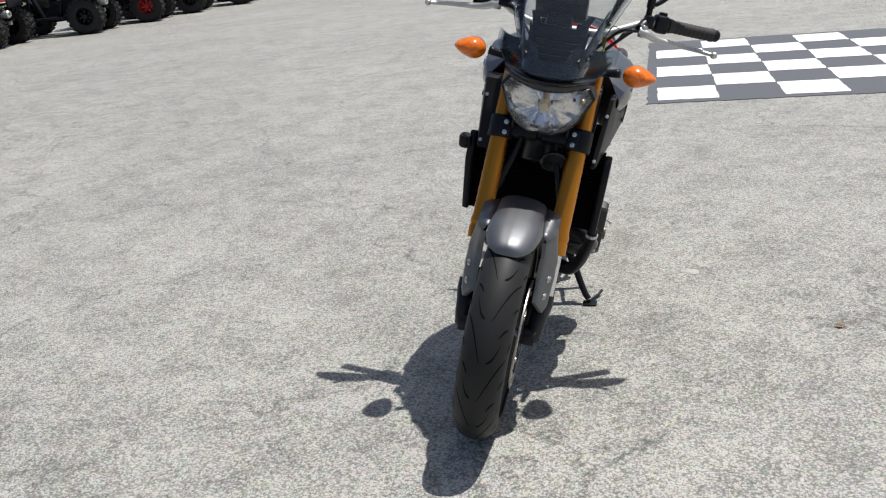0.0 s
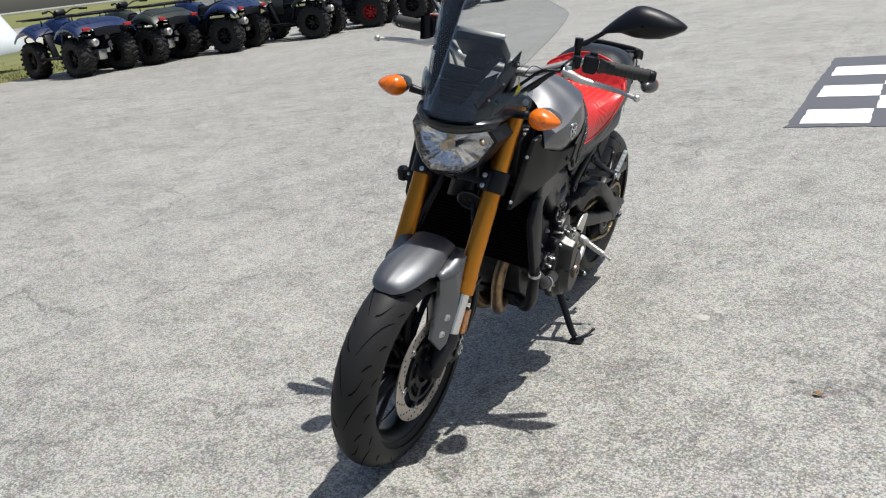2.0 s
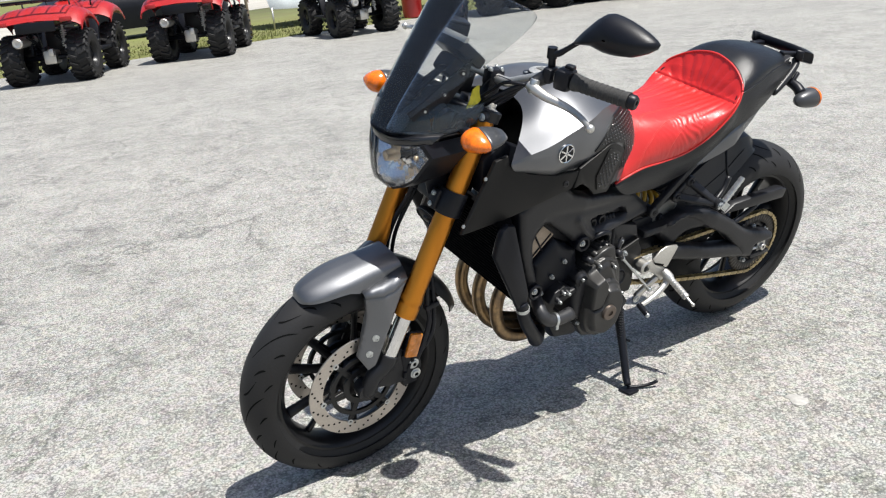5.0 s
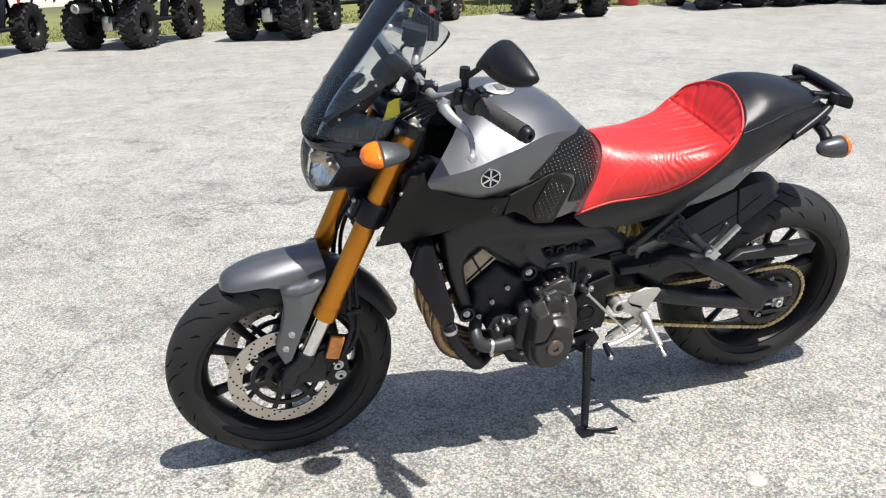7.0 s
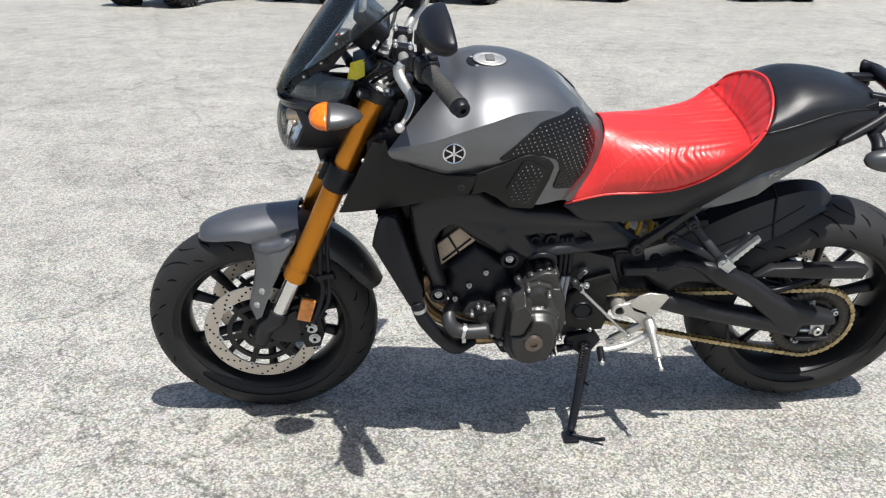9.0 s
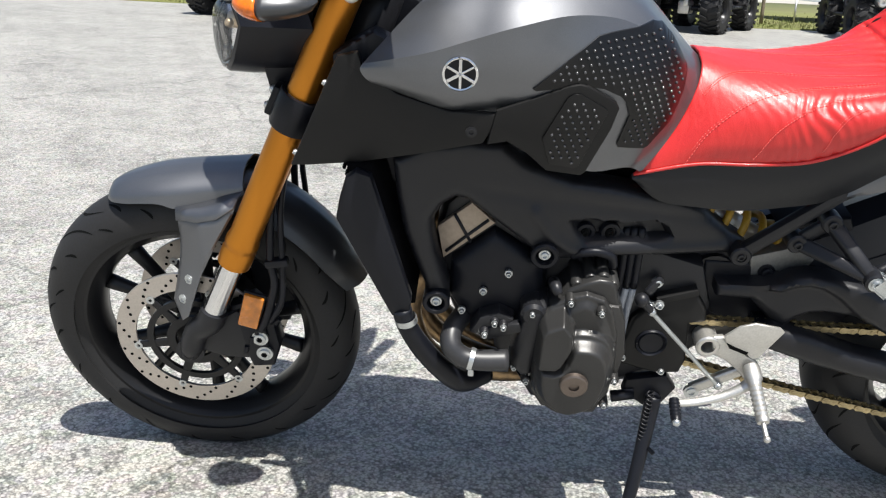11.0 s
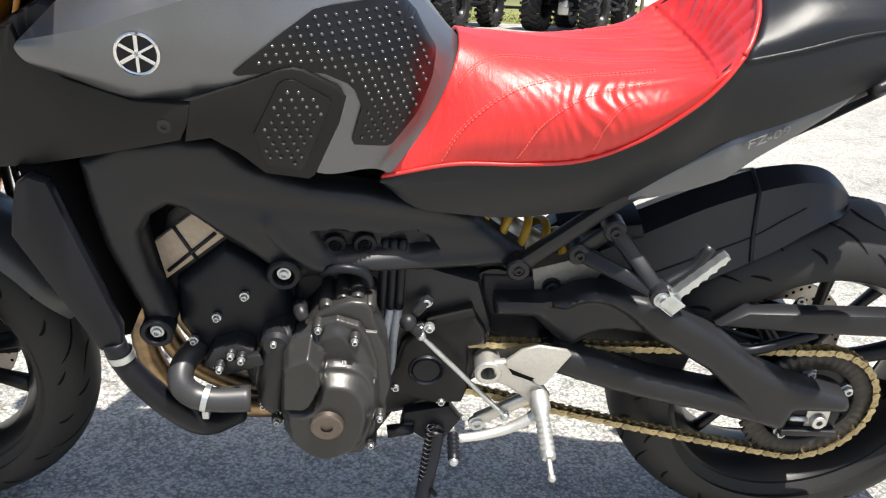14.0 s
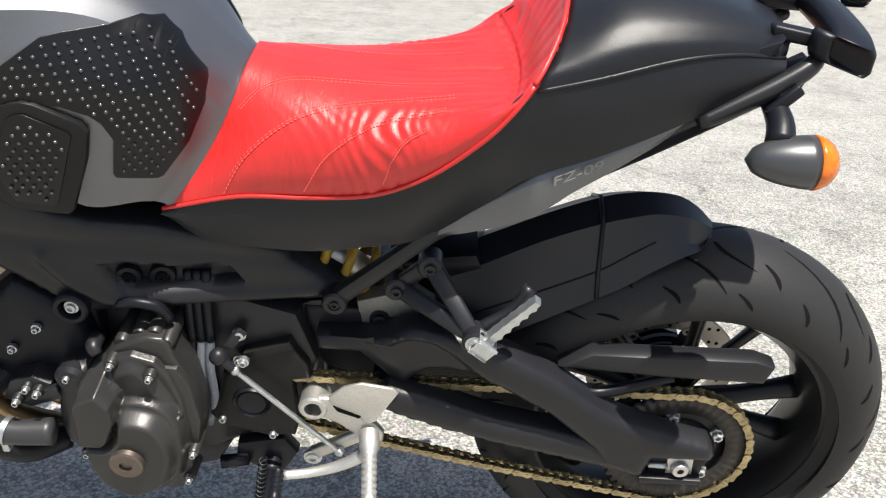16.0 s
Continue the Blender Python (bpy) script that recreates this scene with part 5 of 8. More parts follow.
# instrument
bm = fresh()
box(bm, pose(-0.012, 0.318, 1.112, -42), (0.140, 0.086, 0.030), 0.008)
meter = part("instrument", bm, BLACK, BIKE, "rectangular digital instrument in black housing")
bm = fresh()
box(bm, pose(-0.012, 0.326, 1.121, -42), (0.115, 0.062, 0.010), 0.003)
part("display", bm, material("dark_lcd_display", (0.03, 0.035, 0.04), 0.12, 0, 0.1), meter)
bm = fresh()
box(bm, pose(-0.012, 0.300, 1.148, -42), (0.136, 0.010, 0.018), 0.003)
part("housing_rim", bm, ALUMINIUM, meter, "silver housing rim")
bm = fresh()
box(bm, pose(-0.01, 0.300, 1.072, -40), (0.07, 0.05, 0.05), 0.012)
part("instrument_mount", bm, BLACK, meter)

# ---- indicators ----
for s in (-1, 1):
    bm = fresh()
    c = Vector((s * 0.217, 0.205, 0.983))
    rings = []
    for k in range(9):
        u = k / 8
        y = 0.022 + 0.072 * u
        f = math.sqrt(max(0.0, 1 - u ** 1.6)) * 0.98 + 0.02
        rings.append([c + Vector((s * (math.cos(t) * (0.050 if math.cos(t) > 0 else 0.034) * f), y, math.sin(t) * 0.028 * f * (1 - 0.34 * max(0, math.cos(t))))) for t in [i * math.tau / 20 for i in range(20)]])
    bridge(bm, rings)
    signal = part("indicator", bm, SHELL, BIKE, "teardrop front indicator with orange lens")
    bm = fresh()
    rings = []
    for k in range(9):
        u = 1 - k / 8
        f = math.sqrt(max(0.0, 1 - u ** 2)) * 0.99 + 0.01
        rings.append([c + Vector((s * (math.cos(t) * (0.051 if math.cos(t) > 0 else 0.035) * f), 0.022 - 0.040 * u, math.sin(t) * 0.029 * f * (1 - 0.34 * max(0, math.cos(t))))) for t in [i * math.tau / 20 for i in range(20)]])
    bridge(bm, rings)
    part("lens", bm, ORANGE, signal, "orange lens")
    bm = fresh()
    tube(bm, [(s * 0.175, 0.235, 0.982), (s * 0.14, 0.245, 0.975), (s * 0.10, 0.262, 0.968)], [0.012, 0.010, 0.013], 10, 4)
    part("stem", bm, BLACK, signal)

# ---- handlebar, controls, mirrors ----
bm = fresh()
bar = [(s * x, y, z) for s, side in ((-1, 1), (1, -1)) for x, y, z in [(0.405, 0.484, 1.086), (0.26, 0.432, 1.098), (0.215, 0.418, 1.096), (0.150, 0.396, 1.070), (0.105, 0.386, 1.053), (0.05, 0.384, 1.050)][::side]]
bar = [(x, y + 0.034 * min(1, max(0, (-x - 0.05) / 0.16)), z) for x, y, z in bar]
tube(bm, bar, 0.0115, 16, 5)
handle = part("handlebar", bm, ALUMINIUM, BIKE, "silver tapered handlebar")
for s in (-1, 1):
    axis = Vector((s * 0.14, 0.052, -0.012)).normalized()
    o = Vector((s * 0.274, 0.436, 1.097))
    bm = fresh()
    prof = [(0.012, 0), (0.0195, 0), (0.020, 0.006)]
    for k in range(9):
        h = 0.012 + 0.0125 * k
        prof += [(0.0178, h), (0.0178, h + 0.004), (0.0166, h + 0.005), (0.0166, h + 0.0095)]
    prof += [(0.0185, 0.126), (0.0185, 0.134), (0.012, 0.134)]
    lathe(bm, prof, o, axis, 24)
    part("grip", bm, GRIP, handle, "worn black rubber grip")
    bm = fresh()
    lathe(bm, [(0, 0), (0.014, 0), (0.0165, 0.003), (0.0165, 0.014), (0.013, 0.019), (0.006, 0.019), (0.005, 0.012), (0, 0.012)], o + axis * 0.133, axis, 20)
    part("bar_end", bm, BLACK, handle)
    bm = fresh()
    q = axis.to_track_quat("X", "Z").to_matrix().to_4x4()
    box(bm, Matrix.Translation(o - axis * 0.022) @ q, (0.040, 0.046, 0.048), 0.010)
    part("switch_housing", bm, BLACK, handle, "black switch housing")
    bm = fresh()
    box(bm, Matrix.Translation(o - axis * 0.020 + Vector((0, 0.010, 0.025))) @ q, (0.022, 0.018, 0.012), 0.004)
    part("switch_button", bm, RED_PLASTIC if s < 0 else BLACK, handle, "red kill switch" if s < 0 else "black rocker switch")
    bm = fresh()
    box(bm, Matrix.Translation(o - axis * 0.058 + Vector((0, -0.004, 0))) @ q, (0.024, 0.036, 0.036), 0.007)
    part("lever_clamp", bm, BLACK, handle)
    bm = fresh()
    p0 = Vector((s * 0.214, 0.374, 1.076))
    tube(bm, [(s * 0.200, 0.372, 1.080), (s * 0.222, 0.374, 1.074), (s * 0.247, 0.383, 1.064), (s * 0.280, 0.394, 1.058), (s * 0.314, 0.397, 1.055), (s * 0.364, 0.388, 1.052), (s * 0.402, 0.374, 1.049)],
         [0.012, 0.012, 0.0105, 0.0088, 0.0078, 0.0066, 0.0055], 12, 5, flat=0.75)
    bmesh.ops.create_uvsphere(bm, u_segments=14, v_segments=10, radius=0.0095, matrix=Matrix.Translation((s * 0.407, 0.373, 1.049)))
    part("lever", bm, ALUMINIUM, handle, "bare aluminium lever")
    bm = fresh()
    lathe(bm, [(0, 0.016), (0.009, 0.016), (0.011, 0.013), (0.011, -0.013), (0.009, -0.016), (0, -0.016)], p0 + Vector((s * -0.004, 0.002, 0.002)), (0.1 * s, 0.2, 1), 18)
    part("lever_pivot", bm, ZINC, handle)
    bm = fresh()
    tube(bm, [p0 + Vector((s * -0.012, 0.004, 0.006)), (s * 0.206, 0.395, 1.088), (s * 0.214, 0.408, 1.096)], [0.013, 0.015, 0.016], 14, 4)
    part("lever_perch", bm, CHARCOAL, handle, "dark cast lever perch")
    bm = fresh()
    tube(bm, [p0 - axis * 0.02, p0 - axis * 0.06 + Vector((0, -0.014, -0.004)), (s * 0.125, 0.325, 1.050), (s * 0.075, 0.28, 0.99), (s * 0.05, 0.24, 0.90)], 0.0042, 8, 6)
    part("control_cable", bm, BLACK, handle)
    # mirror
    stem = [(s * 0.216, 0.420, 1.100), (s * 0.217, 0.416, 1.150)]
    bm = fresh()
    tube(bm, stem, 0.0085, 12, smooth=False)
    lathe(bm, [(0, 0.012), (0.011, 0.012), (0.0115, -0.012), (0, -0.012)], stem[1], (0, 0, 1), 16)
    tube(bm, [(s * 0.217, 0.416, 1.150), (s * 0.234, 0.420, 1.152), (s * 0.262, 0.430, 1.174), (s * 0.296, 0.440, 1.202)], [0.008, 0.0075, 0.006, 0.007], 10, 4)
    mirror = part("mirror_arm", bm, BLACK, handle, "black mirror arm")
    rim = [(-0.108, -0.016), (-0.066, 0.018), (-0.022, 0.045), (0.014, 0.043), (0.060, 0.026), (0.101, 0.002), (0.103, -0.014), (0.046, -0.036), (-0.020, -0.034), (-0.060, -0.022), (-0.104, -0.024)]
    rim = [v for v in spline([(a, 0, b) for a, b in rim], 2, True)]
    rings = []
    for f, y in ((0.80, 0.002), (0.97, 0.0), (1.0, -0.006), (0.97, -0.016), (0.86, -0.030), (0.62, -0.042), (0.30, -0.048), (0.05, -0.049)):
        rings.append([Vector((s * p.x * f, y, p.z * f)) for p in rim])
    turn = Matrix.Translation((s * 0.370, 0.458, 1.220)) @ Matrix.Rotation(s * radians(8), 4, "Z") @ Matrix.Rotation(s * radians(-8), 4, "Y")
    bm = fresh()
    bridge(bm, [[turn @ p for p in r] for r in rings], True, False)
    part("mirror_shell", bm, BLACK, handle, "black angular mirror housing")
    bm = fresh()
    bm.faces.new([bm.verts.new(turn @ Vector((s * p.x * 0.84, 0.001, p.z * 0.84))) for p in rim])
    part("mirror_glass", bm, MIRROR, handle, "mirror glass")
    if s < 0:
        # the bar is turned a touch, so the far end sits further back
        for ob in handle.children:
            ob.data.transform(Matrix.Translation((0.012, 0.034, 0.004)))
for s in (-1, 1):
    bm = fresh()
    box(bm, pose(s * 0.050, 0.384, 1.050, -10), (0.034, 0.044, 0.042), 0.008)
    box(bm, pose(s * 0.050, 0.372, 1.012, -20), (0.030, 0.036, 0.06), 0.006)
    clamp = part("bar_clamp", bm, BLACK, handle, "black bar clamp")
    for dx in (-0.010, 0.010):
        for dy in (-0.016, 0.016):
            bm = fresh()
            bolt(bm, (s * 0.050 + dx, 0.384 + dy, 1.071 - 0.18 * dy), (0, 0.17, 1), 0.0042, 0.004)
            part("clamp_screw", bm, ZINC, clamp)
bm = fresh()
box(bm, pose(-0.150, 0.408, 1.112, -14, 0, -18), (0.052, 0.060, 0.034), 0.006)
box(bm, pose(-0.176, 0.405, 1.092, -14, 0, -18), (0.030, 0.030, 0.030), 0.005)
part("brake_reservoir", bm, BLACK, handle, "black rectangular brake fluid reservoir")
bm = fresh()
box(bm, pose(-0.150, 0.408, 1.131, -14, 0, -18), (0.056, 0.064, 0.008), 0.003)
part("reservoir_lid", bm, CHARCOAL, handle, "dark screwed reservoir lid")
for k in range(4):
    bm = fresh()
    tube(bm, [(0.20 - 0.012 * k, 0.400 - 0.006 * k, 1.085 - 0.006 * k), (0.165 - 0.01 * k, 0.345 + 0.008 * k, 1.062 - 0.012 * k), (0.115 - 0.012 * k, 0.300 + 0.012 * k, 1.015 - 0.012 * k), (0.07 - 0.01 * k, 0.275 + 0.014 * k, 0.955), (0.05, 0.27 + 0.01 * k, 0.90)], 0.0046 - 0.0004 * k, 8, 6)
    part("loom", bm, BLACK, handle, "black sheathed cable")
bm = fresh()
rnd = random.Random(3)
rows = [[Vector((0.116 + 0.007 * math.sin(3 * u + 2 * v), 0.262 + 0.040 * u * (1 - 0.30 * v) + 0.012 * v, 1.014 + 0.046 * v + 0.014 * u - 0.012 * u * v)) for u in (0, 0.33, 0.66, 1)] for v in (0, 0.5, 1)]
bridge(bm, rows, False, False)
part("tag", thicken(bm, 0.001), YELLOW, handle, "yellow paper tag tied to the controls")
bm = fresh()
tube(bm, [(0.118, 0.30, 1.06), (0.13, 0.33, 1.085), (0.15, 0.36, 1.075)], 0.0012, 6, 5)
part("tag_string", bm, BLACK, handle)

# ---- fuel tank ----
TANK_ROWS = [
    [(0, 0.466, 0.984), (0.074, 0.450, 0.975), (0.130, 0.412, 0.950), (0.178, 0.350, 0.890), (0.181, 0.347, 0.882), (0.179, 0.358, 0.866), (0.165, 0.385, 0.848)],
    [(0, 0.504, 1.004), (0.080, 0.490, 0.997), (0.145, 0.462, 0.968), (0.200, 0.436, 0.916), (0.204, 0.440, 0.890), (0.202, 0.450, 0.858), (0.180, 0.462, 0.824)],
    [(0, 0.535, 1.012), (0.080, 0.530, 1.006), (0.145, 0.515, 0.980), (0.202, 0.500, 0.938), (0.206, 0.502, 0.900), (0.200, 0.506, 0.858), (0.178, 0.514, 0.818)],
    [(0, 0.570, 1.016), (0.080, 0.570, 1.011), (0.142, 0.565, 0.990), (0.198, 0.562, 0.957), (0.206, 0.560, 0.905), (0.198, 0.560, 0.856), (0.176, 0.565, 0.815)],
    [(0, 0.640, 1.008), (0.070, 0.640, 1.004), (0.118, 0.640, 0.991), (0.166, 0.640, 0.965), (0.188, 0.640, 0.895), (0.182, 0.635, 0.830), (0.164, 0.630, 0.775)],
    [(0, 0.715, 0.980), (0.060, 0.715, 0.976), (0.097, 0.718, 0.965), (0.128, 0.720, 0.946), (0.168, 0.717, 0.872), (0.162, 0.700, 0.795), (0.152, 0.675, 0.728)],
    [(0, 0.785, 0.922), (0.055, 0.785, 0.919), (0.086, 0.788, 0.911), (0.108, 0.790, 0.896), (0.134, 0.784, 0.836), (0.138, 0.760, 0.780), (0.137, 0.735, 0.728)],
    [(0, 0.846, 0.862), (0.042, 0.843, 0.856), (0.066, 0.838, 0.842), (0.084, 0.828, 0.826), (0.105, 0.804, 0.788), (0.118, 0.780, 0.756), (0.127, 0.752, 0.722)],
]
TANK_ROWS = [[(x * 1.045, y, z) for x, y, z in r] for r in TANK_ROWS]
TANK_ROWS.append([(x * f, y + d, z - d * 0.6) for (x, y, z), f, d in zip(TANK_ROWS[-1], (0.86, 0.86, 0.86, 0.86, 0.88, 0.93, 0.975), (0.03, 0.03, 0.03, 0.03, 0.026, 0.018, 0.012))])
bm = fresh()
surface(bm, [r[:4] for r in TANK_ROWS], 7, 7)
for side in (1, -1):
    surface(bm, [[(side * x, y, z) for x, y, z in r[3:]] for r in TANK_ROWS], 7, 7, False)
bm.normal_update()
TANK_SKIN = BVHTree.FromBMesh(bm)
tank = part("fuel_tank", thicken(bm, 0.006), SILVER, BIKE, "matte grey metallic fuel tank", sharp=0.5)


def tank_x(y, z, lift=0.0):
    hit = TANK_SKIN.ray_cast(Vector((0.5, y, z)), Vector((-1, 0, 0)))
    if hit[0] is None:
        near = TANK_SKIN.find_nearest(Vector((0.2, y, z)))
        return near[0] + (Vector((1, 0, 0))) * lift
    nrm = hit[1] if hit[1].x > 0 else -hit[1]
    return hit[0] + nrm * lift


def patch(poly, fit_to, thick, s=1):
    """A thin pad of an outline, laid on a curved skin."""
    bm = fresh()
    flat = [bm.verts.new((0, y, z)) for y, z in poly]
    bm.faces.new(flat)
    bmesh.ops.triangulate(bm, faces=bm.faces[:])
    for _ in range(9):
        longest = [e for e in bm.edges if e.calc_length() > 0.011]
        if not longest:
            break
        bmesh.ops.subdivide_edges(bm, edges=longest, cuts=1)
        bmesh.ops.triangulate(bm, faces=bm.faces[:])
    top = {}
    for v in bm.verts:
        top[v] = fit_to(v.co.y, v.co.z, thick)
    for v, p in top.items():
        v.co = Vector((p.x * s, p.y, p.z))
    bmesh.ops.recalc_face_normals(bm, faces=bm.faces[:])
    edge = bmesh.ops.extrude_face_region(bm, geom=bm.faces[:])
    for v in [g for g in edge["geom"] if isinstance(g, bmesh.types.BMVert)]:
        v.co.x -= s * (thick + 0.002)
    bmesh.ops.recalc_face_normals(bm, faces=bm.faces[:])
    return bm


PAD = [(0.586, 0.873), (0.602, 0.887), (0.634, 0.912), (0.671, 0.936), (0.689, 0.938), (0.753, 0.939), (0.77, 0.931), (0.788, 0.913), (0.813, 0.873), (0.814, 0.865), (0.811, 0.841), (0.794, 0.802), (0.764, 0.764), (0.758, 0.762), (0.718, 0.77), (0.716, 0.776), (0.727, 0.823), (0.726, 0.835), (0.72, 0.845), (0.71, 0.856), (0.685, 0.869), (0.648, 0.875), (0.614, 0.872), (0.591, 0.87)]
PAD_MAT = material("studded_rubber_pad", (0.0045, 0.0045, 0.0050), 0.30, 0, 0.15, 300, 10, bump=0.06, spec=0.3)


# glossy, with a base paler than the pad's to paint in sun glints
STUD = material("glossy_stud", (0.05, 0.05, 0.052), 0.16, 0, 0.1, spec=0.9)


def studs(poly, fit_to, lift, s, step, name, owner):
    bm = fresh()
    rnd = random.Random(8)
    row = 0
    z = min(p[1] for p in poly)
    while z < max(p[1] for p in poly):
        y = min(p[0] for p in poly) + (row % 2) * step / 2
        while y < max(p[0] for p in poly):
            yy, zz = y + 0.20 * (z - 0.8), z + 0.0
            if inside(poly, yy, zz) and all(inside(poly, yy + dy, zz + dz) for dy, dz in ((0.006, 0), (-0.006, 0), (0, 0.006), (0, -0.006))):
                p = fit_to(yy, zz, lift)
                bmesh.ops.create_icosphere(bm, subdivisions=2, radius=0.0023, matrix=Matrix.Translation((p.x * s, p.y, p.z)))
            y += step
        z += step * 0.78
        row += 1
    tagged(part(name, bm, STUD, owner), "small glossy rubber studs", kind="stuff")


for s in (-1, 1):
    pad = part("knee_pad", patch(PAD, tank_x, 0.003, s), PAD_MAT, BIKE, "black studded rubber knee pad")
    studs(PAD, tank_x, 0.0034, s, 0.0112, "studs", pad)
# filler cap
bm = fresh()
n0 = Vector((0, 0.06, 1)).normalized()
at = Vector((0, 0.578, 1.0080))
lathe(bm, [(0, 0.008), (0.030, 0.008), (0.039, 0.007), (0.040, 0.004), (0.049, 0.003), (0.0525, 0.0), (0.0525, -0.012), (0, -0.012)], at, n0, 40)
cap = part("filler_cap", bm, BLACK, BIKE, "aluminium fuel filler cap in dark bezel")
bm = fresh()
lathe(bm, [(0, 0.0105), (0.024, 0.0105), (0.026, 0.0095), (0.028, 0.0105), (0.035, 0.0100), (0.038, 0.0085), (0.038, 0.004)], at, n0, 40)
part("cap_plate", bm, ALUMINIUM, cap, "brushed aluminium lid")
bm = fresh()
box(bm, Matrix.Translation(at + n0 * 0.0115) @ pose(0, 0, 0, -3, 0, 90), (0.020, 0.040, 0.005), 0.002)
part("cap_flap", bm, DULL_CAST, cap, "grey key flap")
for k in range(5):
    a = k * math.tau / 5 + 0.5
    bm = fresh()
    bolt(bm, at + Vector((0.0445 * math.cos(a), 0.0445 * math.sin(a), 0.003 - 0.06 * 0.0445 * math.sin(a))), n0, 0.0035, 0.002)
    part("cap_screw", bm, ZINC, cap)
# badge: a plain ring with a three-armed shape
for s in (-1, 1):
    at = tank_x(0.487, 0.893, 0.002)
    nrm = TANK_SKIN.find_nearest(at)[1]
    nrm = nrm if nrm.x > 0 else -nrm
    at, nrm = Vector((at.x * s, at.y, at.z)), Vector((nrm.x * s, nrm.y, nrm.z))
    bm = fresh()
    lathe(bm, [(0.0212, -0.004), (0.0245, -0.004), (0.0245, 0.0015), (0.0230, 0.0026), (0.0212, 0.0015)], at, nrm, 36, True)
    q = nrm.to_track_quat("Z", "Y").to_matrix().to_4x4()
    badge = part("badge", bm, CHROME, BIKE, "round chromed emblem")
    for k in range(6):
        bm = fresh()
        box(bm, Matrix.Translation(at + nrm * 0.001) @ q @ Matrix.Rotation(k * math.tau / 6, 4, "Z") @ pose(0, 0.010, 0), (0.0024 if k % 2 else 0.0034, 0.021, 0.002), 0.0005, 1)
        part("badge_arm", bm, CHROME, badge)
    bm = fresh()
    lathe(bm, [(0, 0.0004), (0.0214, 0.0004), (0.0214, -0.004)], at, nrm, 30)
    part("badge_field", bm, BLACK, badge)

# ---- side covers below the tank ----
for s in (-1, 1):
    def warp(bm, base, slope, pivot, tilt=0.0, level=0.8):
        for v in bm.verts:
            v.co.x = s * (v.co.x + base + slope * (v.co.y - pivot) + tilt * (v.co.z - level))
        bmesh.ops.recalc_face_normals(bm, faces=bm.faces[:])
        return bm

    bm = fresh()
    plate(bm, [(0.312, 0.895), (0.343, 0.905), (0.350, 0.880), (0.398, 0.850), (0.472, 0.832), (0.545, 0.835), (0.522, 0.788), (0.420, 0.757), (0.341, 0.735), (0.262, 0.720), (0.232, 0.716)], 0.0 if s > 0 else -0.07, 0.014, 0.004)
    warp(bm, 0.152 if s > 0 else 0.156, 0.165, 0.25, 0.0)
    scoop = part("air_scoop", bm, PANEL, BIKE, "satin dark grey air scoop panel")
    for y, z, axis, r in ((0.2915, 0.852, (0.25 * s, -1, 0.3), 0.0034), (0.2395, 0.736, (0.25 * s, -1, 0.3), 0.0034), (0.505, 0.805, (s, 0, 0), 0.006)):
        front = y < 0.45
        bm = fresh()
        bolt(bm, (s * (0.166 + (0.0 if s > 0 else 0.004) + 0.165 * (y - 0.25) - (0.007 if front else 0)), y, z), axis, r, 0.003)
        part("panel_screw", bm, ZINC if front else CHARCOAL, scoop)
    bm = fresh()
    cover = [(0.538, 0.842), (0.594, 0.861), (0.637, 0.877), (0.651, 0.879), (0.663, 0.876), (0.704, 0.851), (0.71, 0.84), (0.702, 0.807), (0.673, 0.737), (0.666, 0.732), (0.615, 0.742), (0.586, 0.771), (0.556, 0.792), (0.527, 0.788)]
    plate(bm, cover, 0.0, 0.012, 0.004)
    warp(bm, 0.200, -0.16, 0.55, 0.10)
    side = part("side_cover", bm, PANEL, BIKE, "dark side cover with studded pad")
    bm = fresh()
    pad2 = [(0.605, 0.798), (0.635, 0.861), (0.643, 0.866), (0.653, 0.866), (0.691, 0.843), (0.694, 0.837), (0.661, 0.751), (0.655, 0.748), (0.618, 0.756)]
    plate(bm, pad2, 0.0, 0.003, 0.001)
    warp(bm, 0.2125, -0.16, 0.55, 0.10)
    part("knee_pad", bm, PAD_MAT, side, "small black studded pad")
    studs(pad2, lambda y, z, lift: Vector((0.2162 - 0.16 * (y - 0.55) + 0.10 * (z - 0.8), y, z)), 0, s, 0.0120, "studs", side)
    # inner fairing that closes the gap between tank and scoop
    bm = fresh()
    plate(bm, [(0.30, 0.885), (0.36, 0.92), (0.46, 0.87), (0.64, 0.86), (0.715, 0.79), (0.715, 0.735), (0.60, 0.745), (0.34, 0.75), (0.30, 0.80)], 0.10, 0.140, 0.006)
    warp(bm, 0, 0, 0.3)
    part("inner_panel", bm, BLACK, BIKE)

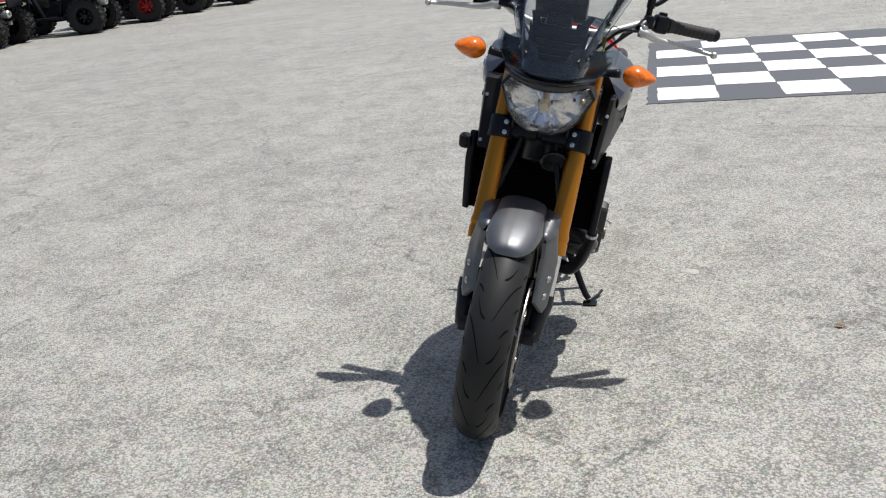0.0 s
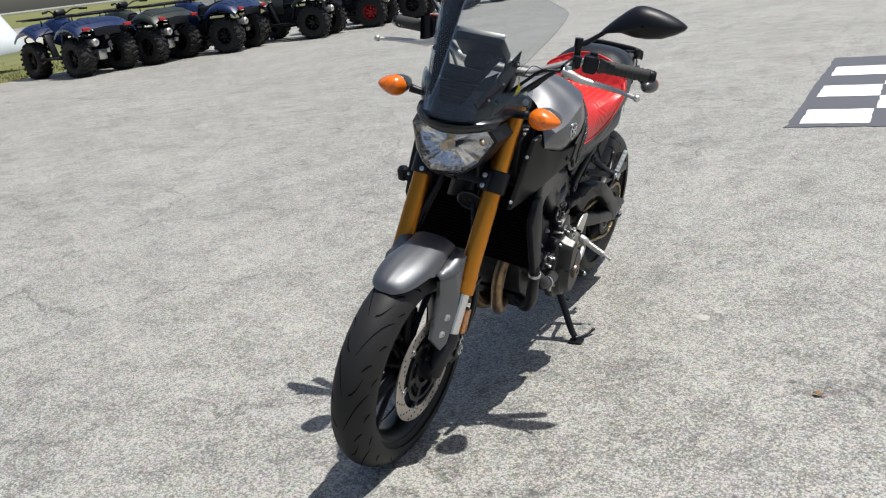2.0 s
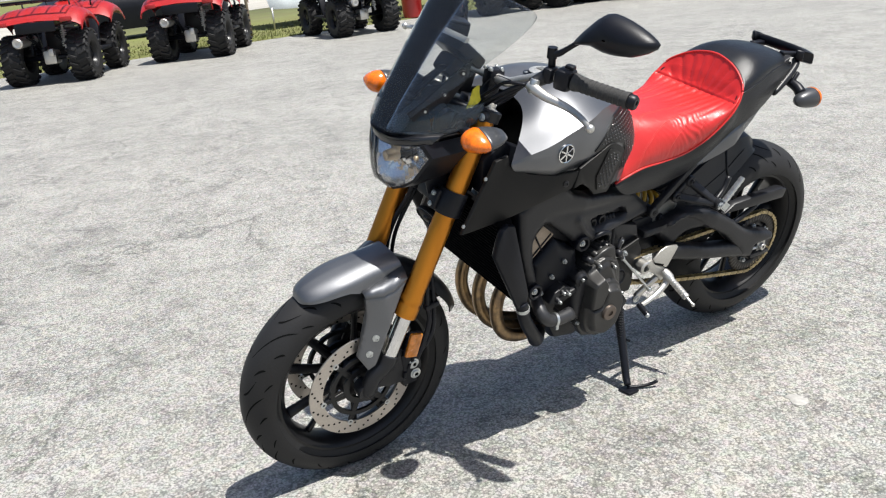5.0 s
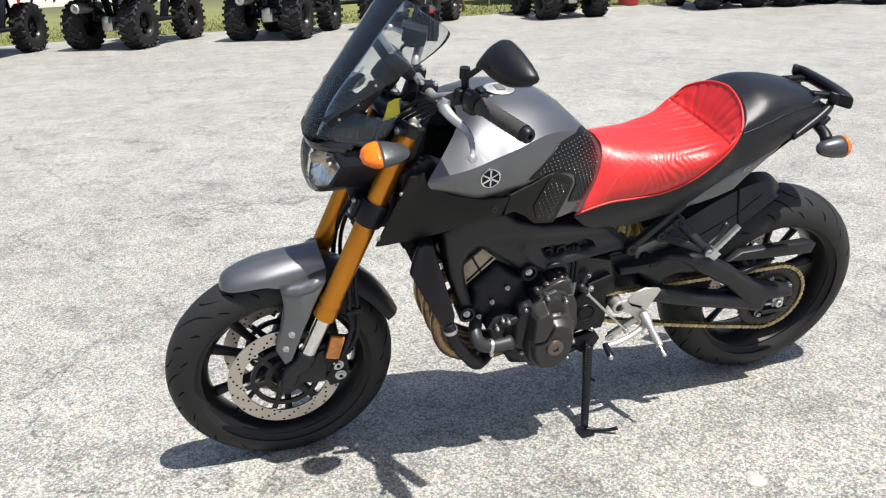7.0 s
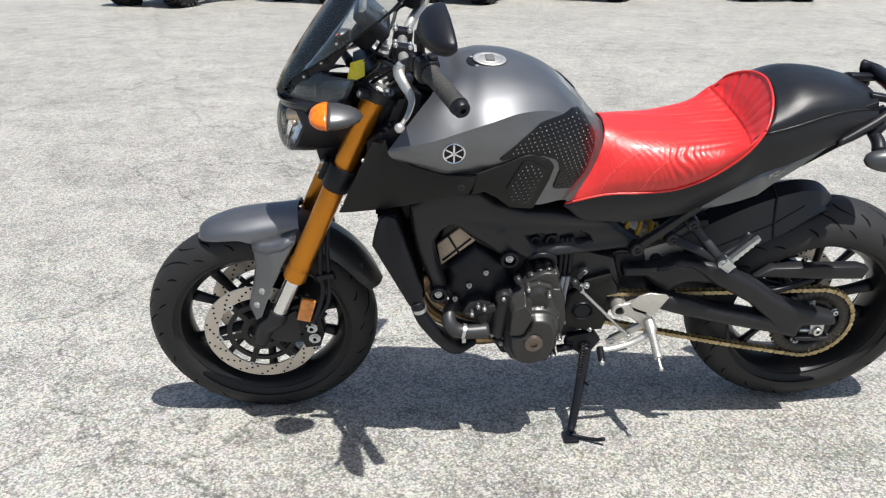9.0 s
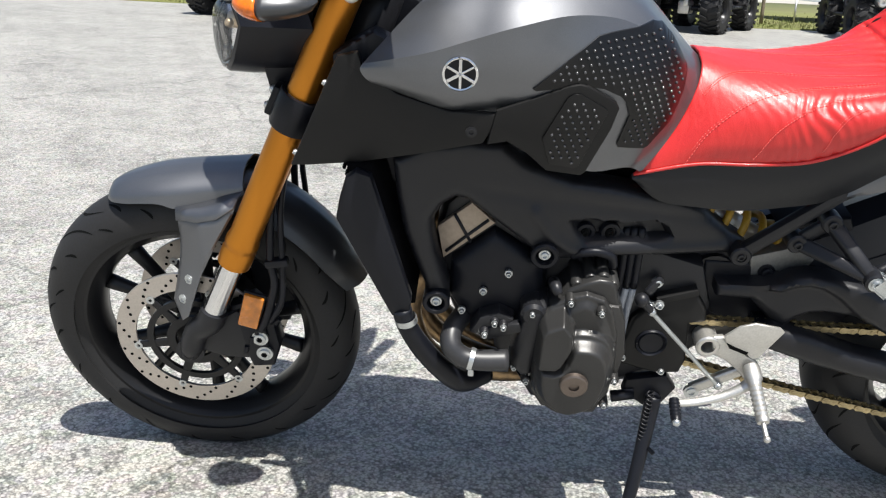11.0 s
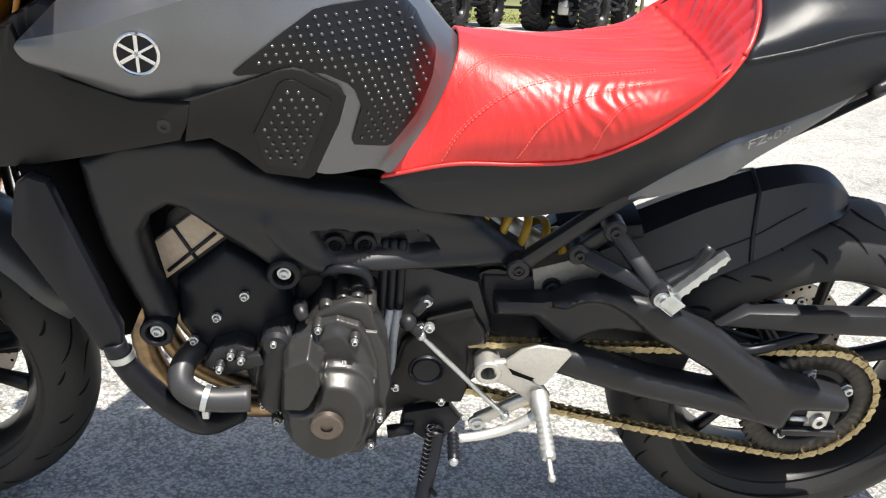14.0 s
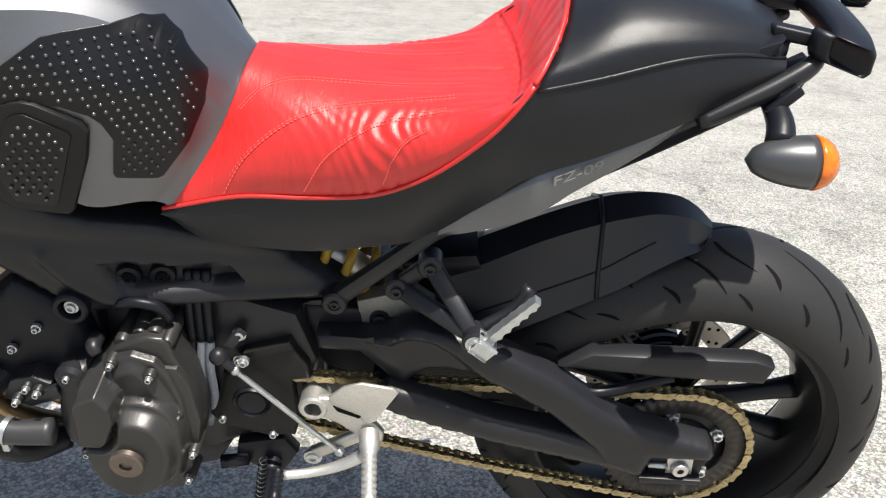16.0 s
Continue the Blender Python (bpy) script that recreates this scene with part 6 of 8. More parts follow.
# ---- seat ----
SEAT = [
    [(0, 0.851, 0.866), (0.045, 0.848, 0.859), (0.077, 0.838, 0.832), (0.098, 0.820, 0.794), (0.114, 0.796, 0.757), (0.129, 0.754, 0.712)],
    [(0, 0.905, 0.856), (0.050, 0.904, 0.853), (0.090, 0.898, 0.838), (0.116, 0.886, 0.806), (0.128, 0.868, 0.768), (0.128, 0.846, 0.733)],
    [(0, 0.975, 0.849), (0.055, 0.975, 0.848), (0.100, 0.970, 0.836), (0.127, 0.960, 0.808), (0.135, 0.949, 0.772), (0.130, 0.932, 0.737)],
    [(0, 1.045, 0.847), (0.060, 1.045, 0.848), (0.109, 1.040, 0.842), (0.138, 1.032, 0.820), (0.144, 1.022, 0.786), (0.135, 1.010, 0.748)],
    [(0, 1.115, 0.851), (0.060, 1.114, 0.854), (0.112, 1.110, 0.853), (0.145, 1.100, 0.842), (0.155, 1.090, 0.819), (0.150, 1.076, 0.786)],
    [(0, 1.172, 0.859), (0.060, 1.170, 0.862), (0.112, 1.166, 0.869), (0.146, 1.156, 0.872), (0.159, 1.146, 0.866), (0.160, 1.131, 0.836)],
    [(0, 1.199, 0.911), (0.055, 1.197, 0.909), (0.103, 1.191, 0.903), (0.138, 1.179, 0.894), (0.152, 1.170, 0.885), (0.158, 1.162, 0.871)],
    [(0, 1.224, 0.960), (0.055, 1.219, 0.952), (0.096, 1.210, 0.937), (0.124, 1.199, 0.921), (0.139, 1.191, 0.910), (0.148, 1.183, 0.899)],
]
bm = fresh()
surface(bm, SEAT, 26, 11)


def seat_relief(p):
    """Pleats of the backrest, soft ribs of the cushion, the seam between them and puckered folds on the flank."""
    x, up = abs(p.x), (p.y - 1.171) * 0.45 + (p.z - 0.862) * 0.89
    d = -0.004 * math.exp(-(up / 0.0035) ** 2) * min(1, max(0, (0.158 - x) / 0.012))
    if up > 0:
        fan = math.atan2(p.x, 0.085 + 0.75 * up) / 0.215
        d += 0.0044 * min(1, up / 0.012) * min(1, max(0, (0.112 - up) / 0.03)) * min(1, max(0, (0.138 - 0.22 * up - x) / 0.02)) * (abs(math.sin(math.pi * fan)) ** 0.55 - 0.7)
    else:
        ramp = min(1, max(0, (p.y - 0.955) / 0.11))
        bow = x + 0.05 * (1.1 - p.y) * (x / 0.12)
        d += 0.0030 * ramp * ramp * min(1, max(0, (0.150 - x) / 0.03)) * (abs(math.sin(math.pi * bow / 0.024)) ** 0.6 - 0.6)
    fold = math.exp(-((p.y - 1.02) / 0.045) ** 2 - ((x - 0.124) / 0.030) ** 2)
    d += 0.0014 * fold * math.sin(math.tau * (p.y + 0.45 * (p.z - 0.8) + 0.007 * math.sin(x * 110) + 0.006 * math.sin(p.y * 70 + 1)) / 0.0165)
    d += 0.0004 * math.exp(-((p.y - 0.95) / 0.05) ** 2 - ((x - 0.10) / 0.04) ** 2) * math.sin(math.tau * (p.y * 0.8 - x * 0.9) / 0.013)
    return d


bm.normal_update()
for v in bm.verts:
    out = v.normal if v.normal.dot(v.co - Vector((0, 1.20 if v.co.y > 1.13 else 1.0, 0.78 if v.co.y > 1.13 else 0.70))) > 0 else -v.normal
    v.co += out * seat_relief(v.co)
bm.normal_update()
SEAT_SKIN = BVHTree.FromBMesh(bm)
seat = part("rider_seat", thicken(bm, 0.005), LEATHER, BIKE, "stitched red leather rider seat", sharp=1.2)
TAIL = [
    [(0, 1.226, 0.957), (0.055, 1.221, 0.950), (0.096, 1.212, 0.935), (0.124, 1.201, 0.919), (0.139, 1.193, 0.908), (0.148, 1.186, 0.892)],
    [(0, 1.280, 0.974), (0.056, 1.279, 0.970), (0.096, 1.275, 0.956), (0.121, 1.268, 0.938), (0.133, 1.262, 0.922), (0.138, 1.256, 0.906)],
    [(0, 1.350, 0.972), (0.050, 1.349, 0.969), (0.086, 1.346, 0.958), (0.106, 1.343, 0.944), (0.114, 1.341, 0.934), (0.118, 1.338, 0.922)],
    [(0, 1.420, 0.957), (0.044, 1.419, 0.955), (0.072, 1.416, 0.947), (0.087, 1.412, 0.938), (0.094, 1.408, 0.931), (0.098, 1.404, 0.924)],
    [(0, 1.478, 0.934), (0.040, 1.476, 0.933), (0.060, 1.473, 0.929), (0.070, 1.470, 0.924), (0.075, 1.468, 0.920), (0.078, 1.466, 0.915)],
]
bm = fresh()
surface(bm, TAIL, 6, 6)
pillion = part("pillion_seat", thicken(bm, 0.02), VINYL, BIKE, "black grained vinyl pillion seat", sharp=1.2)
for s in (-1, 1):
    rows = []
    top = [(0.128, 0.752, 0.708), (0.124, 0.800, 0.729), (0.127, 0.860, 0.732), (0.129, 0.930, 0.735), (0.130, 1.000, 0.743), (0.138, 1.045, 0.764), (0.149, 1.086, 0.792), (0.159, 1.125, 0.828), (0.159, 1.155, 0.862), (0.149, 1.184, 0.893), (0.138, 1.256, 0.905), (0.118, 1.338, 0.921), (0.099, 1.404, 0.923), (0.079, 1.468, 0.914)]
    low = [(0.128, 0.753, 0.702), (0.124, 0.800, 0.664), (0.119, 0.860, 0.653), (0.112, 0.930, 0.646), (0.110, 1.000, 0.655), (0.113, 1.050, 0.667), (0.118, 1.088, 0.690), (0.127, 1.122, 0.722), (0.134, 1.150, 0.748), (0.143, 1.188, 0.784), (0.144, 1.256, 0.812), (0.131, 1.325, 0.838), (0.113, 1.385, 0.862), (0.088, 1.462, 0.898)]
    for a, b in zip(top, low):
        a, b = Vector(a), Vector(b)
        rows.append([(s * p.x, p.y, p.z) for p in (a, a * 0.66 + b * 0.34 + Vector((0.006, 0, 0)), a * 0.33 + b * 0.67 + Vector((0.005, 0, 0)), b)])
    bm = fresh()
    surface(bm, rows, 4, 4, False)
    part("seat_side", thicken(bm, 0.012), VINYL, BIKE, "black vinyl seat skirt")
    # piping along the red edge
    bm = fresh()
    line = [(s * x, y, z) for x, y, z in [r[-1] for r in SEAT]]
    tube(bm, [Vector(p) + Vector((s * 0.001, 0, -0.001)) for p in line], 0.0028, 8, 6)
    part("piping", bm, LEATHER, seat, "red leather piping")
    bm = fresh()
    tube(bm, [(s * x, y, z) for x, y, z in [r[-1] for r in TAIL]], 0.0026, 8, 6)
    part("piping", bm, VINYL, pillion)
bm = fresh()
tube(bm, [(-x, y, z + 0.001) for x, y, z in SEAT[-1][:0:-1]] + [(x, y, z + 0.001) for x, y, z in SEAT[-1]], 0.0032, 8, 5)
part("piping", bm, LEATHER, seat, "red leather piping")


def seam(line, owner, skin, name="seam", r=0.00055):
    """A double row of stitches laid on a skin along a line of points."""
    bm = fresh()
    pts = []
    for p in spline(line, 10):
        near = skin.find_nearest(p)
        pts.append(near[0] + (near[0] - Vector((0, near[0].y, 0.74))).normalized() * 0.0005)
    for off in (-0.0020, 0.0020):
        for a, b in zip(pts, pts[1:]):
            side = (b - a).cross(Vector((0.4 if a.x > 0 else -0.4, 0, 1))).normalized() * off
            n = max(1, round((b - a).length / 0.0045))
            for i in range(n):
                tube(bm, [a.lerp(b, (i + 0.1) / n) + side, a.lerp(b, (i + 0.72) / n) + side], r, 5, smooth=False)
    tagged(part(name, bm, THREAD, owner), "double row of pale red stitches", kind="stuff")


THREAD = material("pale_red_thread", (0.72, 0.12, 0.10), 0.6, 0, 0.1)
SEAMS = [[(0.100, 0.842, 0.838), (0.080, 0.862, 0.848), (0.064, 0.884, 0.853), (0.052, 0.912, 0.855), (0.047, 0.960, 0.851), (0.047, 1.020, 0.848), (0.050, 1.110, 0.853)],
         [(0.127, 0.828, 0.735), (0.123, 0.858, 0.786), (0.110, 0.905, 0.822), (0.098, 0.950, 0.838), (0.090, 1.000, 0.845), (0.086, 1.100, 0.856)],
         [(0.132, 0.925, 0.745), (0.133, 0.950, 0.790), (0.126, 0.985, 0.818), (0.120, 1.020, 0.835), (0.114, 1.090, 0.853)], [(0.143, 1.020, 0.765), (0.146, 1.028, 0.795), (0.142, 1.045, 0.822), (0.138, 1.070, 0.838)]]
for s in (-1, 1):
    for line in SEAMS:
        seam([(s * x, y, z) for x, y, z in line], seat, SEAT_SKIN)


# ---- frame ----
FRAME = [(0.390, 0.739), (0.395, 0.685), (0.405, 0.620), (0.423, 0.563), (0.439, 0.517), (0.440, 0.484), (0.456, 0.466), (0.474, 0.477), (0.479, 0.501), (0.469, 0.534), (0.457, 0.575), (0.451, 0.614), (0.451, 0.639), (0.464, 0.663), (0.485, 0.676),
         (0.503, 0.671), (0.541, 0.638), (0.585, 0.602), (0.609, 0.580), (0.615, 0.560), (0.630, 0.553), (0.648, 0.557), (0.701, 0.559), (0.777, 0.555), (0.857, 0.551), (0.944, 0.545), (0.966, 0.550), (0.966, 0.566), (0.940, 0.582), (0.918, 0.599), (0.883, 0.630),
         (0.830, 0.658), (0.736, 0.682), (0.662, 0.699), (0.584, 0.735), (0.553, 0.765), (0.501, 0.770), (0.437, 0.765)]
POCKET = [(0.661, 0.634), (0.700, 0.632), (0.767, 0.621), (0.798, 0.625), (0.821, 0.613), (0.840, 0.585), (0.811, 0.583), (0.730, 0.587), (0.693, 0.588), (0.675, 0.606)]
LEDGE = [(0.608, 0.650), (0.642, 0.603), (0.671, 0.580), (0.700, 0.573), (0.777, 0.570), (0.856, 0.567), (0.930, 0.565)]


def frame_face(y, z):
    """The beam's outer face: it draws in towards the swingarm pivot, with a hollow pocket and a raised lower ledge."""
    x = 0.143 - 0.225 * (y - 0.63) if y > 0.63 else 0.143 - 0.12 * (y - 0.63)
    d = rim_distance(POCKET, [(y, z)])[0]
    if inside(POCKET, y, z):
        x -= 0.024 * min(1, d / 0.007)
    line = np.array(LEDGE)
    a, b, p = line[:-1], line[1:], np.array((y, z))
    u = np.clip(((p - a) * (b - a)).sum(-1) / ((b - a) ** 2).sum(-1), 0, 1)
    far = np.sqrt(((p - a - u[:, None] * (b - a)) ** 2).sum(-1)).min()
    x += 0.008 * math.exp(-(far / 0.009) ** 2)
    x -= 0.004 * math.exp(-((z - 0.672 + 0.20 * (y - 0.62)) / 0.010) ** 2) * (1 if y > 0.56 else max(0.0, (y - 0.48) / 0.08))
    return x


for s in (-1, 1):
    beam = part("main_frame", pillow(FRAME, frame_face, s, 0.012, 0.022, 0.040, 0.0065), CHARCOAL, BIKE, "charcoal cast aluminium frame beam", 1.0)
    for y, z, x in ((0.6917, 0.6010, 0.120), (0.7328, 0.5985, 0.111)):
        bm = fresh()
        lathe(bm, [(0, 0.004), (0.008, 0.004), (0.010, 0.007), (0.0155, 0.007), (0.017, 0.004), (0.017, -0.01)], (s * x, y, z), (s, 0.2, 0), 24)
        part("pocket_bolt", bm, BLACK, beam)
        # near-black screw, coloured as the shade in the bolt's socket
        bm = fresh()
        bolt(bm, (s * (x + 0.006), y, z), (s, 0.2, 0), 0.005, 0.004, 12)
        part("bolt_socket_shade", bm, RECESS_SHADE, beam)
    for y, z, x in ((0.6282, 0.5767, 0.163), (0.4585, 0.4912, 0.183)):
        bm = fresh()
        lathe(bm, [(0.0125, -0.030), (0.0215, -0.030), (0.0225, 0.002), (0.0200, 0.005), (0.0150, 0.0045), (0.0125, -0.004)], (s * x, y, z), (s, 0, 0), 30, True)
        part("mount_boss", bm, BLACK, beam)
        bm = fresh()
        bolt(bm, (s * (x - 0.003), y, z), (s, 0, 0), 0.0064, 0.006, 20)
        part("mount_bolt", bm, ZINC, beam, "bright engine mount bolt")
    bm = fresh()
    plate(bm, [(0.760, 0.560), (0.950, 0.552), (0.966, 0.505), (0.955, 0.455), (0.930, 0.440), (0.925, 0.340), (0.905, 0.318), (0.885, 0.340), (0.880, 0.440), (0.800, 0.470), (0.765, 0.500)], s * 0.030, s * 0.060, 0.006)
    pivot = part("pivot_plate", bm, BLACK, BIKE, "black swingarm pivot plate")
    for y, z, r in ((0.9232, 0.4747, 0.0075), (0.960, 0.476, 0.0055), (0.845, 0.512, 0.0035)):
        bm = fresh()
        bolt(bm, (s * 0.060, y, z), (s, 0, 0), r, 0.009)
        part("pivot_bolt", bm, ZINC if r != 0.0055 else CHARCOAL, pivot)
    # diagonal subframe strut and seat rails
    bm = fresh()
    flat_bar(bm, (s * 0.092, 0.948, 0.553), (s * 0.108, 1.090, 0.690), (0.026, 0.022), 0.022, (s, 0.1, 0), 0.008)
    tube(bm, [(s * 0.106, 1.075, 0.676), (s * 0.100, 1.24, 0.770), (s * 0.086, 1.42, 0.870)], 0.012, 12, 4)
    lathe(bm, [(0, -0.015), (0.017, -0.015), (0.0175, 0.012), (0.015, 0.015), (0.009, 0.015), (0.008, 0.010), (0, 0.010)], (s * 0.092, 0.9524, 0.5563), (s, 0, 0), 22)
    rail = part("subframe", bm, CHARCOAL, BIKE, "charcoal seat subframe tube")
    bm = fresh()
    bolt(bm, (s * 0.104, 0.9524, 0.5563), (s, 0, 0), 0.0060, 0.005)
    part("subframe_bolt", bm, CHARCOAL, rail)
    # tail side panel in grey with a bright upper facet
    def on_line(line, y):
        for (y0, z0), (y1, z1) in zip(line, line[1:]):
            if y <= y1:
                return z0 + (z1 - z0) * (y - y0) / (y1 - y0)
        return line[-1][1]

    top = [(1.080, 0.684), (1.103, 0.708), (1.147, 0.748), (1.195, 0.787), (1.289, 0.824), (1.376, 0.860)]
    fold = [(1.080, 0.682), (1.103, 0.704), (1.147, 0.742), (1.195, 0.779), (1.264, 0.802), (1.318, 0.824), (1.345, 0.842), (1.376, 0.859)]
    foot = [(1.080, 0.676), (1.115, 0.688), (1.163, 0.710), (1.200, 0.732), (1.240, 0.760), (1.284, 0.784), (1.333, 0.814), (1.357, 0.834), (1.376, 0.857)]
    rows = []
    for k in range(31):
        y = 1.080 + 0.296 * k / 30
        x = 0.147 - 0.25 * (y - 1.2) if y > 1.2 else 0.115 + 0.27 * (y - 1.08)
        a, b, c = on_line(top, y), on_line(fold, y), on_line(foot, y)
        rows.append([(s * (x - 0.55 * (a - b) - 0.002), y, a), (s * (x - 0.001), y, b + 0.0012), (s * x, y, b - 0.0012), (s * (x + 0.002), y, (b + c) / 2), (s * (x - 0.001), y, c + 0.002), (s * (x - 0.006), y, c)])
    bm = fresh()
    bridge(bm, rows, False, False)
    panel = part("tail_panel", thicken(bm, 0.003), SILVER, BIKE, "matte grey tail panel with model lettering", 0.5)
    bm = fresh()
    plate(bm, [(1.090, 0.700), (1.180, 0.770), (1.300, 0.820), (1.380, 0.855), (1.500, 0.908), (1.512, 0.892), (1.500, 0.872), (1.426, 0.838), (1.330, 0.795), (1.235, 0.750), (1.150, 0.705)], -0.030, 0.0, 0.004)
    for v in bm.verts:
        v.co.x = s * (v.co.x + min(0.118, 0.123 - 0.24 * (v.co.y - 1.25)))
    part("tail_filler", bm, BLACK, BIKE)
    bm = fresh()
    tube(bm, [(s * 0.114, 1.375, 0.848), (s * 0.104, 1.413, 0.864), (s * 0.092, 1.462, 0.888), (s * 0.080, 1.496, 0.908), (s * 0.066, 1.506, 0.918)], [0.010, 0.014, 0.015, 0.014, 0.010], 14, 4, flat=0.8)
    part("tail_rail", bm, CHARCOAL, BIKE, "dark tail rail under the seat")
# lettering on the tail panels
LETTER = material("grey_lettering", (0.20, 0.20, 0.19), 0.45, 0.3, 0.05)
for s in (-1, 1):
    curve = bpy.data.curves.new("lettering", "FONT")
    curve.body, curve.size, curve.extrude, curve.shear = "FZ-09", 0.019, 0.0004, 0.2
    curve.align_x = "CENTER"
    word = new("lettering", curve)
    bpy.context.view_layer.update()
    data = bpy.data.meshes.new_from_object(word)
    bpy.data.objects.remove(word)
    data.materials.append(LETTER)
    letters = new("lettering", data)
    letters.parent = BIKE
    across = Vector((-0.235, s * 0.94, s * 0.31)).normalized()
    up = Vector((-0.05 * s, -0.31, 0.94)).normalized()
    up = (up - across * up.dot(across)).normalized()
    out = across.cross(up)
    m = Matrix((across, up, out)).transposed().to_4x4()
    m.translation = (s * 0.1448, 1.243, 0.788)
    letters.matrix_basis = m @ Matrix.Diagonal((1.35, 0.8, 1, 1))
    letters["label"] = "pale model lettering"

# ---- engine ----
bm = fresh()
plate(bm, [(0.56, 0.335), (0.585, 0.29), (0.64, 0.262), (0.76, 0.262), (0.83, 0.30), (0.905, 0.345), (0.925, 0.45), (0.90, 0.53), (0.80, 0.56), (0.66, 0.545), (0.575, 0.485), (0.545, 0.41)], -0.145, 0.098, 0.012)
engine = part("crankcase", bm, ENGINE, BIKE, "black three-cylinder engine crankcase")
bm = fresh()
plate(bm, [(0.60, 0.27), (0.63, 0.215), (0.70, 0.20), (0.76, 0.215), (0.79, 0.27)], -0.10, 0.09, 0.02)
part("oil_pan", bm, ENGINE, engine)
bm = fresh()
plate(bm, [(0.450, 0.545), (0.470, 0.640), (0.535, 0.700), (0.640, 0.560), (0.640, 0.44), (0.585, 0.40), (0.495, 0.405), (0.475, 0.46)], -0.150, 0.120, 0.012)
block = part("cylinder_head", bm, ENGINE, BIKE, "black cylinder head and block")
bm = fresh()
plate(bm, [(0.456, 0.604), (0.510, 0.650), (0.548, 0.615), (0.466, 0.545)], 0.122, 0.1335, 0.002)
part("head_face", bm, BEIGE, block, "bare metal face of the head cover")
for a, b in (((0.483, 0.629), (0.510, 0.578)), ((0.470, 0.559), (0.537, 0.621))):
    bm = fresh()
    tube(bm, [(0.134, *a), (0.134, *b)], 0.0028, 6, smooth=False)
    part("cover_strap", bm, BLACK, block)
part("cam_chain_cover", pillow([(0.480, 0.545), (0.548, 0.604), (0.628, 0.552), (0.640, 0.480), (0.600, 0.430), (0.505, 0.430), (0.478, 0.475)], lambda y, z: 0.132, 1, 0.020, 0.045, 0.03, 0.008), BLACK, block, "smooth black cam chain cover")
for y, z in ((0.5736, 0.5366), (0.534, 0.500), (0.50, 0.460)):
    bm = fresh()
    bolt(bm, (0.158, y, z), (1, 0, 0), 0.0045, 0.007)
    part("cover_bolt", bm, ZINC, block)
# alternator cover: a base flange, a faceted dome and a ribbed neck above it
bm = fresh()
plate(bm, [(0.612, 0.371), (0.616, 0.440), (0.626, 0.468), (0.640, 0.488), (0.700, 0.500), (0.755, 0.495), (0.768, 0.465), (0.776, 0.400), (0.766, 0.345), (0.740, 0.302), (0.690, 0.281), (0.645, 0.296), (0.618, 0.332)], 0.120, 0.178, 0.006)
cover = part("alternator_cover", bm, ENGINE_COVER, BIKE, "dark grey alternator cover with bolts")


FLANGE = [(0.622, 0.443), (0.619, 0.360), (0.624, 0.316), (0.644, 0.283), (0.686, 0.269), (0.736, 0.273), (0.756, 0.319), (0.761, 0.385), (0.756, 0.447), (0.745, 0.486), (0.730, 0.510), (0.700, 0.520), (0.672, 0.512), (0.645, 0.496), (0.629, 0.475)]
BLOCK = [(0.622, 0.470), (0.632, 0.485), (0.667, 0.501), (0.688, 0.473), (0.690, 0.440), (0.674, 0.400), (0.660, 0.388), (0.619, 0.390)]
STEP = [(0.622, 0.404), (0.661, 0.405), (0.676, 0.455), (0.704, 0.463), (0.735, 0.454), (0.754, 0.429), (0.760, 0.386), (0.752, 0.333), (0.733, 0.298), (0.685, 0.279), (0.645, 0.297), (0.622, 0.340)]
DISC = [(0.627, 0.398), (0.663, 0.402), (0.677, 0.446), (0.705, 0.452), (0.732, 0.443), (0.746, 0.422), (0.753, 0.386), (0.745, 0.342), (0.728, 0.312), (0.685, 0.293), (0.650, 0.310), (0.629, 0.345)]
ARCH = [(0.655, 0.470), (0.667, 0.494), (0.684, 0.509), (0.702, 0.514), (0.720, 0.504), (0.734, 0.480), (0.750, 0.440), (0.742, 0.400), (0.703, 0.390), (0.650, 0.420)]
STEP, DISC, ARCH = ([(p[1], p[2]) for p in spline([(0, y, z) for y, z in line], 4, True)] for line in (STEP, DISC, ARCH))


def cover_face(y, z):
    """The cover's face in steps: flange, arched upper field, corner block, lower disc."""
    def rise(poly, high, wide):
        u = min(1.0, rim_distance(poly, [(y, z)])[0] / wide) if inside(poly, y, z) else 0.0
        return high * u * u * (3 - 2 * u)
    return 0.181 + max(rise(ARCH, 0.010, 0.016), rise(BLOCK, 0.047, 0.012), rise(STEP, 0.022, 0.008) + rise(DISC, 0.024, 0.015))


part("cover_dome", pillow(FLANGE, cover_face, 1, 0.004, 0.006, 0.02, 0.0024), ENGINE_COVER, cover, "faceted alternator cover face", sharp=1.2)
bm = fresh()
plate(bm, [(0.637, 0.481), (0.659, 0.503), (0.670, 0.519), (0.698, 0.534), (0.719, 0.541), (0.739, 0.538), (0.747, 0.528), (0.751, 0.509), (0.763, 0.478), (0.768, 0.450), (0.740, 0.44), (0.690, 0.45), (0.662, 0.467), (0.635, 0.460)], 0.100, 0.172, 0.006, 3)
neck = part("cover_neck", bm, ENGINE_COVER, cover, "ribbed upper cover")
for y, z, x in ((0.684, 0.524, 0.166), (0.706, 0.533, 0.158), (0.726, 0.536, 0.160), (0.742, 0.526, 0.166)):
    bm = fresh()
    lathe(bm, [(0.0105, -0.07), (0.0105, -0.004), (0.008, 0.0), (0, 0.0)], (x, y, z), (1, 0, 0), 16)
    part("cover_boss", bm, ENGINE_COVER, cover)
bm = fresh()
